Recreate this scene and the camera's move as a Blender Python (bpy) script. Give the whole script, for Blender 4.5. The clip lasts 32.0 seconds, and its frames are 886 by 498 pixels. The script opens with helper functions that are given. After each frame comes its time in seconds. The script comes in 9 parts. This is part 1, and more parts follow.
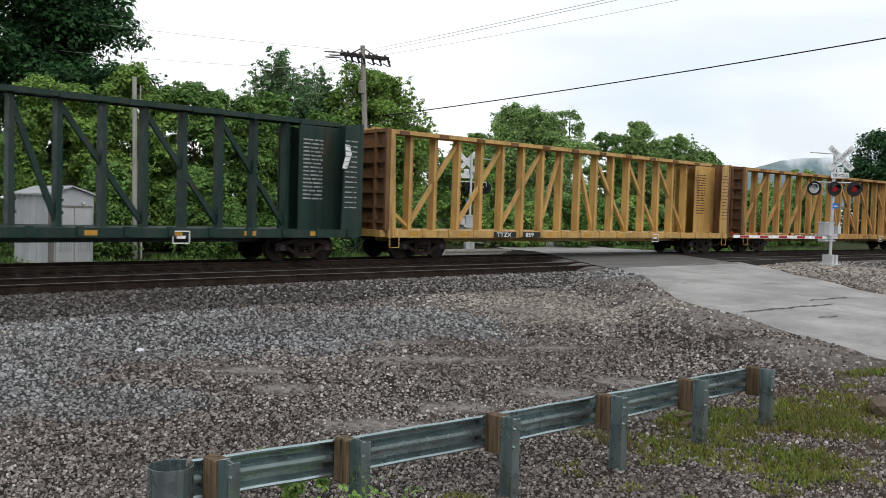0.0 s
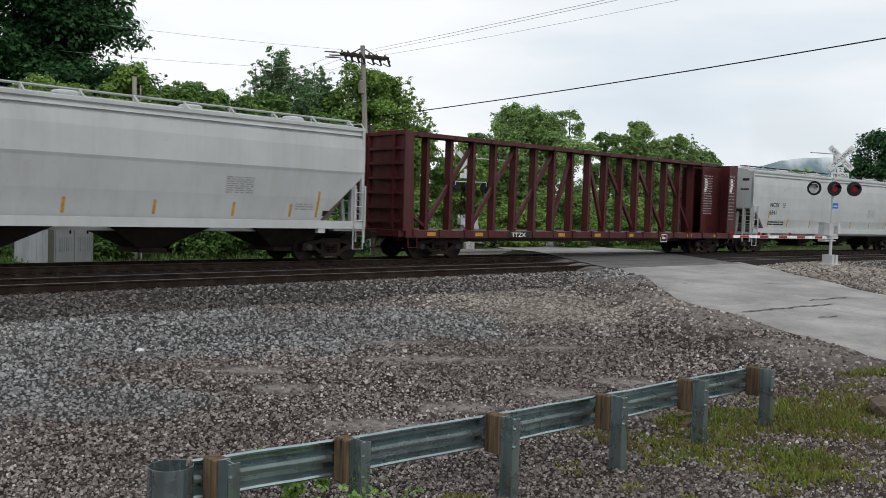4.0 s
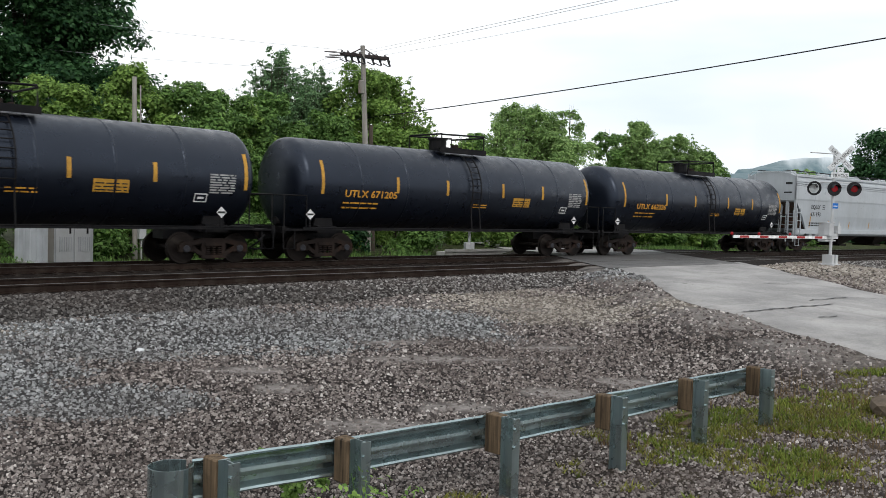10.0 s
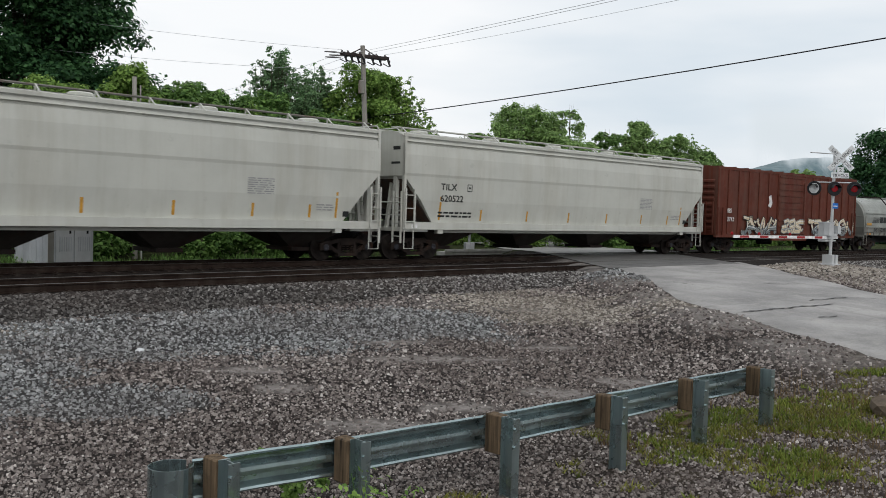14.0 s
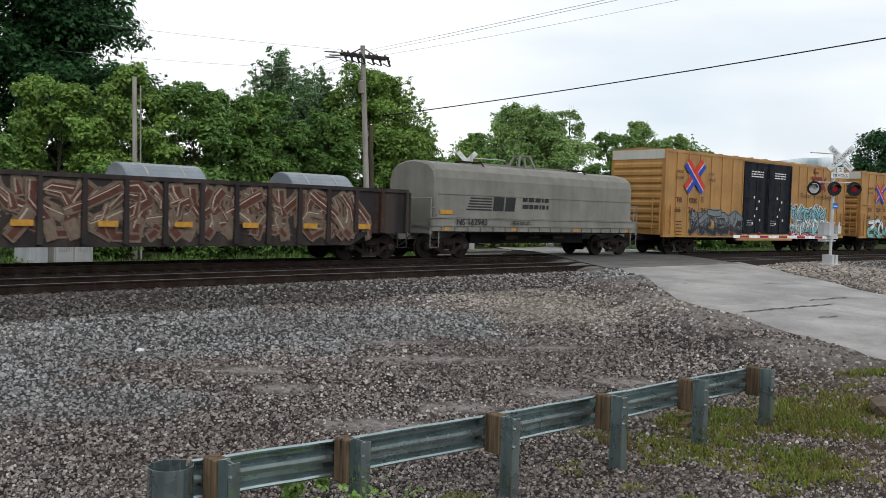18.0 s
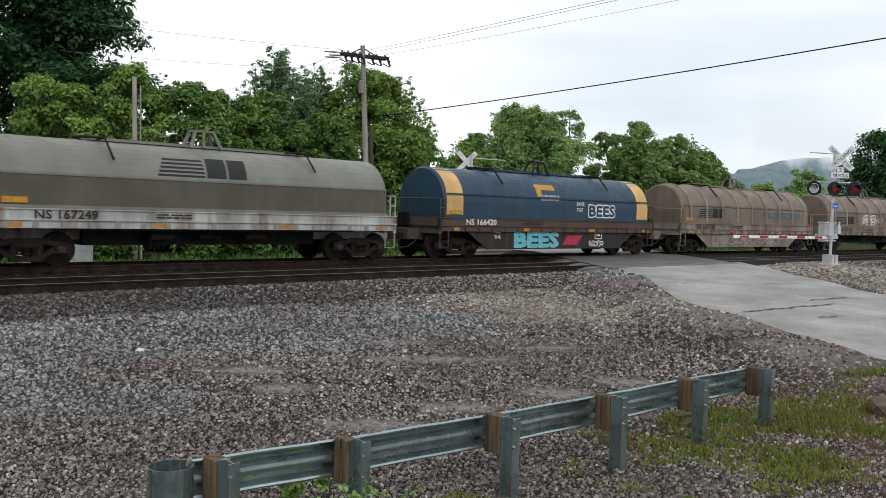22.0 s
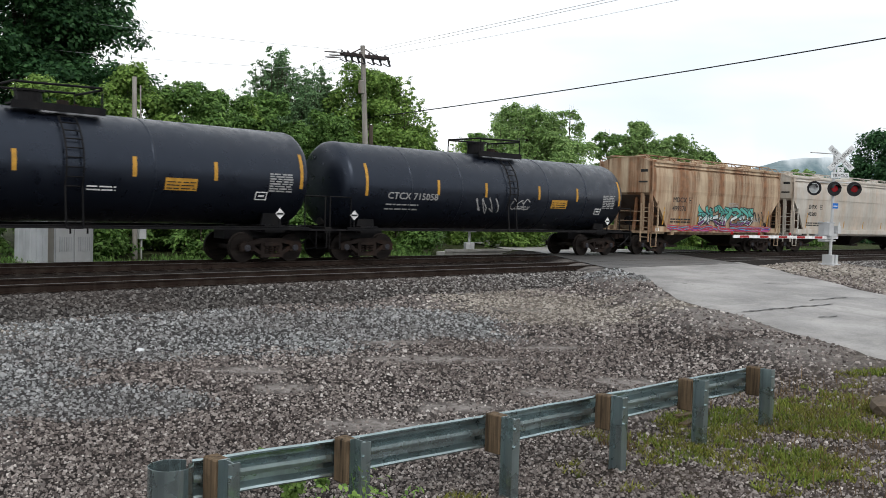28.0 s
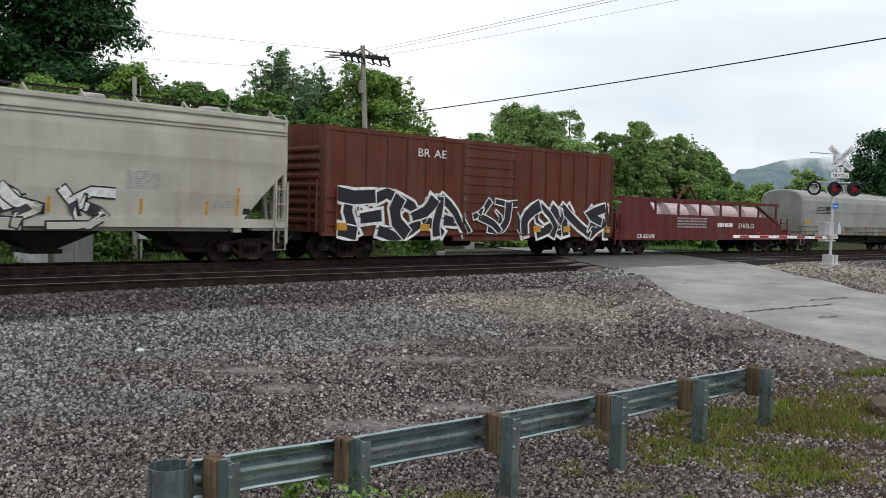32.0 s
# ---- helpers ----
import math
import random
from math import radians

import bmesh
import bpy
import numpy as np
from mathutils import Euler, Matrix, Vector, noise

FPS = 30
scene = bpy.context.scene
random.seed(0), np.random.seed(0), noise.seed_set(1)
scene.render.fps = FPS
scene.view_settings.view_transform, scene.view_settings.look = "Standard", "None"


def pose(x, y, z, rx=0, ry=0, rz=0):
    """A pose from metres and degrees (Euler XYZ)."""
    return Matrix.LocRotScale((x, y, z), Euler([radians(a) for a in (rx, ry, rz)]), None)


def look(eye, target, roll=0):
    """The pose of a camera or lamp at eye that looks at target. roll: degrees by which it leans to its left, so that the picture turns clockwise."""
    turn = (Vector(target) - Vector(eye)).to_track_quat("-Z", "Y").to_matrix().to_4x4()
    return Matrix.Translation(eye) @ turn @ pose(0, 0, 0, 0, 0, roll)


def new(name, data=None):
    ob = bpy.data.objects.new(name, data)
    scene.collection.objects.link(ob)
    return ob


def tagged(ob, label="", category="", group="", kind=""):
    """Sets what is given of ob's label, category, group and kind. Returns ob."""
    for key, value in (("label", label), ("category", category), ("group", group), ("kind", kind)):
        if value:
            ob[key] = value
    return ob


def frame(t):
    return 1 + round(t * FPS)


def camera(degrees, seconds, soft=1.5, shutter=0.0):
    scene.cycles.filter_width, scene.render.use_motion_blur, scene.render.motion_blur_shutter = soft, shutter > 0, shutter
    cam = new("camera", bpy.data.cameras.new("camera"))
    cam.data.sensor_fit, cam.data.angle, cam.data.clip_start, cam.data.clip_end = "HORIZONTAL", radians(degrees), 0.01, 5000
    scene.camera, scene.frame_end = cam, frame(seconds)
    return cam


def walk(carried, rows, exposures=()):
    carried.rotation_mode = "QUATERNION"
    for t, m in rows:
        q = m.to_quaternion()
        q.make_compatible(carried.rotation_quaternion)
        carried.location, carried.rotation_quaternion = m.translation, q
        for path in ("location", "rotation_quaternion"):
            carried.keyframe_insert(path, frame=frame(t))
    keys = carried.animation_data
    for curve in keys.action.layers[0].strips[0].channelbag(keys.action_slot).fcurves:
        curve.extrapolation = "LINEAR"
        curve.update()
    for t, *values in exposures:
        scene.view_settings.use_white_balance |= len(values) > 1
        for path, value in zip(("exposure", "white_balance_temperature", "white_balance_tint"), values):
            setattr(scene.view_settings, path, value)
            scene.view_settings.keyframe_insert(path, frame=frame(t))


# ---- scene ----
# One fixed camera beside a two-track railway; a long freight train runs by on the far track.
EYE = (0.0, 0.0, 1.779)
YAW, PITCH, ROLL = radians(44.05), radians(-2.464), 1.70
AIM = (EYE[0] + math.sin(YAW) * math.cos(PITCH), EYE[1] + math.cos(YAW) * math.cos(PITCH), EYE[2] + math.sin(PITCH))
cam = camera(53.56, 32.0, soft=0.65, shutter=0.08)
# the exposure follows the pale and the black cars
walk(cam, [(0.0, look(EYE, AIM, ROLL)), (32.0, look(EYE, AIM, ROLL))],
     [(0.0, 0.15), (1.0, 0.08), (3.0, 0.0), (6.0, -0.10), (7.0, -0.06), (8.0, 0.06), (9.0, 0.20), (11.0, 0.26), (12.0, 0.10), (13.0, -0.05), (14.0, -0.08), (17.0, 0.08), (20.0, 0.10), (25.0, 0.13), (28.0, 0.28), (29.0, 0.18), (30.0, 0.0), (31.0, 0.0), (32.0, 0.08)])

# ---- light: a bright overcast sky ----
world = bpy.data.worlds.new("overcast_sky")
scene.world = world
world.use_nodes = True
wn, wl = world.node_tree.nodes, world.node_tree.links
wn.clear()
w_out = wn.new("ShaderNodeOutputWorld")
w_bg = wn.new("ShaderNodeBackground")
w_sky = wn.new("ShaderNodeTexSky")
w_sky.sky_type, w_sky.sun_disc = "NISHITA", False
w_sky.sun_elevation, w_sky.sun_rotation = radians(52), radians(200)
w_sky.air_density, w_sky.dust_density = 1.0, 3.0
w_co = wn.new("ShaderNodeTexCoord")
w_map = wn.new("ShaderNodeMapping")
w_map.inputs["Scale"].default_value = (1.0, 1.0, 4.5)
w_noise = wn.new("ShaderNodeTexNoise")
w_noise.inputs["Scale"].default_value = 1.7
w_noise.inputs["Detail"].default_value = 5.0
w_noise.inputs["Roughness"].default_value = 0.45
w_ramp = wn.new("ShaderNodeValToRGB")
w_ramp.color_ramp.elements[0].position, w_ramp.color_ramp.elements[0].color = 0.30, (7.4, 8.3, 9.1, 1)
w_ramp.color_ramp.elements[1].position, w_ramp.color_ramp.elements[1].color = 0.56, (10.6, 10.75, 10.9, 1)
w_mix = wn.new("ShaderNodeMix")
w_mix.data_type = "RGBA"
w_mix.inputs["Factor"].default_value = 0.93
wl.new(w_co.outputs["Generated"], w_map.inputs["Vector"])
wl.new(w_map.outputs["Vector"], w_noise.inputs["Vector"])
wl.new(w_noise.outputs["Fac"], w_ramp.inputs["Fac"])
wl.new(w_sky.outputs["Color"], w_mix.inputs["A"])
wl.new(w_ramp.outputs["Color"], w_mix.inputs["B"])
wl.new(w_mix.outputs["Result"], w_bg.inputs["Color"])
w_bg.inputs["Strength"].default_value = 0.1
wl.new(w_bg.outputs["Background"], w_out.inputs["Surface"])

sun_data = bpy.data.lights.new("sun", "SUN")
sun_data.energy, sun_data.angle, sun_data.color = 0.9, radians(25), (1.0, 0.97, 0.93)
sun = new("sun", sun_data)
sun.matrix_world = look((-20, -40, 60), (10, 20, 0))
scene.view_settings.exposure = 0.0

# ---- the line of the tracks: a wide curve, straight beyond the view ----
KAPPA, X0 = 0.00186, 15.0
YN, YF = 19.93, 24.82          # centres of the near and the far track at X0
GAUGE = 1.507                  # between the middles of the rail heads


def bend(x):
    c = min(max(x, -45.0), 105.0)
    return -KAPPA / 2 * (c - X0) ** 2 - KAPPA * (c - X0) * (x - c)


def slope(x):
    return -KAPPA * (min(max(x, -45.0), 105.0) - X0)


# ---- materials ----
def nodes_of(name):
    m = bpy.data.materials.new(name)
    m.use_nodes = True
    nt = m.node_tree
    return m, nt, nt.nodes["Principled BSDF"]


def mixed(nt, a, b, fac):
    """A colour mix; a, b: colours or sockets; fac: number or socket."""
    n = nt.nodes.new("ShaderNodeMix")
    n.data_type = "RGBA"
    for key, v in (("A", a), ("B", b), ("Factor", fac)):
        if isinstance(v, bpy.types.NodeSocket):
            nt.links.new(v, n.inputs[key])
        elif key == "Factor":
            n.inputs[key].default_value = v
        else:
            n.inputs[key].default_value = (*v, 1)
    return n.outputs["Result"]


def noisy(nt, scale, detail=4.0, rough=0.55, stretch=None, coord="Object", lo=0.4, hi=0.6):
    """A noise between lo and hi stretched to 0..1."""
    co = nt.nodes.new("ShaderNodeTexCoord")
    vec = co.outputs[coord]
    if stretch:
        mp = nt.nodes.new("ShaderNodeMapping")
        mp.inputs["Scale"].default_value = stretch
        nt.links.new(vec, mp.inputs["Vector"])
        vec = mp.outputs["Vector"]
    n = nt.nodes.new("ShaderNodeTexNoise")
    n.inputs["Scale"].default_value, n.inputs["Detail"].default_value, n.inputs["Roughness"].default_value = scale, detail, rough
    nt.links.new(vec, n.inputs["Vector"])
    r = nt.nodes.new("ShaderNodeMapRange")
    r.inputs["From Min"].default_value, r.inputs["From Max"].default_value = lo, hi
    nt.links.new(n.outputs["Fac"], r.inputs["Value"])
    return r.outputs["Result"]


def times(nt, a, b):
    n = nt.nodes.new("ShaderNodeMath")
    n.operation = "MULTIPLY"
    for i, v in enumerate((a, b)):
        if isinstance(v, bpy.types.NodeSocket):
            nt.links.new(v, n.inputs[i])
        else:
            n.inputs[i].default_value = v
    return n.outputs[0]


def bumped(nt, bsdf, height, strength=0.3, distance=0.01):
    b = nt.nodes.new("ShaderNodeBump")
    b.inputs["Strength"].default_value, b.inputs["Distance"].default_value = strength, distance
    nt.links.new(height, b.inputs["Height"])
    nt.links.new(b.outputs["Normal"], bsdf.inputs["Normal"])


def paint(name, col, rough=0.5, metal=0.0, grime=0.25, rust=0.0, grime_col=(0.10, 0.085, 0.07), rust_col=(0.17, 0.06, 0.025), streak=2.2, bump=0.15, pale=0.0, runs=0.0, fade=0.12):
    """Painted steel: faded in clouds, streaked with dirt down the sides, and rusted in spots and runs."""
    m, nt, p = nodes_of(name)
    c = mixed(nt, tuple(v * (1 - fade) for v in col), tuple(min(v * (1 + 0.7 * fade), 0.9) for v in col), noisy(nt, 0.8, 5))
    run = noisy(nt, streak, 6, 0.65, (1.0, 1.0, 0.05), lo=0.45, hi=0.68)
    c = mixed(nt, c, grime_col, times(nt, run, grime))
    if runs:
        wide = noisy(nt, 1.15, 7, 0.62, (1.0, 1.0, 0.035), lo=0.47, hi=0.60)
        c = mixed(nt, c, mixed(nt, rust_col, tuple(v * 2.0 for v in rust_col), noisy(nt, 2.5, 5)), times(nt, wide, runs))
    if pale:
        c = mixed(nt, c, (0.55, 0.53, 0.50), times(nt, noisy(nt, 1.1, 5, 0.6, (1, 1, 0.5), lo=0.5, hi=0.72), pale))
    if rust:
        spots = noisy(nt, streak * 0.6, 8, 0.68, (1.0, 1.0, 0.16), lo=0.62 - 0.22 * rust, hi=0.74 - 0.1 * rust)
        c = mixed(nt, c, mixed(nt, rust_col, tuple(v * 0.55 for v in rust_col), noisy(nt, 9, 4)), times(nt, spots, min(1.0, 0.55 + rust * 0.45)))
    nt.links.new(c, p.inputs["Base Color"])
    r = nt.nodes.new("ShaderNodeMapRange")
    r.inputs["To Min"].default_value, r.inputs["To Max"].default_value = max(rough - 0.12, 0.05), min(rough + 0.15, 1)
    nt.links.new(noisy(nt, 3.0, 5, lo=0.3, hi=0.7), r.inputs["Value"])
    nt.links.new(r.outputs["Result"], p.inputs["Roughness"])
    p.inputs["Metallic"].default_value = metal
    p.inputs["Specular IOR Level"].default_value = 0.12 if rough > 0.52 else 0.32
    bumped(nt, p, noisy(nt, 22, 4, lo=0.2, hi=0.8), bump, 0.004)
    return m


def plain(name, col, rough=0.6, metal=0.0, emit=None):
    m, nt, p = nodes_of(name)
    c = mixed(nt, tuple(v * 0.85 for v in col), tuple(min(v * 1.12, 0.92) for v in col), noisy(nt, 7, 5))
    nt.links.new(c, p.inputs["Base Color"])
    p.inputs["Roughness"].default_value, p.inputs["Metallic"].default_value = rough, metal
    p.inputs["Specular IOR Level"].default_value = 0.25
    if emit:
        p.inputs["Emission Color"].default_value, p.inputs["Emission Strength"].default_value = (*emit[:3], 1), emit[3]
    return m


def leafy(name, dark, light):
    """Leaves: each one its own green, a little light let through."""
    m, nt, p = nodes_of(name)
    g = nt.nodes.new("ShaderNodeNewGeometry")
    co = mixed(nt, dark, light, g.outputs["Random Per Island"])
    c = mixed(nt, co, tuple(v * 0.6 for v in dark), times(nt, noisy(nt, 0.35, 3, lo=0.45, hi=0.7), 0.45))
    nt.links.new(c, p.inputs["Base Color"])
    p.inputs["Roughness"].default_value = 0.55
    p.inputs["Specular IOR Level"].default_value = 0.14
    t = nt.nodes.new("ShaderNodeBsdfTranslucent")
    nt.links.new(c, t.inputs["Color"])
    mx = nt.nodes.new("ShaderNodeMixShader")
    mx.inputs["Fac"].default_value = 0.33
    nt.links.new(p.outputs["BSDF"], mx.inputs[1])
    nt.links.new(t.outputs["BSDF"], mx.inputs[2])
    nt.links.new(mx.outputs["Shader"], nt.nodes["Material Output"].inputs["Surface"])
    return m


def gravel_material(name, cols, size, smear=0.7):
    """Crushed stone: cells of grey, buff and dark stone, the shade in their gaps painted near-black, and smears of
    packed fines across it.
    """
    m, nt, p = nodes_of(name)
    co = nt.nodes.new("ShaderNodeTexCoord")
    cell = nt.nodes.new("ShaderNodeTexVoronoi")
    cell.inputs["Scale"].default_value = 1.0 / size
    nt.links.new(co.outputs["Object"], cell.inputs["Vector"])
    one = nt.nodes.new("ShaderNodeSeparateColor")
    nt.links.new(cell.outputs["Color"], one.inputs["Color"])
    ramp = nt.nodes.new("ShaderNodeValToRGB")
    els = ramp.color_ramp.elements
    els[0].color, els[1].color = (*cols[0], 1), (*cols[-1], 1)
    for i, c in enumerate(cols[1:-1]):
        els.new((i + 1) / (len(cols) - 1)).color = (*c, 1)
    nt.links.new(one.outputs["Red"], ramp.inputs["Fac"])
    gap = nt.nodes.new("ShaderNodeMapRange")
    gap.inputs["From Min"].default_value, gap.inputs["From Max"].default_value = 0.25, 0.6
    nt.links.new(cell.outputs["Distance"], gap.inputs["Value"])
    c = mixed(nt, ramp.outputs["Color"], (0.016, 0.013, 0.012), times(nt, gap.outputs["Result"], 0.9))
    turn = nt.nodes.new("ShaderNodeMapping")
    turn.inputs["Rotation"].default_value = (0, 0, radians(42))
    turn.inputs["Scale"].default_value = (0.28, 1.0, 1.0)
    nt.links.new(co.outputs["Object"], turn.inputs["Vector"])
    for scale, lo, hi, col, fac in ((0.33, 0.50, 0.62, (0.022, 0.017, 0.015), 0.55), (1.6, 0.56, 0.68, (0.15, 0.132, 0.118), smear * 0.4)):
        n = nt.nodes.new("ShaderNodeTexNoise")
        n.inputs["Scale"].default_value, n.inputs["Detail"].default_value, n.inputs["Roughness"].default_value = scale, 7, 0.62
        nt.links.new(turn.outputs["Vector"], n.inputs["Vector"])
        r = nt.nodes.new("ShaderNodeMapRange")
        r.inputs["From Min"].default_value, r.inputs["From Max"].default_value = lo, hi
        nt.links.new(n.outputs["Fac"], r.inputs["Value"])
        c = mixed(nt, c, col, times(nt, r.outputs["Result"], fac))
    nt.links.new(c, p.inputs["Base Color"])
    p.inputs["Roughness"].default_value = 0.9
    p.inputs["Specular IOR Level"].default_value = 0.06
    inv = nt.nodes.new("ShaderNodeMath")
    inv.operation = "SUBTRACT"
    inv.inputs[0].default_value = 1.0
    nt.links.new(cell.outputs["Distance"], inv.inputs[1])
    bumped(nt, p, inv.outputs[0], 1.0, size * 0.7)
    return m


def stones_material(name, cols):
    m, nt, p = nodes_of(name)
    g = nt.nodes.new("ShaderNodeNewGeometry")
    ramp = nt.nodes.new("ShaderNodeValToRGB")
    els = ramp.color_ramp.elements
    els[0].color, els[1].color = (*cols[0], 1), (*cols[-1], 1)
    for i, c in enumerate(cols[1:-1]):
        els.new((i + 1) / (len(cols) - 1)).color = (*c, 1)
    nt.links.new(g.outputs["Random Per Island"], ramp.inputs["Fac"])
    c = mixed(nt, ramp.outputs["Color"], (0.070, 0.053, 0.046), times(nt, noisy(nt, 0.30, 6, 0.62, lo=0.43, hi=0.62), 0.35))
    nt.links.new(c, p.inputs["Base Color"])
    p.inputs["Roughness"].default_value = 0.8
    p.inputs["Specular IOR Level"].default_value = 0.12
    bumped(nt, p, noisy(nt, 60, 3, lo=0.2, hi=0.8), 0.4, 0.004)
    return m


# the near-black tones help put the shade between stones into the colours
STONE = [(0.005, 0.0043, 0.0041), (0.018, 0.0155, 0.0145), (0.045, 0.040, 0.038), (0.008, 0.0065, 0.006), (0.085, 0.077, 0.072), (0.016, 0.0128, 0.0115)]
M_ballast = gravel_material("ballast_stone", [(0.020, 0.018, 0.017), (0.055, 0.052, 0.050), (0.10, 0.096, 0.092), (0.032, 0.027, 0.024)], 0.06, 0.15)
M_dirtyballast = gravel_material("oily_ballast", [(0.012, 0.009, 0.008), (0.027, 0.021, 0.018), (0.050, 0.041, 0.036), (0.018, 0.013, 0.011)], 0.055, 0.1)
M_stones = stones_material("loose_stone", [(0.014, 0.012, 0.012), (0.134, 0.113, 0.105), (0.283, 0.248, 0.229), (0.033, 0.026, 0.025), (0.412, 0.372, 0.344), (0.062, 0.050, 0.047), (0.216, 0.190, 0.178), (0.025, 0.019, 0.018), (0.567, 0.525, 0.495)])
M_grey_stones = stones_material("grey_stone", [(0.020, 0.020, 0.021), (0.175, 0.181, 0.183), (0.36, 0.368, 0.368), (0.054, 0.055, 0.056), (0.46, 0.465, 0.465), (0.034, 0.033, 0.033), (0.23, 0.230, 0.228)])
M_ballast_stones = stones_material("ballast_stones", [(0.012, 0.010, 0.0095), (0.075, 0.070, 0.067), (0.24, 0.232, 0.224), (0.022, 0.018, 0.017), (0.42, 0.405, 0.39), (0.045, 0.038, 0.034)])
M_oily_stones = stones_material("oily_stones", [(0.008, 0.007, 0.0068), (0.040, 0.036, 0.034), (0.115, 0.108, 0.102), (0.012, 0.010, 0.009), (0.19, 0.180, 0.172), (0.022, 0.018, 0.016)])
M_buff_stones = stones_material("buff_stones", [(0.10, 0.085, 0.07), (0.27, 0.240, 0.208), (0.44, 0.405, 0.36), (0.15, 0.128, 0.108)])


def asphalt_material(name="worn_asphalt", f=1.0):
    m, nt, p = nodes_of(name)
    tone = lambda *c: tuple(v * f for v in c)
    c = mixed(nt, tone(0.17, 0.163, 0.158), tone(0.33, 0.316, 0.304), noisy(nt, 0.5, 6, lo=0.35, hi=0.65))
    c = mixed(nt, c, tone(0.10, 0.095, 0.09), times(nt, noisy(nt, 0.9, 6, 0.65, (0.35, 1, 1), lo=0.53, hi=0.68), 0.6))
    c = mixed(nt, c, tone(0.36, 0.335, 0.30), times(nt, noisy(nt, 2.6, 7, 0.7, lo=0.52, hi=0.68), 0.45))
    c = mixed(nt, c, tone(0.38, 0.37, 0.36), times(nt, noisy(nt, 55, 2, lo=0.52, hi=0.72), 0.6))
    c = mixed(nt, c, tone(0.11, 0.102, 0.096), times(nt, noisy(nt, 9.0, 6, 0.75, lo=0.50, hi=0.66), 0.40))
    c = mixed(nt, c, tone(0.13, 0.122, 0.115), times(nt, noisy(nt, 1.3, 5, 0.6, (1.0, 0.12, 1), lo=0.54, hi=0.64), 0.35))
    nt.links.new(c, p.inputs["Base Color"])
    p.inputs["Roughness"].default_value = 0.62
    bumped(nt, p, noisy(nt, 70, 3, lo=0.2, hi=0.8), 0.5, 0.006)
    return m


M_asphalt = asphalt_material()
M_newtar = asphalt_material("dark_crossing_asphalt", 0.26)
M_tar = plain("tar_crack", (0.03, 0.028, 0.027), 0.6)
M_rail = paint("rail_steel", (0.022, 0.0135, 0.0105), 0.6, 0.3, 0.3)
M_railtop = plain("polished_rail_head", (0.13, 0.125, 0.12), 0.45, 0.8)
M_tie = paint("creosoted_tie", (0.019, 0.014, 0.012), 0.9, 0, 0.5)
M_black = paint("black_underframe", (0.0065, 0.0064, 0.0075), 0.55, 0, 0.25, grime_col=(0.035, 0.03, 0.027))
M_truck = paint("rusty_cast_steel", (0.016, 0.0115, 0.0100), 0.7, 0.0, 0.5, 0.45, grime_col=(0.036, 0.025, 0.020), rust_col=(0.060, 0.027, 0.015))
M_wheel = paint("wheel_steel", (0.014, 0.011, 0.010), 0.55, 0.3, 0.35)
M_tread = plain("polished_tread", (0.35, 0.34, 0.33), 0.35, 0.8)
M_cap = plain("bearing_cap", (0.028, 0.028, 0.034), 0.55)
M_yellow = paint("yellow_car_paint", (0.48, 0.295, 0.092), 0.5, 0, 0.42, 0.34, rust_col=(0.10, 0.035, 0.018), streak=4)
M_orange = paint("aged_yellow_paint", (0.42, 0.245, 0.085), 0.55, 0, 0.5, 0.52, grime_col=(0.11, 0.055, 0.03), rust_col=(0.09, 0.032, 0.018), streak=4)
M_endrust = paint("rusty_bulkhead", (0.165, 0.085, 0.040), 0.75, 0, 0.6, 0.6, rust_col=(0.05, 0.02, 0.013), streak=3)
M_boxyellow = paint("boxcar_yellow", (0.37, 0.200, 0.064), 0.5, 0, 0.3, 0.0, grime_col=(0.13, 0.07, 0.03))
M_green = paint("dark_green_paint", (0.006, 0.026, 0.020), 0.45, 0, 0.2, 0.12)
M_maroon = paint("maroon_paint", (0.060, 0.009, 0.010), 0.45, 0, 0.2, 0.1)
M_brown = paint("boxcar_red", (0.105, 0.028, 0.017), 0.6, 0, 0.35, 0.2)
M_brown2 = paint("faded_mineral_red", (0.100, 0.030, 0.019), 0.6, 0, 0.45, 0.25)
M_wine = paint("wine_red_paint", (0.10, 0.018, 0.020), 0.55, 0, 0.4, 0.25)
M_white = paint("hopper_light_grey", (0.46, 0.48, 0.48), 0.38, 0, 0.16, 0.0, fade=0.05, grime_col=(0.25, 0.22, 0.18))
M_whitecream = paint("hopper_cream", (0.475, 0.48, 0.44), 0.38, 0, 0.24, 0.0, fade=0.05, grime_col=(0.27, 0.23, 0.17))
M_twotone = paint("hopper_grey_patch", (0.40, 0.44, 0.45), 0.5, 0, 0.12)
M_bluegrey = paint("hopper_bluish_patch", (0.42, 0.47, 0.49), 0.5, 0, 0.12)
M_stain = paint("hopper_stained", (0.46, 0.46, 0.42), 0.55, 0, 0.35, 0.0, fade=0.07, grime_col=(0.27, 0.22, 0.15))
M_tanstain = paint("hopper_tan_stain", (0.36, 0.345, 0.285), 0.55, 0, 0.3, 0.0, fade=0.08, grime_col=(0.27, 0.23, 0.16))
M_silver = paint("hopper_blue_grey", (0.40, 0.43, 0.455), 0.38, 0, 0.18, 0.0, fade=0.05, grime_col=(0.2, 0.19, 0.18))
M_rusty = paint("rusted_cream", (0.47, 0.37, 0.26), 0.65, 0, 0.55, 0.45, streak=3.4, grime_col=(0.22, 0.10, 0.045), rust_col=(0.12, 0.045, 0.018), runs=0.8)
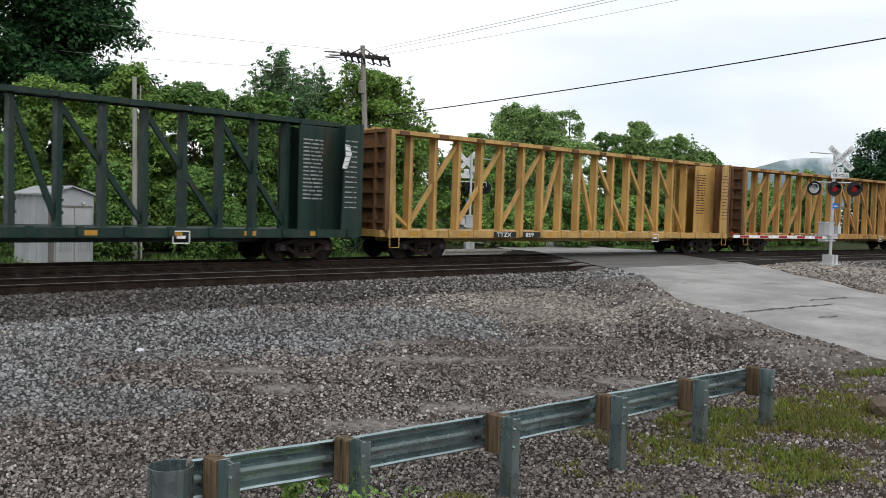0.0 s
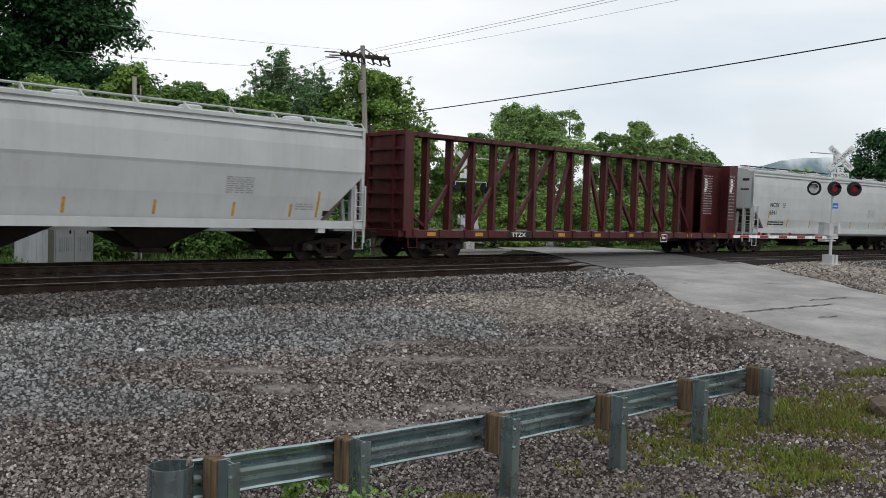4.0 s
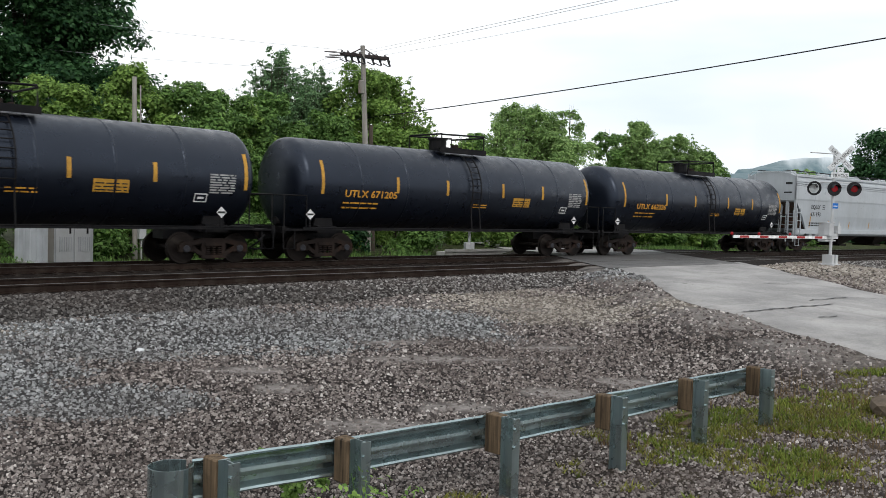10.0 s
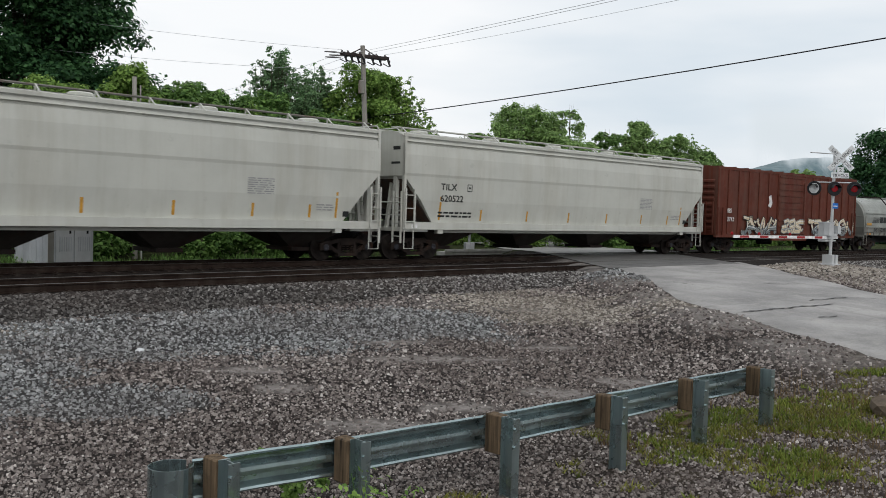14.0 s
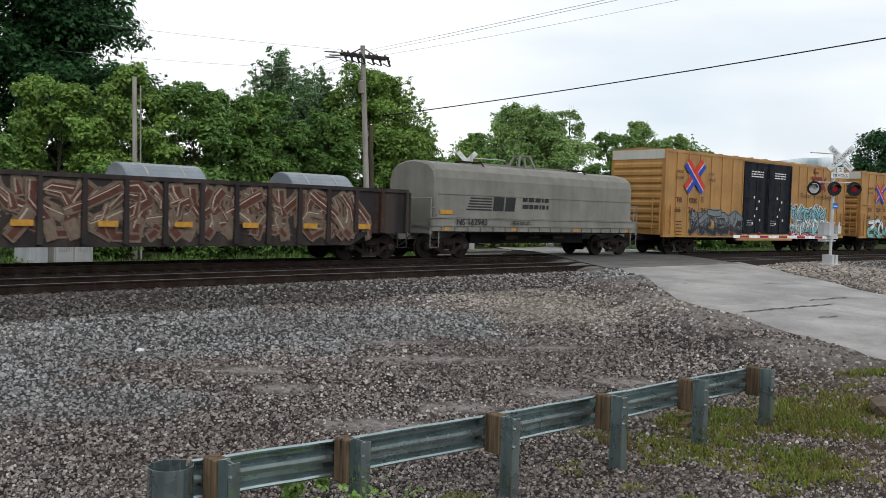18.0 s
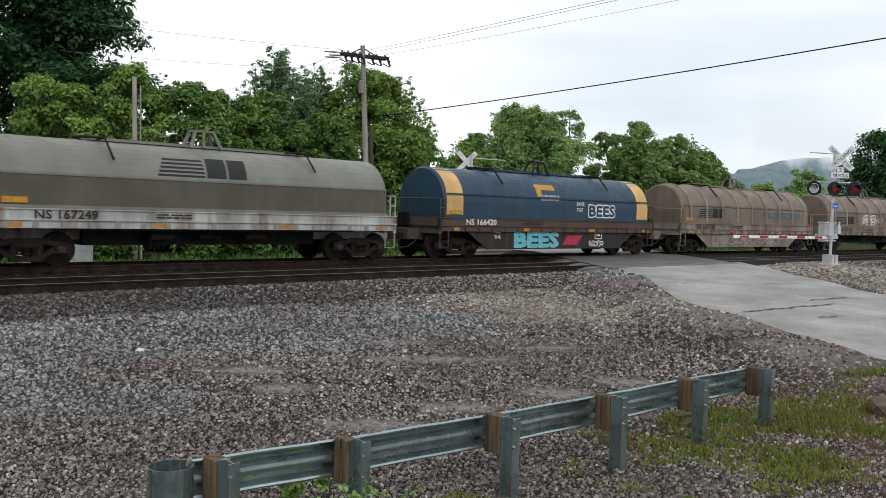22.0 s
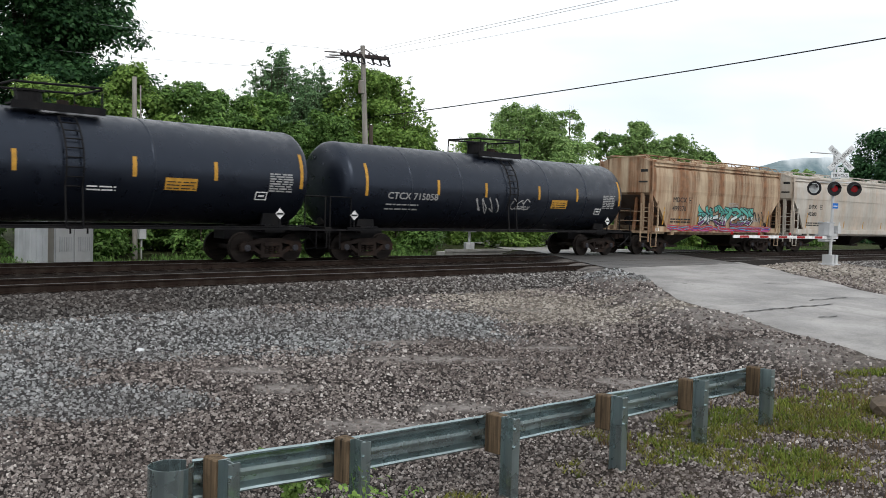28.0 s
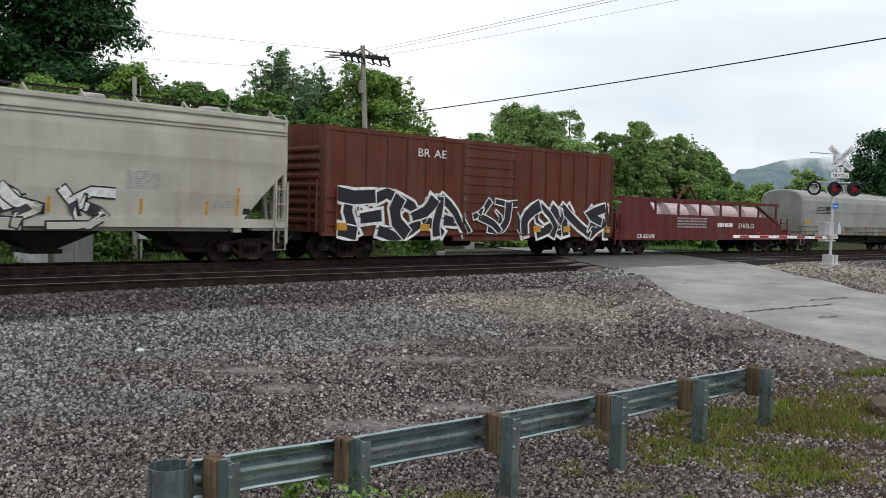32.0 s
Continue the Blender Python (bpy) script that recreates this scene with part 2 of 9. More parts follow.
M_beige = paint("stained_beige", (0.48, 0.455, 0.41), 0.45, 0, 0.35, 0.22, streak=2.4, grime_col=(0.34, 0.26, 0.17), rust_col=(0.30, 0.16, 0.07), runs=0.20)
M_putty = paint("putty_grey", (0.39, 0.385, 0.34), 0.45, 0, 0.3, 0.1, grime_col=(0.26, 0.21, 0.15), rust_col=(0.30, 0.18, 0.10))
M_tank = paint("tank_black", (0.0055, 0.0072, 0.0120), 0.33, 0, 0.03, 0.0, grime_col=(0.016, 0.017, 0.022), bump=0.05)
M_tank.node_tree.nodes["Principled BSDF"].inputs["Specular Tint"].default_value = (0.68, 0.79, 1.0, 1)
M_tank.node_tree.nodes["Principled BSDF"].inputs["Specular IOR Level"].default_value = 0.47
M_hood3 = paint("hood_dull_grey", (0.170, 0.174, 0.152), 0.42, 0, 0.3, 0.08, grime_col=(0.11, 0.105, 0.09))
M_hood = paint("hood_light_grey", (0.230, 0.243, 0.222), 0.36, 0, 0.3, 0.08, grime_col=(0.16, 0.16, 0.14))
M_hood2 = paint("hood_warm_grey", (0.19, 0.19, 0.17), 0.6, 0, 0.35, 0.1, grime_col=(0.11, 0.10, 0.085), pale=0.12)
M_hoodcream = paint("hood_cream", (0.33, 0.355, 0.275), 0.55, 0, 0.25, 0.05)
M_hoodblue = paint("hood_dark_blue", (0.010, 0.042, 0.078), 0.42, 0, 0.2, 0.05)
M_hoodbrown = paint("hood_weathered_brown", (0.165, 0.128, 0.098), 0.5, 0, 0.4, 0.2, grime_col=(0.075, 0.054, 0.042), pale=0.08)
M_deckgrey = paint("deck_dirty_grey", (0.22, 0.215, 0.195), 0.65, 0, 0.6, 0.4, grime_col=(0.13, 0.11, 0.09))
M_deckmud = paint("deck_muddy_grey", (0.085, 0.068, 0.060), 0.75, 0, 0.7, 0.5, grime_col=(0.07, 0.052, 0.04))
M_deckpale = paint("deck_pale_grey", (0.195, 0.198, 0.180), 0.6, 0, 0.55, 0.25, grime_col=(0.11, 0.10, 0.085), fade=0.2)
M_deckwhite = paint("deck_chalky_white", (0.40, 0.415, 0.40), 0.6, 0, 0.55, 0.55, grime_col=(0.13, 0.105, 0.085), fade=0.2)
# dust, plus the shade of the upright hood side, in one colour
M_skirtshade = paint("hood_skirt_dust_and_shade", (0.105, 0.098, 0.080), 0.75, 0, 0.4, 0.1, grime_col=(0.075, 0.065, 0.05))
M_deckdirty = paint("deck_dirty_pale", (0.24, 0.207, 0.176), 0.7, 0, 0.75, 0.45, grime_col=(0.10, 0.078, 0.062), fade=0.25)
M_bandpale = paint("hood_pale_band", (0.36, 0.32, 0.275), 0.7, 0, 0.6, grime_col=(0.17, 0.12, 0.095))
M_teal = plain("faded_blue_lettering", (0.030, 0.115, 0.20), 0.6)
M_bay = paint("hopper_bay_paint", (0.040, 0.034, 0.030), 0.75, 0, 0.6, 0.5, grime_col=(0.018, 0.015, 0.013), rust_col=(0.045, 0.02, 0.013))
M_deckred = paint("deck_oxide_red", (0.14, 0.045, 0.032), 0.65, 0, 0.4, 0.35)
M_gond = paint("gondola_black", (0.030, 0.025, 0.026), 0.6, 0, 0.4, 0.35, rust_col=(0.10, 0.05, 0.03))
M_doorblack = paint("boxcar_door_black", (0.006, 0.009, 0.016), 0.62, 0, 0.2)
M_galv = paint("galvanized_steel", (0.33, 0.405, 0.415), 0.26, 0.88, 0.45, 0.0, grime_col=(0.08, 0.09, 0.085), streak=3, bump=0.1)
M_wood = paint("weathered_post_wood", (0.118, 0.083, 0.052), 0.88, 0, 0.95, grime_col=(0.014, 0.011, 0.009), streak=21, bump=0.9, fade=0.35)
M_rock = paint("brown_rock", (0.155, 0.122, 0.092), 0.9, 0, 0.6, grime_col=(0.05, 0.04, 0.03), streak=6, bump=1.0, fade=0.3)
M_polewood = paint("pole_wood", (0.31, 0.295, 0.27), 0.85, 0, 0.5, grime_col=(0.12, 0.10, 0.08), streak=7, bump=0.4)
M_darkwood = paint("crossarm_wood", (0.035, 0.028, 0.028), 0.85, 0, 0.4)
M_alu = paint("cabinet_aluminium", (0.44, 0.455, 0.48), 0.45, 0.2, 0.12, grime_col=(0.3, 0.3, 0.3))
M_signal = paint("signal_silver", (0.50, 0.51, 0.52), 0.45, 0.1, 0.15, grime_col=(0.3, 0.29, 0.27))
M_signwhite = plain("sign_white", (0.62, 0.64, 0.65), 0.5)
M_signblack = plain("sign_black", (0.02, 0.02, 0.022), 0.6)
M_lampblack = plain("lamp_hood_black", (0.012, 0.012, 0.014), 0.55)
M_lens = plain("red_lens", (0.22, 0.010, 0.014), 0.25, emit=(0.9, 0.03, 0.04, 0.04))
M_lit = plain("lit_red_lens", (0.20, 0.010, 0.015), 0.25, emit=(0.9, 0.03, 0.05, 0.07))
M_gatered = plain("gate_red", (0.30, 0.02, 0.022), 0.5)
M_gatewhite = plain("gate_white", (0.74, 0.74, 0.74), 0.5)
M_bluesign = plain("blue_plate", (0.02, 0.16, 0.55), 0.45)
M_concrete = paint("concrete", (0.42, 0.41, 0.39), 0.8, 0, 0.3)
M_ink = plain("black_lettering", (0.018, 0.02, 0.02), 0.6)
M_inkgreen = plain("green_lettering", (0.01, 0.10, 0.075), 0.6)
M_emblemred = plain("emblem_brown_red", (0.19, 0.032, 0.022), 0.6)
M_inkbrown = plain("brown_lettering", (0.06, 0.02, 0.013), 0.6)
M_inkwhite = plain("white_lettering", (0.68, 0.68, 0.68), 0.55)
M_inkgrey = plain("grey_lettering", (0.30, 0.30, 0.30), 0.6)
M_inkyellow = plain("yellow_lettering", (0.62, 0.30, 0.04), 0.55)
M_stripe = plain("reflective_yellow", (0.45, 0.235, 0.035), 0.45)
M_stripebrown = plain("reflective_amber", (0.42, 0.20, 0.05), 0.5)
M_blue = plain("sign_blue", (0.012, 0.05, 0.36), 0.5)
M_redpaint = plain("sign_red", (0.55, 0.035, 0.02), 0.5)
M_tagcyan = plain("spray_cyan", (0.13, 0.42, 0.48), 0.5)
M_tagwhite = plain("spray_white", (0.66, 0.68, 0.68), 0.5)
M_tagblack = plain("spray_black", (0.016, 0.016, 0.02), 0.5)
M_taggrey = plain("spray_grey", (0.16, 0.18, 0.19), 0.5)
M_tagpurple = plain("spray_purple", (0.13, 0.04, 0.14), 0.5)
M_tagred = plain("spray_red", (0.38, 0.03, 0.05), 0.5)
M_tagcream = plain("spray_cream", (0.56, 0.47, 0.33), 0.5)
M_taggreen = plain("spray_green", (0.10, 0.38, 0.30), 0.5)
M_tagpink = plain("spray_pink", (0.50, 0.10, 0.22), 0.5)
M_lb = leafy("leaf_mid", (0.062, 0.135, 0.034), (0.215, 0.365, 0.098))
M_ld = leafy("leaf_dark", (0.012, 0.044, 0.018), (0.072, 0.170, 0.062))
M_ll = leafy("leaf_light", (0.095, 0.180, 0.040), (0.300, 0.455, 0.110))
M_lg = leafy("leaf_grey_green", (0.080, 0.160, 0.070), (0.265, 0.420, 0.210))
# far trees: the haze of distance is mixed into these pale greens
M_lh = leafy("leaf_far_hazy", (0.135, 0.235, 0.075), (0.330, 0.480, 0.170))
M_grass = leafy("grass_blade", (0.095, 0.095, 0.022), (0.290, 0.300, 0.060))
M_greengrass = leafy("green_blade", (0.070, 0.100, 0.018), (0.245, 0.300, 0.055))
M_dry = leafy("dry_stalk", (0.11, 0.07, 0.035), (0.26, 0.18, 0.09))
M_bark = paint("bark", (0.075, 0.060, 0.048), 0.9, 0, 0.5, streak=6, bump=0.6)
M_wire = plain("cable_black", (0.02, 0.02, 0.022), 0.6)
M_glass = plain("insulator", (0.16, 0.15, 0.15), 0.3)


# ---- building blocks ----
def part(name, bm, material, parent, label="", smooth=False):
    """Links a bmesh as one mesh object under a thing or a part."""
    me = bpy.data.meshes.new(name)
    bm.to_mesh(me)
    bm.free()
    return part_of(name, me, material, parent, label, smooth)


def part_of(name, me, material, parent, label="", smooth=False):
    if material and not me.materials:
        me.materials.append(material)
    if smooth:
        me.polygons.foreach_set("use_smooth", [True] * len(me.polygons))
    ob = new(name, me)
    ob.parent = parent
    if label:
        tagged(ob, label)
    return ob


def box(bm, x0, x1, y0, y1, z0, z1):
    v = [bm.verts.new((x, y, z)) for x in (x0, x1) for y in (y0, y1) for z in (z0, z1)]
    for f in ((0, 1, 3, 2), (4, 6, 7, 5), (0, 4, 5, 1), (2, 3, 7, 6), (0, 2, 6, 4), (1, 5, 7, 3)):
        bm.faces.new([v[i] for i in f])
    return bm


def boxes(*dims):
    bm = bmesh.new()
    for d in dims:
        box(bm, *d)
    return bm


def beam(bm, a, b, w, h, up=(0, 0, 1)):
    """A bar from a to b, w across and h high."""
    a, b = Vector(a), Vector(b)
    d = (b - a).normalized()
    side = d.cross(Vector(up))
    if side.length < 1e-4:
        side = d.cross(Vector((0, 1, 0)))
    side.normalize()
    top = side.cross(d)
    v = [bm.verts.new(p + side * sx * w / 2 + top * sz * h / 2) for p in (a, b) for sx in (-1, 1) for sz in (-1, 1)]
    for f in ((0, 1, 3, 2), (4, 6, 7, 5), (0, 4, 5, 1), (2, 3, 7, 6), (0, 2, 6, 4), (1, 5, 7, 3)):
        bm.faces.new([v[i] for i in f])
    return bm


def tube(bm, pts, r, seg=8):
    """A round bar along a line of points; r may be one radius or one for each point."""
    pts = [Vector(p) for p in pts]
    rs = r if isinstance(r, (list, tuple)) else [r] * len(pts)
    rings = []
    ref = None
    for i, p in enumerate(pts):
        d = (pts[min(i + 1, len(pts) - 1)] - pts[max(i - 1, 0)]).normalized()
        if ref is None:
            ref = d.orthogonal().normalized()
        ref = (ref - d * ref.dot(d)).normalized()
        o = d.cross(ref)
        rings.append([bm.verts.new(p + (ref * math.cos(k * 2 * math.pi / seg) + o * math.sin(k * 2 * math.pi / seg)) * rs[i]) for k in range(seg)])
    for a, b in zip(rings, rings[1:]):
        for k in range(seg):
            bm.faces.new((a[k], a[(k + 1) % seg], b[(k + 1) % seg], b[k]))
    bm.faces.new(rings[0][::-1])
    bm.faces.new(rings[-1])
    return bm


def prism(bm, outline, x0, x1):
    """An outline of (y, z) drawn out along x."""
    a = [bm.verts.new((x0, y, z)) for y, z in outline]
    b = [bm.verts.new((x1, y, z)) for y, z in outline]
    n = len(outline)
    for k in range(n):
        bm.faces.new((a[k], a[(k + 1) % n], b[(k + 1) % n], b[k]))
    bm.faces.new(a[::-1])
    bm.faces.new(b)
    return bm


def slab(bm, outline, y0, y1):
    """An outline of (x, z) drawn out along y."""
    a = [bm.verts.new((x, y0, z)) for x, z in outline]
    b = [bm.verts.new((x, y1, z)) for x, z in outline]
    n = len(outline)
    for k in range(n):
        bm.faces.new((a[k], a[(k + 1) % n], b[(k + 1) % n], b[k]))
    bm.faces.new(a[::-1])
    bm.faces.new(b)
    return bm


def lathe(bm, rings, seg=32, zc=0.0):
    """Rings of (x, radius) turned about the x axis at height zc."""
    made = []
    for x, r in rings:
        made.append([bm.verts.new((x, -r * math.sin(2 * math.pi * k / seg), zc + r * math.cos(2 * math.pi * k / seg))) for k in range(seg)])
    for a, b in zip(made, made[1:]):
        for k in range(seg):
            bm.faces.new((a[k], a[(k + 1) % seg], b[(k + 1) % seg], b[k]))
    bm.faces.new(made[0][::-1])
    bm.faces.new(made[-1])
    return bm


def disc_y(bm, x, z, rings, seg=24):
    """Rings of (y, radius) turned about an axle along y."""
    made = []
    for y, r in rings:
        made.append([bm.verts.new((x + r * math.cos(2 * math.pi * k / seg), y, z + r * math.sin(2 * math.pi * k / seg))) for k in range(seg)])
    for a, b in zip(made, made[1:]):
        for k in range(seg):
            bm.faces.new((a[k], b[k], b[(k + 1) % seg], a[(k + 1) % seg]))
    bm.faces.new(made[0])
    bm.faces.new(made[-1][::-1])
    return bm


def mesh_from(name, verts, faces, material=None):
    me = bpy.data.meshes.new(name)
    me.from_pydata(verts, [], faces)
    if material:
        me.materials.append(material)
    return me


# ---- the ground: one sheet to the horizon ----
def ease(a, b, v):
    t = min(max((v - a) / (b - a), 0.0), 1.0)
    return t * t * (3 - 2 * t)


def line(pts, v):
    if v <= pts[0][0]:
        return pts[0][1]
    for (a, p), (b, q) in zip(pts, pts[1:]):
        if v <= b:
            return p + (q - p) * (v - a) / (b - a)
    return pts[-1][1]


ROAD_MID = [(-12.0, 8.0), (-2.0, 14.5), (5.0, 20.2), (8.3, 22.0), (10.5, 23.4), (12.5, 25.2), (16.0, 28.3), (20.0, 31.4), (26.0, 36.0), (32.0, 40.0), (45.0, 50.0)]
ROAD_HALF = 3.75


def road_side(x, y):
    """How far right of the road's middle a place is, across the road."""
    return (x - line(ROAD_MID, y)) * 0.82


def road_z(q, side):
    return line([(-10, -0.95), (0, -0.80), (6, -0.54), (8, -0.42), (10, -0.30), (12, -0.20), (15, -0.10), (18.2, -0.012), (27, -0.012), (33, -0.2), (60, -0.6)], q) + 0.012 * max(-4, min(4, side)) * ease(17, 12, q)


def ground_z(x, y):
    q = y - bend(x)
    z = line([(-30, -0.95), (8, -0.87), (13, -0.70), (17.0, -0.50), (28.5, -0.55), (33, -0.45), (60, -0.5), (400, 1.0)], q)
    s = road_side(x, y)
    w = ease(-6.8 + 0.9 * ease(12, 15, q), -3.9, s) * ease(14, 8.5, s) * ease(60, 30, q)
    zr = road_z(q, s)
    if s > 4.5:
        zr += 0.10 * ease(4.5, 7.0, s) * ease(19, 16.5, q)
    z += (zr - 0.022 - z) * w
    near = ease(60, 25, math.hypot(x, y))
    return z + near * (0.05 * noise.noise((x * 0.35, y * 0.35, 0)) + 0.018 * noise.noise((x * 1.7, y * 1.7, 3))) * (0.35 if abs(s) < 5 else 1.0)


def steps(spans):
    out = []
    for a, b, d in spans:
        n = max(1, round((b - a) / d))
        out += [a + (b - a) * i / n for i in range(n)]
    return out + [spans[-1][1]]


gx = steps([(-900, -200, 140), (-200, -30, 20), (-30, 0, 2.5), (0, 24, 0.24), (24, 45, 0.4), (45, 90, 1.5), (90, 260, 15), (260, 1800, 180)])
gy = steps([(-600, -60, 90), (-60, 0, 8), (0, 3, 0.6), (3, 20, 0.2), (20, 36, 0.9), (36, 110, 8), (110, 400, 40), (400, 2000, 200)])
gv = [(x, y, ground_z(x, y)) for y in gy for x in gx]
gf = [(j * len(gx) + i, j * len(gx) + i + 1, (j + 1) * len(gx) + i + 1, (j + 1) * len(gx) + i) for j in range(len(gy) - 1) for i in range(len(gx) - 1)]


def spot(x, y, cx, cy, half, cross, turn):
    """How far a place lies inside a ragged oval patch, 0 to 1."""
    dx, dy = x - cx, y - cy
    c, n = math.cos(radians(turn)), math.sin(radians(turn))
    if abs(dx) + abs(dy) > 2.2 * (half + cross):
        return 0.0
    r = math.hypot((dx * c + dy * n) / half, (dy * c - dx * n) / cross)
    r += 0.40 * noise.noise((x * 1.1, y * 1.1, cx)) + 0.22 * noise.noise((x * 3.1, y * 3.1, cy))
    return ease(1.3, 0.7, r)


GREY_GRAVEL = [(6.0, 15.0, 2.2, 1.9, -24), (9.3, 14.9, 2.8, 2.4, -23), (12.4, 14.1, 2.3, 2.2, -23), (24.3, 16.4, 1.4, 2.6, -20), (4.6, 10.9, 1.3, 0.8, -28), (3.2, 12.5, 1.6, 2.6, -28)]
BUFF_GRAVEL = [(17.6, 14.6, 2.5, 3.0, -20), (19.6, 11.2, 1.3, 0.9, -24), (4.6, 16.3, 1.4, 0.7, -26)]
PACKED_DUST = [(7.05, 11.7, 0.65, 0.30, -29), (10.4, 10.85, 1.5, 0.26, -29), (7.0, 10.35, 0.45, 0.24, -31), (10.2, 8.05, 0.75, 0.32, -33), (11.8, 8.0, 0.6, 0.28, -33), (6.8, 8.2, 0.7, 0.26, -33), (8.4, 8.2, 0.6, 0.28, -32), (11.05, 12.3, 0.9, 0.22, -27), (13.2, 10.6, 0.9, 0.2, -29)]
# dark ground patches; the long last one paints the shaded strip below the ballast
DARK_PATCHES = [(16.0, 16.0, 0.8, 2.4, -16), (7.2, 5.0, 0.75, 0.28, -33), (9.0, 18.0, 7.0, 0.5, -12)]


def inside(x, y, patches):
    return max(spot(x, y, *p) for p in patches)


def fines(x, y):
    """How far packed pale dust covers the stones at a place, 0 to 1, in streaks where wheels have passed."""
    u, w = x * 0.743 - y * 0.669, x * 0.669 + y * 0.743
    a = noise.noise((u * 0.20, w * 0.75, 9)) + 0.45 * noise.noise((u * 0.8, w * 2.2, 4)) + 0.25 * noise.noise((u * 2.5, w * 5, 6))
    s = road_side(x, y)
    return max(0.55 * ease(0.35, 0.75, a), inside(x, y, PACKED_DUST), 0.8 * ease(-5.6, -4.3, s) * ease(-3.0, -3.6, s) * ease(-0.2, 0.3, a + 0.2))


def lot_material():
    """Grey gravel of the lot, with buff and dark patches, turning to grass behind the railway."""
    m = gravel_material("lot_gravel", STONE, 0.032, 0.0)
    nt = m.node_tree
    p = nt.nodes["Principled BSDF"]
    old = p.inputs["Base Color"].links[0].from_socket
    co = nt.nodes.new("ShaderNodeTexCoord")
    sep = nt.nodes.new("ShaderNodeSeparateXYZ")
    nt.links.new(co.outputs["Object"], sep.inputs["Vector"])
    r = nt.nodes.new("ShaderNodeMapRange")
    r.inputs["From Min"].default_value, r.inputs["From Max"].default_value = 28.5, 30.5
    nt.links.new(sep.outputs["Y"], r.inputs["Value"])
    green = mixed(nt, (0.022, 0.030, 0.012), (0.060, 0.070, 0.030), noisy(nt, 3, 5))
    rx = nt.nodes.new("ShaderNodeMapRange")
    rx.inputs["From Min"].default_value, rx.inputs["From Max"].default_value = 6.8, 8.6
    nt.links.new(sep.outputs["X"], rx.inputs["Value"])
    ry_ = nt.nodes.new("ShaderNodeMapRange")
    ry_.inputs["From Min"].default_value, ry_.inputs["From Max"].default_value = 6.9, 5.4
    nt.links.new(sep.outputs["Y"], ry_.inputs["Value"])
    soil = mixed(nt, (0.030, 0.024, 0.018), (0.095, 0.072, 0.048), noisy(nt, 2.2, 6, 0.65, lo=0.42, hi=0.62))
    def zone(name):
        at = nt.nodes.new("ShaderNodeAttribute")
        at.attribute_name = name
        return at.outputs["Fac"]
    dust = mixed(nt, (0.17, 0.152, 0.142), (0.31, 0.286, 0.270), noisy(nt, 9, 6, 0.7))
    out = mixed(nt, old, (0.050, 0.051, 0.052), times(nt, zone("clean"), 0.45))
    out = mixed(nt, out, (0.17, 0.150, 0.125), times(nt, zone("buff"), 0.5))
    out = mixed(nt, out, (0.030, 0.026, 0.025), times(nt, zone("darkened"), 0.75))
    out = mixed(nt, out, dust, times(nt, zone("fines"), 0.85))
    out = mixed(nt, out, soil, times(nt, times(nt, rx.outputs["Result"], ry_.outputs["Result"]), 0.6))
    nt.links.new(mixed(nt, out, green, r.outputs["Result"]), p.inputs["Base Color"])
    return m


ground = tagged(new("ground", mesh_from("ground", gv, gf, lot_material())), "grey gravel lot with buff dirt patches and grass behind", "ground", kind="structure")
for aname, rule in (("fines", fines), ("clean", lambda x, y: inside(x, y, GREY_GRAVEL)), ("buff", lambda x, y: inside(x, y, BUFF_GRAVEL)), ("darkened", lambda x, y: inside(x, y, DARK_PATCHES))):
    fa = ground.data.attributes.new(aname, "FLOAT", "POINT")
    fa.data.foreach_set("value", [rule(x, y) if -10 < x < 60 and 2 < y < 22 else 0.0 for x, y, z in gv])
ground.data.polygons.foreach_set("use_smooth", [True] * len(ground.data.polygons))


# ---- ballast beds, rails and ties ----
def along(profile, x0, x1, step, name, material, yc=0.0, closed=True):
    """A profile of (offset across, z) drawn along the curved line whose middle is at yc."""
    xs = steps([(x0, x1, step)])
    n = len(profile)
    verts = [(x - slope(x) * (o), yc + bend(x) + o, z) for x in xs for o, z in profile]
    faces = []
    for i in range(len(xs) - 1):
        for k in range(n if closed else n - 1):
            faces.append((i * n + k, (i + 1) * n + k, (i + 1) * n + (k + 1) % n, i * n + (k + 1) % n))
    if closed:
        faces += [tuple(range(n))[::1], tuple(range((len(xs) - 1) * n, len(xs) * n))[::-1]]
    return mesh_from(name, verts, faces, material)


bed = tagged(new("ballast_bed", along([(-2.75, -0.62), (-2.55, -0.45), (-1.75, -0.21), (-1.2, -0.185), (1.2, -0.185), (2.4, -0.23), (3.6, -0.19), (6.2, -0.185), (6.9, -0.22), (8.3, -0.7)],
             -300, 400, 2.0, "ballast_bed", M_dirtyballast, YN)), "dark oily crushed-stone ballast under two tracks", "ballast", kind="structure")
shoulder = tagged(new("ballast_shoulder", along([(-3.1, -0.64), (-2.57, -0.42), (-1.72, -0.19), (-1.38, -0.17), (-1.36, -0.3)],
                  -300, 400, 2.0, "ballast_shoulder", M_ballast, YN)), "pale grey ballast shoulder beside the rails", "ballast", kind="structure")

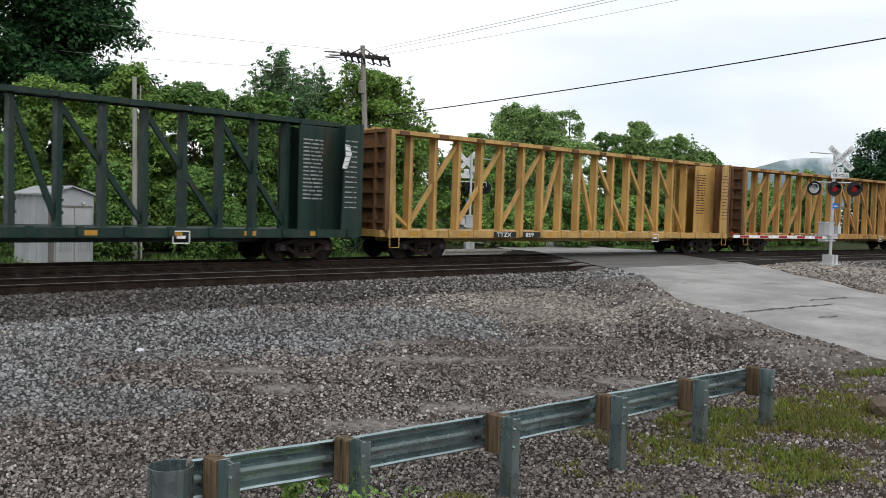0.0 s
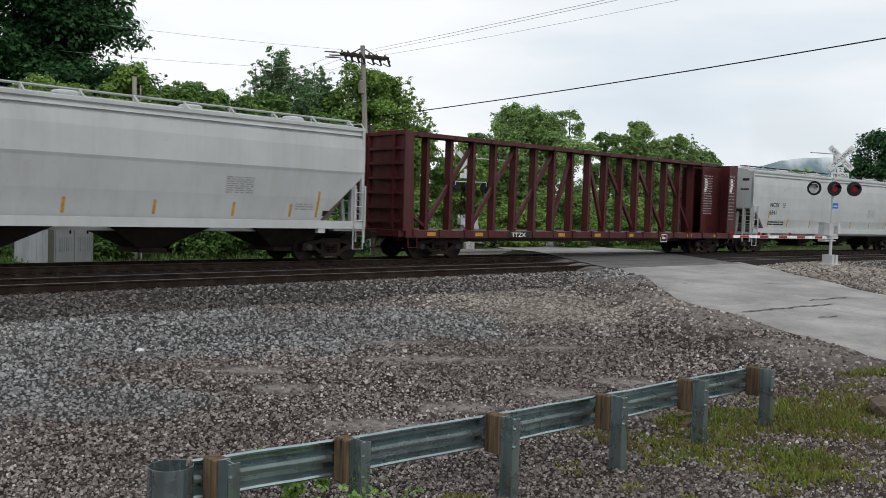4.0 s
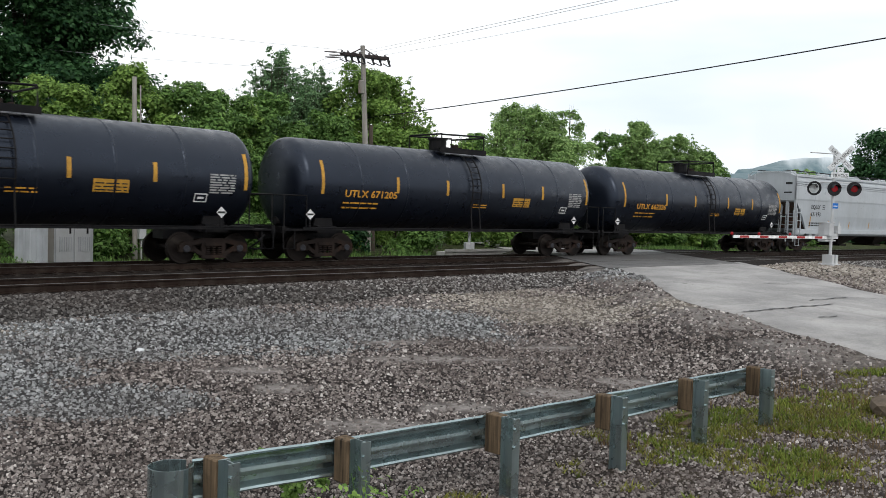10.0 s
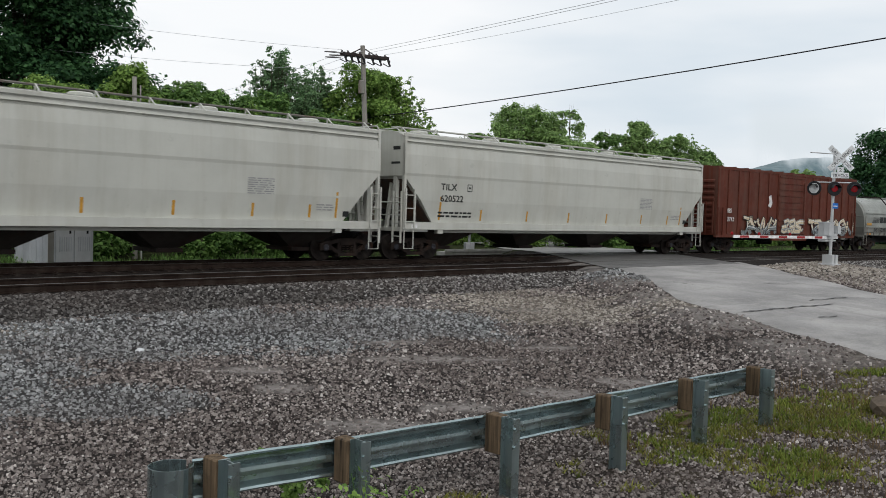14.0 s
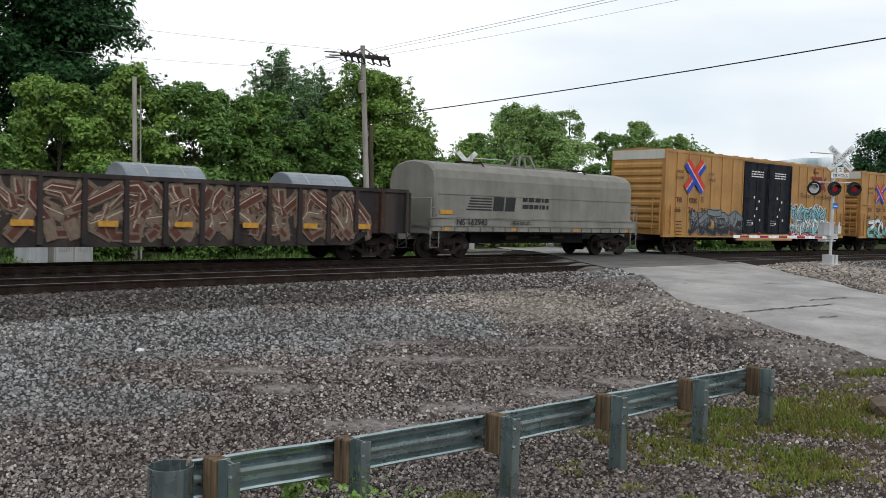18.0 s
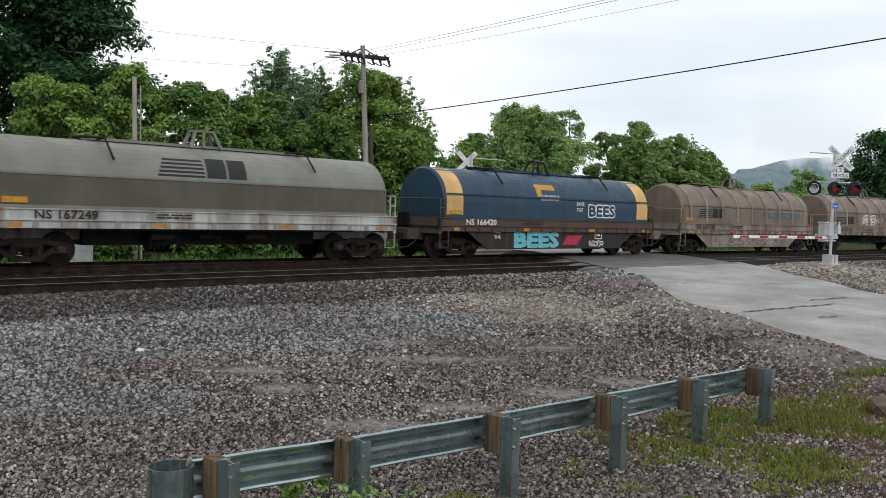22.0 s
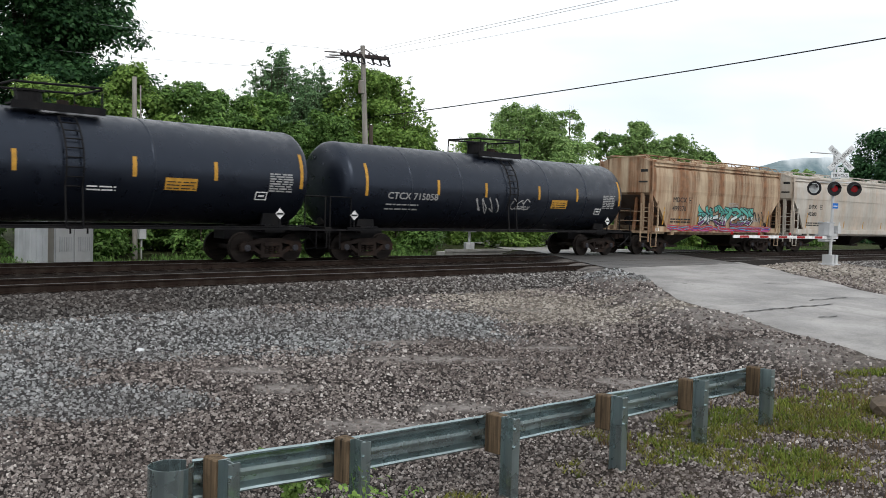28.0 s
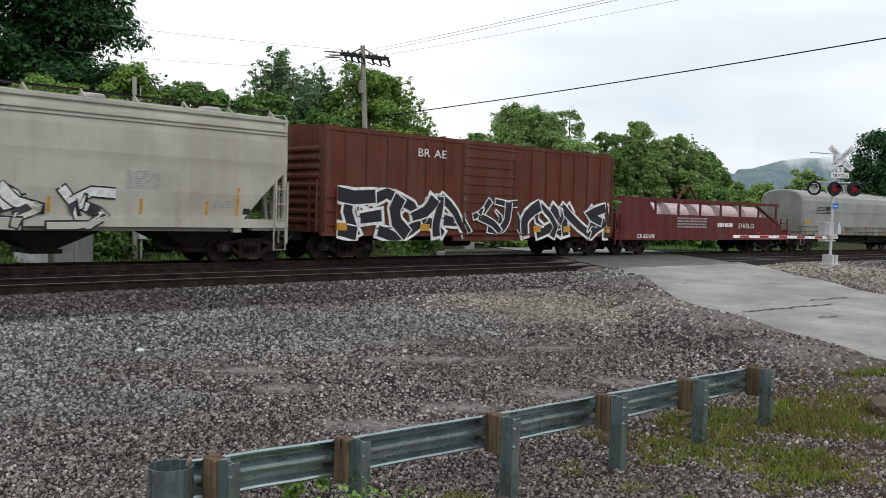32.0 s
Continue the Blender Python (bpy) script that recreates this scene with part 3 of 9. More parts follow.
RAIL = [(-0.070, -0.175), (-0.070, -0.163), (-0.012, -0.145), (-0.012, -0.045), (-0.036, -0.035), (-0.036, -0.005)]
RAIL = RAIL + [(-o, z) for o, z in RAIL[::-1]]
tie_me = bpy.data.meshes.new("tie")
bm = boxes((-0.115, 0.115, -1.32, 1.32, -0.36, -0.165))
bmesh.ops.bevel(bm, geom=bm.edges[:], offset=0.012, segments=1, affect="EDGES")
bm.to_mesh(tie_me)
bm.free()
tie_me.materials.append(M_tie)
plate_me = bpy.data.meshes.new("tie_plate")
bm = boxes(*[(-0.09, 0.09, s * GAUGE / 2 - 0.17, s * GAUGE / 2 + 0.17, -0.168, -0.157) for s in (-1, 1)], *[(-0.03, 0.03, s * GAUGE / 2 + d - 0.02, s * GAUGE / 2 + d + 0.02, -0.16, -0.125) for s in (-1, 1) for d in (-0.095, 0.095)])
bm.to_mesh(plate_me)
bm.free()
plate_me.materials.append(M_rail)
rng = random.Random(5)
for yc, tname, tlabel in ((YN, "near_track", "empty railway track with rusty rails and polished heads"), (YF, "far_track", "railway track carrying the freight train")):
    tr = tagged(new("railway_track"), tlabel, "track", kind="structure")
    for s in (-1, 1):
        rail = part_of("rail", along([(o + s * GAUGE / 2, z) for o, z in RAIL], -300, 400, 2.0, "rail", M_rail, yc), None, tr)
        part_of("rail_head", along([(o + s * GAUGE / 2, z) for o, z in ((-0.034, -0.006), (-0.026, 0.0), (0.026, 0.0), (0.034, -0.006))], -300, 400, 2.0, "rail_head", M_railtop, yc), None, rail, "polished rail head")
    x = 1.0
    while x < 74:
        if not (road_side(x, yc + bend(x)) > -4.2 and road_side(x, yc + bend(x)) < 4.6):
            t = part_of("tie", tie_me, None, tr)
            t.matrix_basis = Matrix.Translation((x, yc + bend(x), rng.uniform(-0.012, 0.004))) @ Matrix.Rotation(math.atan(slope(x)) + rng.uniform(-0.02, 0.02), 4, "Z")
            p = part_of("tie_plate", plate_me, None, t)
        x += 0.52


# ---- the road over the tracks ----
ROAD_BULGE = {-1: [(5.5, 0.3), (9.1, 0.35), (10.6, -0.05), (11.8, -0.3), (13.2, 0.0), (14.6, 0.35), (17.5, 0.5)], 1: [(13.0, 0.0), (17.5, 0.7)]}


def road_edge(y, side, j):
    return line(ROAD_BULGE[side], y) + line(ROAD_MID, y) + side * ROAD_HALF / 0.82 + 0.22 * noise.noise((y * 0.55, side * 7, j)) + 0.10 * noise.noise((y * 2.1, side * 9, j))


ry = steps([(-12, 2, 1.0), (2, 18.0, 0.25)])
rv, rf = [], []
NW = 14
for y in ry:
    a, b = road_edge(y, -1, 0), road_edge(y, 1, 0)
    for k in range(NW + 1):
        x = a + (b - a) * (0.018 if k == 1 else 0.982 if k == NW - 1 else k / NW)
        q = y - bend(x)
        rv.append((x, y, road_z(q, road_side(x, y)) + (-0.10 if k in (0, NW) else 0.008 + 0.012 * noise.noise((x * 0.8, y * 0.8, 5)))))
for j in range(len(ry) - 1):
    for k in range(NW):
        i = j * (NW + 1) + k
        rf.append((i, i + 1, i + NW + 2, i + NW + 1))
road = tagged(new("road", mesh_from("road", rv, rf, M_asphalt)), "worn pale asphalt road climbing to the crossing", "road", kind="structure")
road.data.polygons.foreach_set("use_smooth", [True] * len(road.data.polygons))


def crossing_panel(o0, o1, name, label, dz=0.0):
    """One strip of the level crossing, between two offsets from the near track's middle."""
    xs = steps([(24.0, 40.0, 0.5)])
    verts, faces = [], []
    def xe(o, s):
        y = YN + o + bend(30)
        return line(ROAD_MID, y) + s * (ROAD_HALF - 0.1) / 0.82
    for i in range(13):
        for o in (o0, o1):
            x = xe(o, -1) + (xe(o, 1) - xe(o, -1)) * i / 12
            for z in (-0.006 + dz, -0.2):
                verts.append((x, YN + o + bend(x), z))
    for i in range(12):
        a, b = i * 4, i * 4 + 4
        faces += [(a, b, b + 2, a + 2), (a + 1, a, a + 2, a + 3) if i == 0 else (a, b, b + 1, a + 1), (a, a + 1, b + 1, b), (a + 2, b + 2, b + 3, a + 3)]
    faces += [(48, 49, 51, 50), (0, 2, 3, 1)]
    ob = part_of(name, mesh_from(name, verts, list(dict.fromkeys(faces)), M_newtar), None, crossing, label)
    return ob


crossing = tagged(new("level_crossing"), "asphalt level crossing flush with the rails", "crossing", kind="structure")
g2 = GAUGE / 2
D = YF - YN
for o0, o1 in ((-2.1, -g2 - 0.06), (-g2 + 0.10, g2 - 0.10), (g2 + 0.06, D - g2 - 0.06), (D - g2 + 0.10, D + g2 - 0.10), (D + g2 + 0.06, D + 2.4)):
    crossing_panel(o0, o1, "panel", "")
far_y = steps([(YF + 1.0, 60, 1.0)])
fv, ff = [], []
for y in far_y:
    a, b = line(ROAD_MID, y) - ROAD_HALF / 0.82, line(ROAD_MID, y) + ROAD_HALF / 0.82
    for x in (a, (a + b) / 2, b):
        fv.append((x, y + bend(x), road_z(y, 0) + 0.015))
for j in range(len(far_y) - 1):
    for k in range(2):
        i = j * 3 + k
        ff.append((i, i + 1, i + 4, i + 3))
tagged(new("road", mesh_from("road", fv, ff, M_asphalt)), "asphalt road leaving behind the tracks", "road", kind="structure")

# cracks sealed with tar in the road
rng = random.Random(3)
for way_ in (((19.0, 9.67), (20.6, 9.52), (22.1, 9.35), (23.1, 9.2)), ((23.0, 9.89), (25.0, 9.64), (25.9, 8.94)), ((30.3, 17.0), (30.3, 15.8)), ((20.1, 8.41), (20.9, 8.27)), ((23.2, 14.1), (23.1, 13.2)), ((26.0, 12.6), (27.4, 11.9)), ((20.4, 6.7), (21.6, 6.2))):
    pts = []
    for (ax, ay), (bx, by) in zip(way_, way_[1:]):
        m = max(4, int(math.hypot(bx - ax, by - ay) / 0.16))
        pts += [(ax + (bx - ax) * i / m + rng.uniform(-0.05, 0.05), ay + (by - ay) * i / m + rng.uniform(-0.05, 0.05)) for i in range(m)]
    pts.append(way_[-1])
    vv, fc = [], []
    for i, (x, y) in enumerate(pts):
        w = rng.uniform(0.018, 0.055) * min(1.0, 0.3 + min(i, len(pts) - 1 - i) * 0.35)
        for s in (-1, 1):
            vv.append((x, y + s * w, road_z(y - bend(x), road_side(x, y)) + 0.024))
    for i in range(len(pts) - 1):
        fc.append((2 * i, 2 * i + 2, 2 * i + 3, 2 * i + 1))
    part_of("tar_crack", mesh_from("tar_crack", vv, fc, M_tar), None, road, "dark cracked seam")


# ---- loose stones ----
def stones(name, places, sizes, material, seed, label, flat=0.65):
    """Angular broken stones, half sunk: a jagged foot and a smaller tilted top."""
    r = np.random.RandomState(seed)
    n = len(places)
    shape = np.array([(-1, -0.8, -0.4), (1, -0.8, -0.4), (1, 0.8, -0.4), (-1, 0.8, -0.4), (-0.55, -0.45, 0.8), (0.55, -0.45, 0.8), (0.55, 0.45, 0.8), (-0.55, 0.45, 0.8)], float)
    v = shape[None] * (0.65 + 0.5 * r.rand(n, 8, 3)) + (r.rand(n, 8, 3) - 0.5) * 0.45
    tilt = (r.rand(n, 2) - 0.5) * 1.1
    v[:, 4:, 2] += v[:, 4:, 0] * tilt[:, :1] + v[:, 4:, 1] * tilt[:, 1:]
    v[:, :, 2] *= flat * 0.8
    a = r.rand(n) * 6.283
    c, s = np.cos(a)[:, None], np.sin(a)[:, None]
    x3, y3 = v[:, :, 0] * c - v[:, :, 1] * s, v[:, :, 0] * s + v[:, :, 1] * c
    v = np.stack([x3, y3, v[:, :, 2]], -1) * np.asarray(sizes)[:, None, None] + np.asarray(places)[:, None, :]
    quads = np.array([(0, 1, 5, 4), (1, 2, 6, 5), (2, 3, 7, 6), (3, 0, 4, 7), (4, 5, 6, 7)])
    f = (quads[None] + 8 * np.arange(n)[:, None, None]).reshape(-1, 4)
    me = bpy.data.meshes.new(name)
    me.vertices.add(n * 8)
    me.vertices.foreach_set("co", v.reshape(-1))
    me.loops.add(len(f) * 4)
    me.loops.foreach_set("vertex_index", f.reshape(-1))
    me.polygons.add(len(f))
    me.polygons.foreach_set("loop_start", np.arange(0, len(f) * 4, 4))
    me.materials.append(material)
    me.update(calc_edges=True)
    return tagged(new(name, me), label, "stones", kind="stuff")


r_ = np.random.RandomState(11)
lots = {"brown": ([], []), "grey": ([], []), "buff": ([], [])}
count = 0
while count < 128000:
    ang = YAW + radians(r_.uniform(-29, 29))
    d = 4.6 * (34.0 / 4.6) ** r_.rand()
    x, y = d * math.sin(ang), d * math.cos(ang)
    q = y - bend(x)
    s = road_side(x, y)
    if q > (17.8 if -6 < s < -3 else 17.4) or road_edge(y, -1, 0) + 0.35 * noise.noise((y * 0.9, x * 0.9, 2)) < x < road_edge(y, 1, 0) - 0.1:
        continue
    if fines(x, y) > r_.rand() * 1.15 + 0.06:
        continue
    if x > 7.6 and y < 6.3 and r_.rand() < 0.30 * ease(7.6, 9.0, x):
        continue
    # small near the guardrail, coarser towards the tracks
    size = (0.0046 + 0.00128 * d) * (0.55 + 0.95 * r_.rand() ** 2.0) + (0.014 if r_.rand() < 0.006 else 0)
    kind_ = "grey" if inside(x, y, GREY_GRAVEL) > r_.rand() else "buff" if inside(x, y, BUFF_GRAVEL) > r_.rand() else "brown"
    lots[kind_][0].append((x, y, ground_z(x, y) + size * 0.10))
    lots[kind_][1].append(size)
    count += 1
stones("gravel_stones", *lots["brown"], M_stones, 4, "loose purplish-brown gravel stones on the lot", 1.15)
stones("grey_gravel", *lots["grey"], M_grey_stones, 6, "cleaner blue-grey gravel stones spread on the lot", 1.15)
stones("buff_gravel", *lots["buff"], M_buff_stones, 5, "paler buff gravel stones near the crossing", 0.8)
pl, sz = [], []
while len(pl) < 26000:
    x, y = r_.uniform(-25, 45), r_.uniform(-20, 17)
    if y - bend(x) > 17 or abs(road_side(x, y)) < 4.0 or (y > 4 and 0.35 < math.atan2(x, y) < 1.2):
        continue
    size = 0.02 + 0.03 * r_.rand() ** 2
    pl.append((x, y, ground_z(x, y) + size * 0.12))
    sz.append(size)
stones("scattered_stones", pl, sz, M_stones, 14, "grey gravel stones on the rest of the lot", 0.9)
pl, sz, opl, osz = [], [], [], []
for i in range(30000):
    x = 3 + 72 * r_.rand() ** 1.5
    o = -1.28 - 2.3 * r_.rand()
    s = road_side(x, YN + o + bend(x))
    if -3.65 < s < 4.0:
        continue
    z = line([(-3.6, -0.60), (-3.1, -0.56), (-2.57, -0.42), (-1.72, -0.19), (-1.2, -0.17)], o)
    size = 0.020 + 0.026 * r_.rand()
    oily = r_.rand() > ease(9.0, 21.0, x + 2.5 * (o + 2.4))
    (opl if oily else pl).append((x, YN + o + bend(x), z + size * 0.2))
    (osz if oily else sz).append(size)
stones("oily_stones", opl, osz, M_oily_stones, 9, "dark oil-stained ballast stones beside the near rail", 1.0)
stones("ballast_stones", pl, sz, M_ballast_stones, 8, "grey crushed ballast stones along the track", 0.9)
pl, sz = [], []
while len(pl) < 14000:
    x, y = r_.uniform(25, 62), r_.uniform(7, 17.6)
    s = road_side(x, y)
    q = y - bend(x)
    if s < 4.05 + 0.3 * noise.noise((y * 0.9, x * 0.9, 2)) or q > 17.0 or s > 26:
        continue
    size = 0.03 + 0.045 * r_.rand() ** 1.5
    pl.append((x, y, ground_z(x, y) + size * 0.3))
    sz.append(size)
stones("mound_stones", pl, sz, M_buff_stones, 12, "buff broken stone heaped beside the crossing signal", 0.8)


# ---- freight cars: x runs along the car, -y faces the camera, z from the rail head ----
R_WHEEL = 0.457
wheel_me = bpy.data.meshes.new("wheelset")
bm = bmesh.new()
for s in (-1, 1):
    o = s * GAUGE / 2
    disc_y(bm, 0, 0, [(o + s * 0.066, 0.14), (o + s * 0.070, 0.36), (o + s * 0.066, 0.40), (o + s * 0.066, 0.452), (o + s * 0.05, R_WHEEL - 0.001), (o - s * 0.035, R_WHEEL), (o - s * 0.05, 0.482), (o - s * 0.07, 0.478), (o - s * 0.07, 0.40), (o - s * 0.04, 0.36), (o - s * 0.02, 0.14)][::s], 28)
disc_y(bm, 0, 0, [(-0.98, 0.085), (0.98, 0.085)], 12)
bm.normal_update()
bm.to_mesh(wheel_me)
bm.free()
wheel_me.materials.append(M_wheel)
cap_me = bpy.data.meshes.new("bearing_cap")
bm = bmesh.new()
for s in (-1,):
    disc_y(bm, 0, 0, [(s * 1.02, 0.11), (s * 1.11, 0.11), (s * 1.125, 0.09), (s * 1.125, 0.02)][::s], 14)
    for k in range(3):
        a = k * 2.094
        disc_y(bm, 0.055 * math.cos(a), 0.055 * math.sin(a), [(s * 1.12, 0.017), (s * 1.142, 0.017)][::s], 6)
bm.to_mesh(cap_me)
bm.free()
cap_me.materials.append(M_cap)

# a cast side frame with two window openings and a spring nest
frame_me = bpy.data.meshes.new("side_frame")
bm = bmesh.new()
slab(bm, [(-1.13, 0.50), (-1.13, 0.58), (-0.95, 0.665), (-0.6, 0.70), (-0.36, 0.765), (0.36, 0.765), (0.6, 0.70), (0.95, 0.665), (1.13, 0.58), (1.13, 0.50), (0.66, 0.56), (0.34, 0.63), (-0.34, 0.63), (-0.66, 0.56)], -0.07, 0.07)
for s in (-1, 1):
    slab(bm, [(s * 1.12, 0.36), (s * 1.12, 0.56), (s * 0.68, 0.58), (s * 0.68, 0.36)][::s], -0.06, 0.06)
    beam(bm, (s * 0.74, 0, 0.50), (s * 0.34, 0, 0.26), 0.12, 0.12, (0, 1, 0))
    beam(bm, (s * 0.33, 0, 0.68), (s * 0.33, 0, 0.24), 0.13, 0.11, (0, 1, 0))
box(bm, -0.42, 0.42, -0.09, 0.09, 0.16, 0.27)
bm.to_mesh(frame_me)
bm.free()
frame_me.materials.append(M_truck)
spring_me = bpy.data.meshes.new("spring_nest")
bm = bmesh.new()
for dx in (-0.19, 0.0, 0.19):
    for k in range(4):
        tube(bm, [(dx, -0.02, 0.28 + k * 0.062), (dx, -0.02, 0.312 + k * 0.062)], 0.078, 10)
box(bm, -0.30, 0.30, -0.10, 0.10, 0.53, 0.63)
bm.to_mesh(spring_me)
bm.free()
spring_me.materials.append(M_truck)
bolster_me = bpy.data.meshes.new("truck")
bm = boxes((-0.2, 0.2, -1.0, 1.0, 0.50, 0.72), (-0.75, 0.75, -0.04, 0.04, 0.42, 0.50))
for s in (-1, 1):
    beam(bm, (s * 0.40, -0.75, 0.40), (s * 0.40, 0.75, 0.40), 0.08, 0.12)
bm.to_mesh(bolster_me)
bm.free()
bolster_me.materials.append(M_truck)
WHEELS = []


def truck(car, x):
    t = part_of("truck", bolster_me, None, car, "dark four-wheel truck")
    t.location = (x, 0, 0)
    for s in (-1, 1):
        f = part_of("side_frame", frame_me, None, t)
        f.location = (0, s * 1.03, 0)
        n = part_of("spring_nest", spring_me, None, t)
        n.location = (0, s * 1.03, 0)
    for s in (-1, 1):
        w = part_of("wheelset", wheel_me, None, t)
        w.location = (s * 0.889, 0, R_WHEEL)
        w.data = wheel_me
        for q in (0, 1):
            c = part_of("bearing_cap", cap_me, None, t)
            c.matrix_basis = Matrix.Translation((s * 0.889, 0, R_WHEEL)) @ Matrix.Rotation(math.pi * q, 4, "Z")
        WHEELS.append((w, car))
    return t


def coupler(car, x, s, reach):
    bm = bmesh.new()
    box(bm, min(x, x + s * (reach - 0.15)), max(x, x + s * (reach - 0.15)), -0.09, 0.09, 0.74, 0.96)
    slab(bm, [(x + s * (reach - 0.2), 0.70), (x + s * (reach + 0.08), 0.70), (x + s * (reach + 0.08), 0.99), (x + s * (reach - 0.2), 0.99)][::s], -0.16 if s > 0 else -0.05, 0.05 if s > 0 else 0.16)
    part("coupler", bm, M_truck, car)
    bm = bmesh.new()
    pts = [(x, -0.35, 0.85), (x + s * 0.25, -0.36, 0.62), (x + s * 0.5, -0.25, 0.42), (x + s * (reach), -0.1, 0.36)]
    tube(bm, pts, 0.028, 6)
    part("air_hose", bm, M_lampblack, car)


def ladder(car, x, y, z0, z1, width, axis, mat, rungs=None, name="ladder"):
    """A ladder of two stiles and rungs; axis 'x' lies on the side of a car, 'y' on its end."""
    bm = bmesh.new()
    n = rungs or max(2, round((z1 - z0) / 0.42))
    dx, dy = (width, 0) if axis == "x" else (0, width)
    for a in (0, 1):
        beam(bm, (x + dx * a, y + dy * a, z0), (x + dx * a, y + dy * a, z1), 0.055, 0.055)
    for k in range(n):
        z = z0 + (k + 0.5) * (z1 - z0) / n
        beam(bm, (x, y, z), (x + dx, y + dy, z), 0.03, 0.03)
    return part(name, bm, mat, car)


def stirrup(car, x, y, mat, w=0.42, z0=0.45, z1=1.1):
    bm = bmesh.new()
    tube(bm, [(x, y, z1), (x, y, z0), (x + w, y, z0), (x + w, y, z1)], 0.022, 6)
    part("stirrup_step", bm, mat, car)


text_cache = {}


def text_mesh(body):
    """A flat mesh of a line of text, one unit high, starting at x = 0."""
    if body not in text_cache:
        c = bpy.data.curves.new("lettering", "FONT")
        c.body, c.resolution_u = body, 2
        o = bpy.data.objects.new("lettering", c)
        scene.collection.objects.link(o)
        dg = bpy.context.evaluated_depsgraph_get()
        me = bpy.data.meshes.new_from_object(o.evaluated_get(dg))
        co = np.array([v.co[:] for v in me.vertices]).reshape(-1, 3)
        fa = [tuple(p.vertices) for p in me.polygons]
        bpy.data.objects.remove(o)
        bpy.data.curves.remove(c)
        bpy.data.meshes.remove(me)
        text_cache[body] = (co, fa)
    return text_cache[body]


def decal(car, name, verts2, faces, mat, yf, lift=0.006, label=""):
    """Flat paint: (x, z) points laid on the car's side, whose y is yf(x, z)."""
    me = mesh_from(name, [(x, yf(x, z) - lift, z) for x, z in verts2], faces, mat)
    return part_of(name, me, None, car, label)


def write(car, body, x, z, size, mat, yf, stretch=1.0, lift=0.007, name="lettering", bold=False):
    co, fa = text_mesh(body)
    pts = [(x + v[0] * size * stretch, z + v[1] * size) for v in co]
    ob = decal(car, name, pts, fa, mat, yf, lift)
    if bold:
        decal(car, name, [(a + size * 0.045, b) for a, b in pts], fa, mat, yf, lift + 0.001)
        decal(car, name, [(a, b + size * 0.035) for a, b in pts], fa, mat, yf, lift + 0.002)
    return ob


def bars(car, x, z, w, rows, mat, yf, h=0.05, gap=0.09, seed=1, name="small_print", broken=True, lift=0.007):
    """Lines of print too small to read, as broken bars."""
    r = random.Random(seed)
    v, f = [], []
    for k in range(rows):
        zz = z - k * gap
        a = x
        while a < x + w - 0.03:
            b = min(a + (r.uniform(0.12, 0.4) if broken else w), x + w)
            i = len(v)
            v += [(a, zz), (b, zz), (b, zz + h), (a, zz + h)]
            f.append((i, i + 1, i + 2, i + 3))
            a = b + r.uniform(0.03, 0.07)
    return decal(car, name, v, f, mat, yf, lift)


def patch(car, x0, x1, z0, z1, mat, yf, name="patch", nx=4, nz=6, lift=0.004, label="", skew=0.0):
    v = [(x0 + (x1 - x0) * i / nx + skew * j / nz, z0 + (z1 - z0) * j / nz) for j in range(nz + 1) for i in range(nx + 1)]
    f = [(j * (nx + 1) + i, j * (nx + 1) + i + 1, (j + 1) * (nx + 1) + i + 1, (j + 1) * (nx + 1) + i) for j in range(nz) for i in range(nx)]
    return decal(car, name, v, f, mat, yf, lift, label)


def frame_mark(car, x, z, w, h, mat, yf, t=0.035):
    v, f = [], []
    for a, b, c, d in ((x, x + w, z, z + t), (x, x + w, z + h - t, z + h), (x, x + t, z, z + h), (x + w - t, x + w, z, z + h), (x + 0.25 * w, x + 0.75 * w, z + 0.38 * h, z + 0.62 * h)):
        i = len(v)
        v += [(a, c), (b, c), (b, d), (a, d)]
        f.append((i, i + 1, i + 2, i + 3))
    decal(car, "stencil", v, f, mat, yf)


def ribbon(pts, w0, w1=None):
    """A brush stroke along 2D points, as vertices and faces."""
    v, f = [], []
    n = len(pts)
    for i, (x, z) in enumerate(pts):
        ax, az = pts[max(i - 1, 0)]
        bx, bz = pts[min(i + 1, n - 1)]
        dx, dz = bx - ax, bz - az
        l = math.hypot(dx, dz) or 1
        w = (w0 + ((w1 if w1 is not None else w0) - w0) * i / max(1, n - 1)) / 2
        v += [(x - dz / l * w, z + dx / l * w), (x + dz / l * w, z - dx / l * w)]
        if i:
            f.append((2 * i - 2, 2 * i - 1, 2 * i + 1, 2 * i))
    return v, f


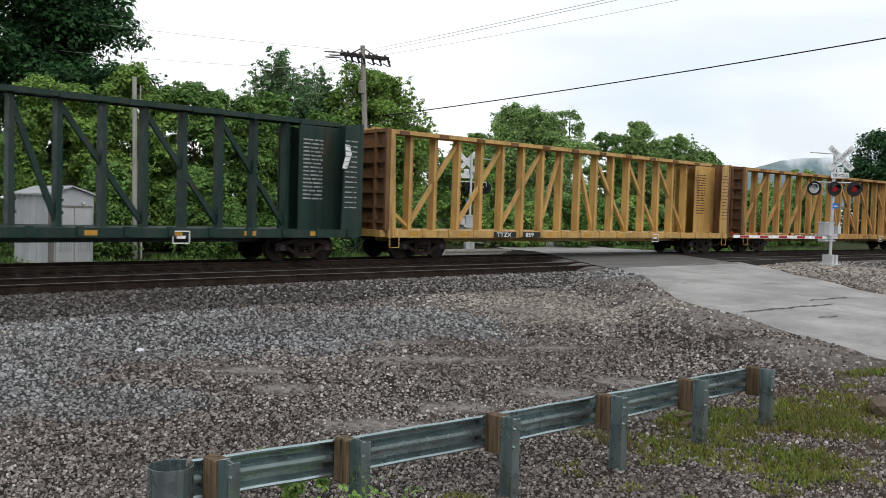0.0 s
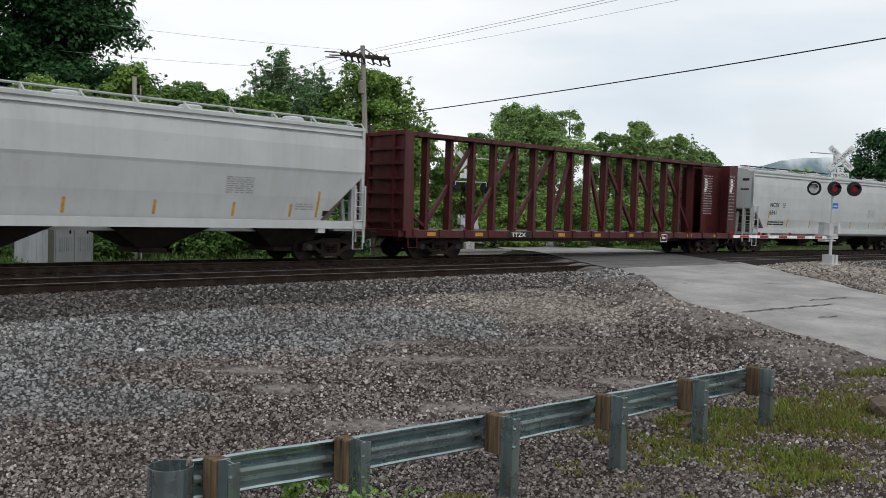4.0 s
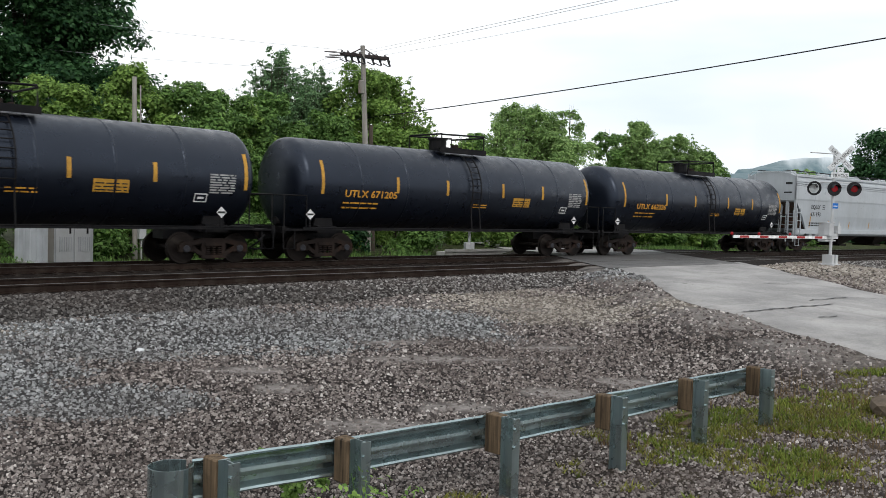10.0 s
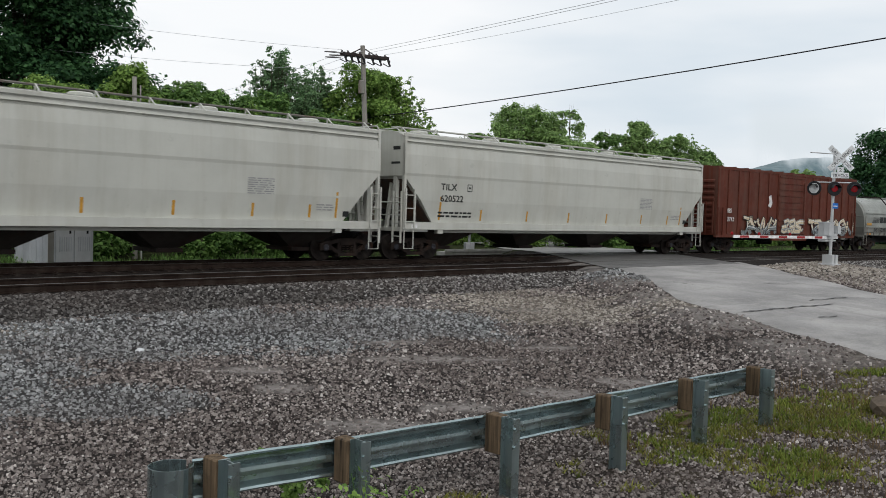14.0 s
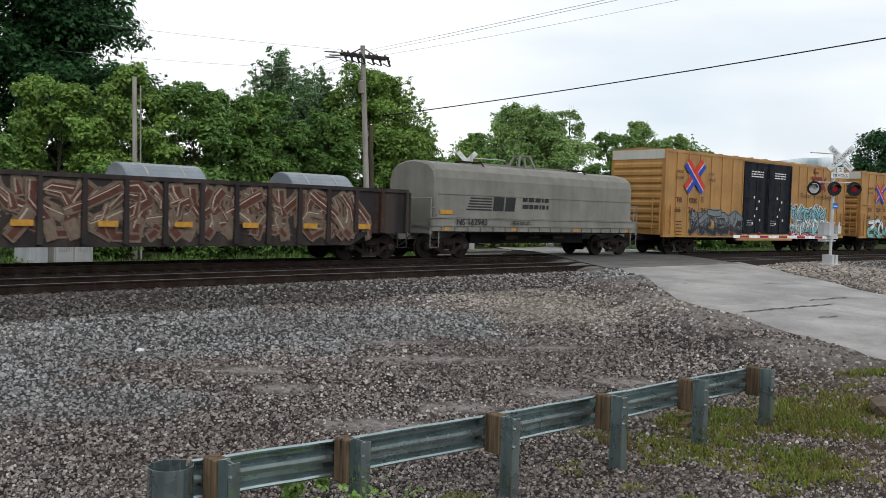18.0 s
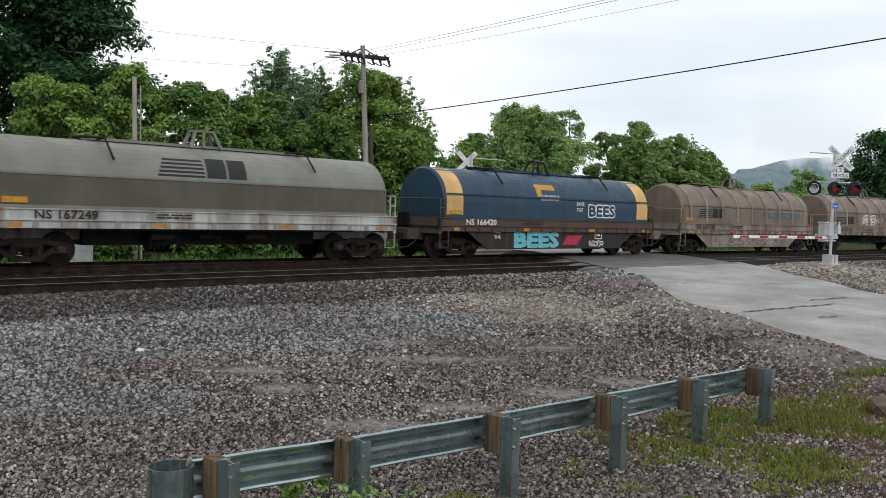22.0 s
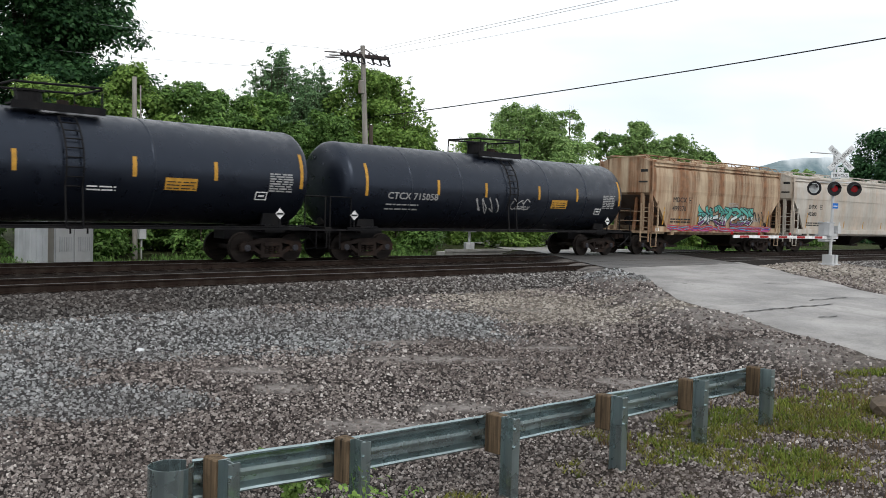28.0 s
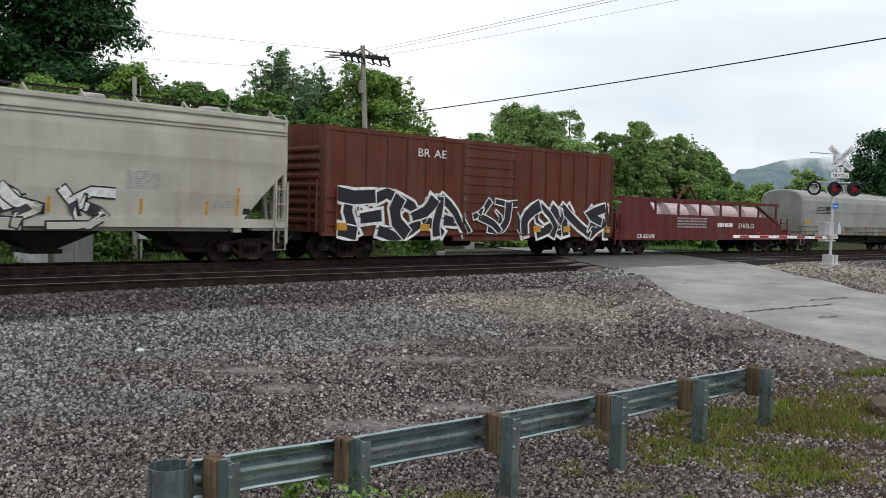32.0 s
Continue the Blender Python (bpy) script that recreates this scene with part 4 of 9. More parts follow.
FORMS = [
    [[(0.12, 0.0), (0.16, 1.0)], [(0.16, 0.95), (0.85, 0.72), (0.22, 0.5)], [(0.22, 0.5), (0.55, 0.32), (0.92, 0.0)]],
    [[(0.85, 0.85), (0.5, 1.0), (0.12, 0.72), (0.1, 0.3), (0.45, 0.0), (0.9, 0.16)], [(0.5, 0.5), (0.95, 0.42)]],
    [[(0.0, 0.0), (0.30, 0.55), (0.45, 1.0)], [(0.45, 1.0), (0.7, 0.4), (0.98, 0.0)], [(0.2, 0.42), (0.8, 0.34)]],
    [[(0.95, 0.9), (0.35, 0.95), (0.12, 0.7), (0.5, 0.52), (0.88, 0.36), (0.7, 0.06), (0.05, 0.04)]],
    [[(0.1, 0.0), (0.08, 1.0)], [(0.08, 1.0), (0.5, 0.5), (0.85, 0.02)], [(0.85, 0.02), (0.95, 1.0)]],
    [[(0.5, 0.02), (0.12, 0.26), (0.12, 0.76), (0.55, 0.98), (0.9, 0.72), (0.86, 0.22), (0.5, 0.02)]],
    [[(0.02, 0.95), (0.5, 0.9), (0.98, 0.98)], [(0.5, 0.95), (0.46, 0.4), (0.52, 0.0)], [(0.5, 0.06), (0.9, 0.16)]],
    [[(0.12, 1.0), (0.14, 0.0)], [(0.9, 1.0), (0.5, 0.62), (0.18, 0.48)], [(0.3, 0.5), (0.65, 0.3), (0.98, 0.02)]],
]


def graffiti(car, x0, x1, z0, z1, yf, fills, edge, shine, seed, n=None, halo=None, wild=0.3):
    """A spray-painted piece: fat interlocking strokes with spikes, each outlined over the last; no letters can be read in it."""
    r = random.Random(seed)
    n = n or max(3, round((x1 - x0) / 0.9))
    w, h = (x1 - x0) / n, z1 - z0
    strokes = []
    for k in range(n):
        form = FORMS[(seed * 3 + k * 5 + r.randrange(4)) % len(FORMS)]
        sx, sz, lean = r.uniform(1.15, 1.6), r.uniform(0.8, 1.05), r.uniform(-0.5, 0.5)
        flip = r.random() < 0.5
        for st in form:
            pts = []
            bow = r.uniform(-0.25, 0.25)
            for i in range(len(st) * 3 - 2):
                a, b = st[i // 3], st[min(i // 3 + 1, len(st) - 1)]
                f = (i % 3) / 3
                px, pz = a[0] + (b[0] - a[0]) * f, a[1] + (b[1] - a[1]) * f
                px = 1 - px if flip else px
                px += bow * math.sin(pz * 3.1) + wild * 0.16 * math.sin(pz * 6 + k)
                pts.append((x0 + w * (k + 0.5 + (px - 0.5 + lean * (pz - 0.5)) * sx), z0 + h * (0.06 + 0.88 * (0.5 + (pz - 0.5) * sz))))
            strokes.append((pts, r.uniform(0.7, 1.15), r.uniform(0.5, 1.15)))
        for q in range(1 + int(wild * 3)):
            a = r.uniform(0, 6.283)
            cx, cz = x0 + w * (k + r.uniform(0.1, 0.9)), z0 + h * r.uniform(0.25, 0.75)
            ln = h * r.uniform(0.25, 0.5)
            strokes.append(([(cx, cz), (cx + ln * 0.5 * math.cos(a), cz + ln * 0.5 * math.sin(a)), (cx + ln * math.cos(a + 0.5), cz + ln * math.sin(a + 0.5))], 0.7, 0.1))
    r.shuffle(strokes)
    sw = min(w * 0.34, h * 0.26)

    def lay(extra, mat, base, step, cut=0.0, off=(0, 0), lo=0.0, hi=1.0):
        v, f = [], []
        for si, (pts, k, taper) in enumerate(strokes):
            q = [(x + off[0], z + off[1]) for x, z in pts if z0 + h * lo <= z <= z0 + h * hi]
            if len(q) < 2:
                continue
            if extra > 0:
                for end in (0, 1):
                    (ax, az), (bx, bz) = (q[0], q[1]) if end == 0 else (q[-1], q[-2])
                    l = math.hypot(bx - ax, bz - az) or 1
                    e = (ax - (bx - ax) / l * extra * 0.6, az - (bz - az) / l * extra * 0.6)
                    q = [e] + q if end == 0 else q + [e]
            vv, ff = ribbon(q, max(0.02, sw * k * (1 - cut) + extra), max(0.02, sw * k * taper * (1 - cut) + extra))
            i = len(v)
            for x, z in vv:
                x, z = max(x0 - 0.15, min(x1 + 0.15, x)), max(z0, min(z1 + 0.08, z))
                v.append((x, yf(x, z) - base - step * si, z))
            f += [tuple(i + a for a in g) for g in ff]
        if v:
            part_of("graffiti", mesh_from("graffiti", v, f, mat), None, car)
    if halo:
        lay(0.20, halo, 0.008, 0)
    lay(0.09, edge, 0.0100, 0.0008)
    half = len(fills) > 1
    lay(0.0, fills[0], 0.0104, 0.0008)
    if half:
        lay(0.0, fills[1], 0.0106, 0.0008, 0.1, (0, 0), 0.0, 0.55)
    if len(fills) > 2:
        lay(0.0, fills[2], 0.0108, 0.0008, 0.3, (0, 0), 0.0, 0.33)
    lay(0.0, shine, 0.0109, 0.0008, 0.86, (-sw * 0.2, sw * 0.15), 0.2, 1.0)


def scribble(car, x0, x1, z0, z1, mat, yf, seed, n=5, w=0.045):
    """A quick one-line spray tag."""
    r = random.Random(seed)
    for k in range(n):
        cx = x0 + (x1 - x0) * (k + 0.5) / n
        pts = [(cx + (x1 - x0) / n * 0.6 * math.sin(i * 0.9 + seed + k) * r.uniform(0.6, 1), (z0 + z1) / 2 + (z1 - z0) / 2 * math.cos(i * 0.75 + k) * r.uniform(0.5, 1)) for i in range(8)]
        v, f = ribbon(pts, w)
        decal(car, "graffiti_tag", v, f, mat, yf, 0.009)


def car_empty(name, label, s0, length, group="freight cars of the train"):
    e = tagged(new(name), label, "freight car", group)
    CARS.append((e, s0, length))
    return e


CARS = []


def centerbeam(s0, s1, label, mat, marks, ink, seed, bulk_print=True):
    L = s1 - s0
    car = car_empty("centerbeam_flatcar", label, s0, L)
    yd = 1.42
    yf = lambda x, z: -yd
    bm = boxes((0, L, -yd, -yd + 0.10, 0.80, 1.06), (0, L, yd - 0.10, yd, 0.80, 1.06))
    n = 17
    for k in range(n + 1):
        x = 0.4 + (L - 0.8) * k / n
        box(bm, x - 0.09, x + 0.09, -yd - 0.045, -yd + 0.1, 0.84, 1.10)
    part("side_sill", bm, mat, car)
    part("deck", boxes((0.05, L - 0.05, -yd + 0.10, yd - 0.10, 0.98, 1.05), (0.8, L - 0.8, -0.3, 0.3, 0.62, 0.98)), mat, car)
    part("top_chord", boxes((0.0, L, -0.34, 0.34, 4.60, 4.66), (0.0, L, -0.40, -0.34, 4.56, 4.71), (0.0, L, 0.34, 0.40, 4.56, 4.71)), mat, car)
    for k in range(11):
        part("winch_plate", boxes((1.5 + (L - 3) * k / 10 - 0.22, 1.5 + (L - 3) * k / 10 + 0.22, -0.43, -0.40, 4.54, 4.68)), M_endrust if mat in (M_yellow, M_orange) else mat, car)
    xs = [2.05 + (L - 4.1) * k / 15 for k in range(16)]
    for k, x in enumerate(xs):
        bm = bmesh.new()
        slab(bm, [(x - 0.085, 1.05), (x + 0.085, 1.05), (x + 0.07, 4.58), (x - 0.07, 4.58)], -0.17, 0.17)
        for h in range(9):
            box(bm, x + 0.065, x + 0.115, -0.195, -0.06, 1.4 + h * 0.34, 1.47 + h * 0.34)
        part("post", bm, mat, car)
    mid = L / 2
    for k, j in ((0, 2), (2, 4), (4, 6), (6, 7), (8, 9), (9, 11), (11, 13), (13, 15)):
        if True:
            a, b = xs[k], xs[j]
            up = (a + b) / 2 < mid
            bm = bmesh.new()
            for y in (0.0,):
                beam(bm, (a if up else b, y, 1.15), (b if up else a, y, 4.46), 0.15, 0.13, (0, 1, 0))
            part("brace", bm, mat, car)
    for s, x in ((1, 0.0), (-1, L)):
        bm = boxes((min(x, x + s * 0.06), max(x, x + s * 0.06), -yd, yd, 1.05, 4.62))
        rusty = M_endrust if mat in (M_yellow, M_orange) else mat
        for y in (-1.38, -0.75, 0.75, 1.38):
            part("bulkhead_post", boxes((min(x - s * 0.14, x), max(x - s * 0.14, x), y - 0.05, y + 0.05, 1.05, 4.62)), rusty, car)
        for k in range(7):
            z = 1.3 + 0.53 * k
            part("bulkhead_rib", boxes((min(x - s * 0.12, x), max(x - s * 0.12, x), -yd, yd, z, z + 0.10)), rusty, car)
        part("bulkhead", bm, M_endrust if mat in (M_yellow, M_orange) else mat, car, "rusty end bulkhead" if mat in (M_yellow, M_orange) else "")
        if s > 0:
            part("brace", beam(bmesh.new(), (x + 0.3, -0.2, 2.3), (xs[0], -0.05, 1.15), 0.12, 0.10, (0, 1, 0)), mat, car)
        # the side wing behind each bulkhead
        wide = 0.72 if s < 0 else 0.36
        for y in (-yd, yd - 0.06):
            part("bulkhead_wing", slab(bmesh.new(), [(x + s * 0.06, 1.05), (x + s * wide, 1.05), (x + s * (wide - 0.12), 4.50), (x + s * 0.06, 4.62)][::s], y, y + 0.06), mat, car)
        if s < 0:
            part("inner_panel", boxes((min(x + s * 0.06, x + s * 1.9), max(x + s * 0.06, x + s * 1.9), -0.62, -0.56, 1.05, 4.50)), mat, car)
            part("inner_panel", boxes((min(x + s * 0.06, x + s * 1.9), max(x + s * 0.06, x + s * 1.9), 0.56, 0.62, 1.05, 4.50)), mat, car)
        ladder(car, x - s * 0.20, 0.85, 1.1, 4.6, 0.4, "y", mat)
        part("end_sill", boxes((min(x, x - s * 0.25), max(x, x - s * 0.25), -1.3, 1.3, 0.82, 1.06)), mat, car)
        stirrup(car, x + s * 0.1 - (0.42 if s < 0 else 0), -yd, mat, z1=0.82)
        coupler(car, x, -s, 0.72)
    if bulk_print:
        bars(car, L - 0.62, 4.0, 0.5, 14, ink, yf, 0.04, 0.17, seed)
        bars(car, L - 1.75, 4.0, 0.8, 16, ink, lambda x, z: -0.62, 0.05, 0.13, seed + 1)
    yw = lambda x, z: -yd
    x = 5.4
    for word in marks:
        patch(car, x - 0.15, x + 0.23 * len(word) + 0.2, 0.82, 1.04, M_ink, yf, "number_board", 1, 1, 0.05)
        write(car, word, x, 0.84, 0.24, M_inkwhite, yf, 1.35, 0.056, bold=True)
        x += 0.23 * len(word) + 0.75
    for k in range(9):
        xx = 1.0 + k * (L - 2) / 8.4
        patch(car, xx, xx + 0.42, 0.86, 1.0, M_stripe, yf, "reflector", 1, 1, 0.006)
    frame_mark(car, L * 0.70, 0.62, 0.55, 0.38, M_inkwhite, lambda x, z: -yd - 0.03)
    truck(car, 1.95)
    truck(car, L - 1.95)
    return car


def hopper(s0, s1, label, mat, marks, ink, seed, sill_mat=None, stripe=M_stripe, bays=4, top=4.50, tall_cut=2.45, groove=True, dark_cut=True, walk_mat=None, taper=0.0, ridges=0):
    """A covered hopper: lofted body over slope sheets, with roof hatches, walk and hopper bays."""
    L = s1 - s0
    car = car_empty("covered_hopper", label, s0, L)
    W = 1.58
    levels = [(0.98, 1.35, 1.95), (1.20, 1.40, 1.58), (tall_cut * 0.5 + 0.65, 1.52, 0.82), (tall_cut, 1.56, 0.0), (3.1, W, 0.0), (3.75, W - 0.01, 0.0), (top - 0.38, W - 0.05, 0.0), (top - 0.365, W - 0.15, 0.0), (top - 0.295, W - 0.15, 0.0), (top - 0.28, W - 0.06, 0.0), (top - 0.10, W - 0.14, 0.0), (top + 0.04, W - 0.42, 0.0), (top + 0.13, W - 0.95, 0.0)]
    if taper:
        levels = [(z, w - taper * (1 if z < 1.3 else max(0.0, (3.0 - z) / 1.7)) if z < 3.1 else w, e) for z, w, e in levels]
        levels[4] = (3.0, W, 0.0)
    if not groove:
        levels = [v for i, v in enumerate(levels) if i not in (7, 8)]
    zs, ws = [v[0] for v in levels], [v[1] for v in levels]
    yf = lambda x, z: -line(list(zip(zs, ws)), z)
    bm = bmesh.new()
    nx = 12
    rings = []
    for z, w, e in levels:
        ring = []
        for k in range(nx + 1):
            x = e + (L - 2 * e) * k / nx
            ring.append(bm.verts.new((x, -w, z)))
        for k in range(nx, -1, -1):
            x = e + (L - 2 * e) * k / nx
            ring.append(bm.verts.new((x, w, z)))
        rings.append(ring)
    n = len(rings[0])
    for a, b in zip(rings, rings[1:]):
        for k in range(n):
            bm.faces.new((a[k], a[(k + 1) % n], b[(k + 1) % n], b[k]))
    bm.faces.new(rings[0][::-1])
    for k in range(nx):
        bm.faces.new((rings[-1][k], rings[-1][k + 1], rings[-1][n - 2 - k], rings[-1][n - 1 - k]))
    part("body", bm, mat, car)
    for k in range(ridges):
        z = top - 0.42 - 0.11 * k
        for s in (-1, 1):
            part("ridge", boxes((0.02, L - 0.02, min(s * (W - 0.06), s * (W + 0.012)), max(s * (W - 0.06), s * (W + 0.012)), z, z + 0.045)), mat, car)
    for s in (-1, 1):
        part("side_sill", boxes((-0.02, L + 0.02, min(s * 1.42, s * 1.60), max(s * 1.42, s * 1.60), 1.10, 1.36)), sill_mat or mat, car)
    part("top_rail", boxes((-0.02, L + 0.02, -W + 0.03, -W + 0.10, top - 0.12, top - 0.02), (-0.02, L + 0.02, W - 0.10, W - 0.03, top - 0.12, top - 0.02)), mat, car)
    # end frames
    for s, x in ((1, 0.0), (-1, L)):
        bm = boxes((min(x, x + s * 0.10), max(x, x + s * 0.10), -1.56, -1.44, 1.1, top - 0.1), (min(x, x + s * 0.10), max(x, x + s * 0.10), 1.44, 1.56, 1.1, top - 0.1))
        box(bm, min(x - s * 0.04, x + s * 1.2), max(x - s * 0.04, x + s * 1.2), -1.5, 1.5, 1.02, 1.14)
        for y in (-0.55, 0.55):
            beam(bm, (x + s * 0.05, y, 1.1), (x + s * 0.30, y, tall_cut + 0.1), 0.12, 0.12)
        part("end_frame", bm, sill_mat or mat, car)
        part("slope_sheet", slab(bmesh.new(), [(x + s * 0.12, tall_cut - 0.03), (x + s * 1.52, 1.37), (x + s * 1.43, 1.37), (x + s * 0.10, tall_cut - 0.12)][::s], -1.36, 1.36), M_deckmud, car)
        for y in (-1.0, 1.0):
            part("end_post", boxes((min(x + s * 0.02, x + s * 0.16), max(x + s * 0.02, x + s * 0.16), y - 0.08, y + 0.08, 1.1, top - 0.2)), mat, car)
        part("jacking_pad", boxes((x + s * 1.75 - 0.13, x + s * 1.75 + 0.13, -1.58, -1.40, 0.96, 1.10)), sill_mat or mat, car)
        part("center_sill", boxes((min(x - s * 0.12, x + s * 2.2), max(x - s * 0.12, x + s * 2.2), -0.35, 0.35, 0.68, 1.02)), M_black, car)
        ladder(car, x + (0.02 if s > 0 else -0.44), -1.64, 1.15, 2.55, 0.42, "x", sill_mat or mat)
        ladder(car, x + s * -0.07, -1.50, 0.62, 2.45, 0.45, "y", sill_mat or mat)
        ladder(car, x + s * -0.10, 1.05, 1.1, top + 0.05, 0.42, "y", sill_mat or mat)
        stirrup(car, x + (0.03 if s > 0 else -0.45), -1.58, sill_mat or mat, z1=1.12, z0=0.42)
        bm = bmesh.new()
        for z in (1.6, 2.05):
            part("grab_rail", tube(bmesh.new(), [(x - s * 0.06, -1.5, z), (x - s * 0.06, 1.5, z)], 0.02, 6), sill_mat or mat, car)
        tube(bm, [(x - s * 0.05, -1.5, top - 0.1), (x - s * 0.10, -1.2, top + 0.16), (x - s * 0.10, 1.2, top + 0.16), (x - s * 0.05, 1.5, top - 0.1)], 0.022, 6)
        part("grab_rail", bm, sill_mat or mat, car)
        coupler(car, x - s * 0.04, -s, 0.54)
        if s > 0:
            bm = bmesh.new()
            lathe(bm, [(x + 0.3, 0.20), (x + 0.95, 0.20)], 14, 1.62)
            box(bm, x + 0.05, x + 0.28, 0.5, 0.85, 1.9, 2.3)
            part("brake_gear", bm, M_black, car)
    for k in range(bays):
        xc = L * (k + 0.5) / bays if bays < 4 else 2.6 + (L - 5.2) * k / (bays - 1)
        hw = min(1.55, (L - 3.4) / bays / 2 - 0.1)
        bm = bmesh.new()
        a = [bm.verts.new(p) for p in ((xc - hw, -1.34, 1.12), (xc + hw, -1.34, 1.12), (xc + hw, 1.34, 1.12), (xc - hw, 1.34, 1.12))]
        b = [bm.verts.new(p) for p in ((xc - 0.36, -0.55, 0.46), (xc + 0.36, -0.55, 0.46), (xc + 0.36, 0.55, 0.46), (xc - 0.36, 0.55, 0.46))]
        for i in range(4):
            bm.faces.new((a[i], b[i], b[(i + 1) % 4], a[(i + 1) % 4]))
        bm.faces.new(a)
        bm.faces.new(b[::-1])
        part("hopper_bay", bm, M_bay, car)
        part("outlet_gate", boxes((xc - 0.42, xc + 0.42, -0.75, 0.75, 0.34, 0.46)), M_truck, car)
    # roof walk on brackets
    zt = top + 0.26
    part("roof_walk", boxes((0.05, L - 0.05, -0.98, -0.66, zt - 0.03, zt), (0.05, L - 0.05, 0.66, 0.98, zt - 0.03, zt)), walk_mat or mat, car)
    m = 13
    for k in range(m):
        x = 0.3 + (L - 0.6) * k / (m - 1)
        for s in (-1, 1):
            bm = bmesh.new()
            beam(bm, (x, s * 0.98, zt - 0.02), (x, s * 1.34, top - 0.02), 0.04, 0.035)
            box(bm, x - 0.018, x + 0.018, min(s * 0.94, s * 0.98), max(s * 0.94, s * 0.98), top, zt - 0.03)
            part("walk_bracket", bm, mat, car)
    for k in range(5):
        x = L * (k + 0.5) / 5
        bm = bmesh.new()
        tube(bm, [(x, 0, top + 0.1), (x, 0, top + 0.24), (x, 0, top + 0.28)], [0.36, 0.36, 0.30], 14)
        part("hatch", bm, mat, car)
    # reflective stripes low on the side
    for k, f in enumerate((0.09, 0.2, 0.335, 0.47, 0.605, 0.74, 0.85, 0.905)):
        big = k in (0, 7)
        h = 0.85 if big else 0.42
        patch(car, L * f, L * f + 0.09, 1.45, 1.45 + h, stripe, yf, "reflector", 1, 3)
    x, z = 1.75, 2.55
    for k, word in enumerate(marks):
        write(car, word, x, z - k * 0.42, 0.34, ink, yf, 1.15, bold=True)
    bars(car, x - 0.05, z - 0.42 * len(marks) - 0.02, 1.7, 2, ink, yf, 0.07, 0.13, seed)
    frame_mark(car, x + 1.35, z - 0.02, 0.26, 0.28, ink, yf, 0.03)
    bars(car, L - 5.2, 2.6, 0.95, 8, M_inkgrey, yf, 0.035, 0.065, seed + 3)
    bars(car, L - 2.6, 1.85, 0.7, 3, M_inkgrey, yf, 0.04, 0.08, seed + 5)
    patch(car, L - 1.5, L - 1.25, 1.5, 1.68, M_ink, yf, "stencil", 1, 1)
    patch(car, 0.35, 0.62, 1.16, 1.30, M_inkwhite, lambda x, z: -1.60, "reflector_plate", 1, 1)
    bars(car, 0.25, top - 0.75, 0.0, 0, ink, yf)
    # small print on the visible end sheet
    me = mesh_from("small_print", [(-0.006, y, z) for y, z in ((-1.3, 4.05), (-0.9, 4.05), (-0.9, 3.92), (-1.3, 3.92), (-1.3, 3.5), (-0.8, 3.5), (-0.8, 3.42), (-1.3, 3.42))], [(0, 1, 2, 3), (4, 5, 6, 7)], ink)
    part_of("small_print", me, None, car)
    truck(car, 0.98)
    truck(car, L - 0.98)
    return car, yf, L


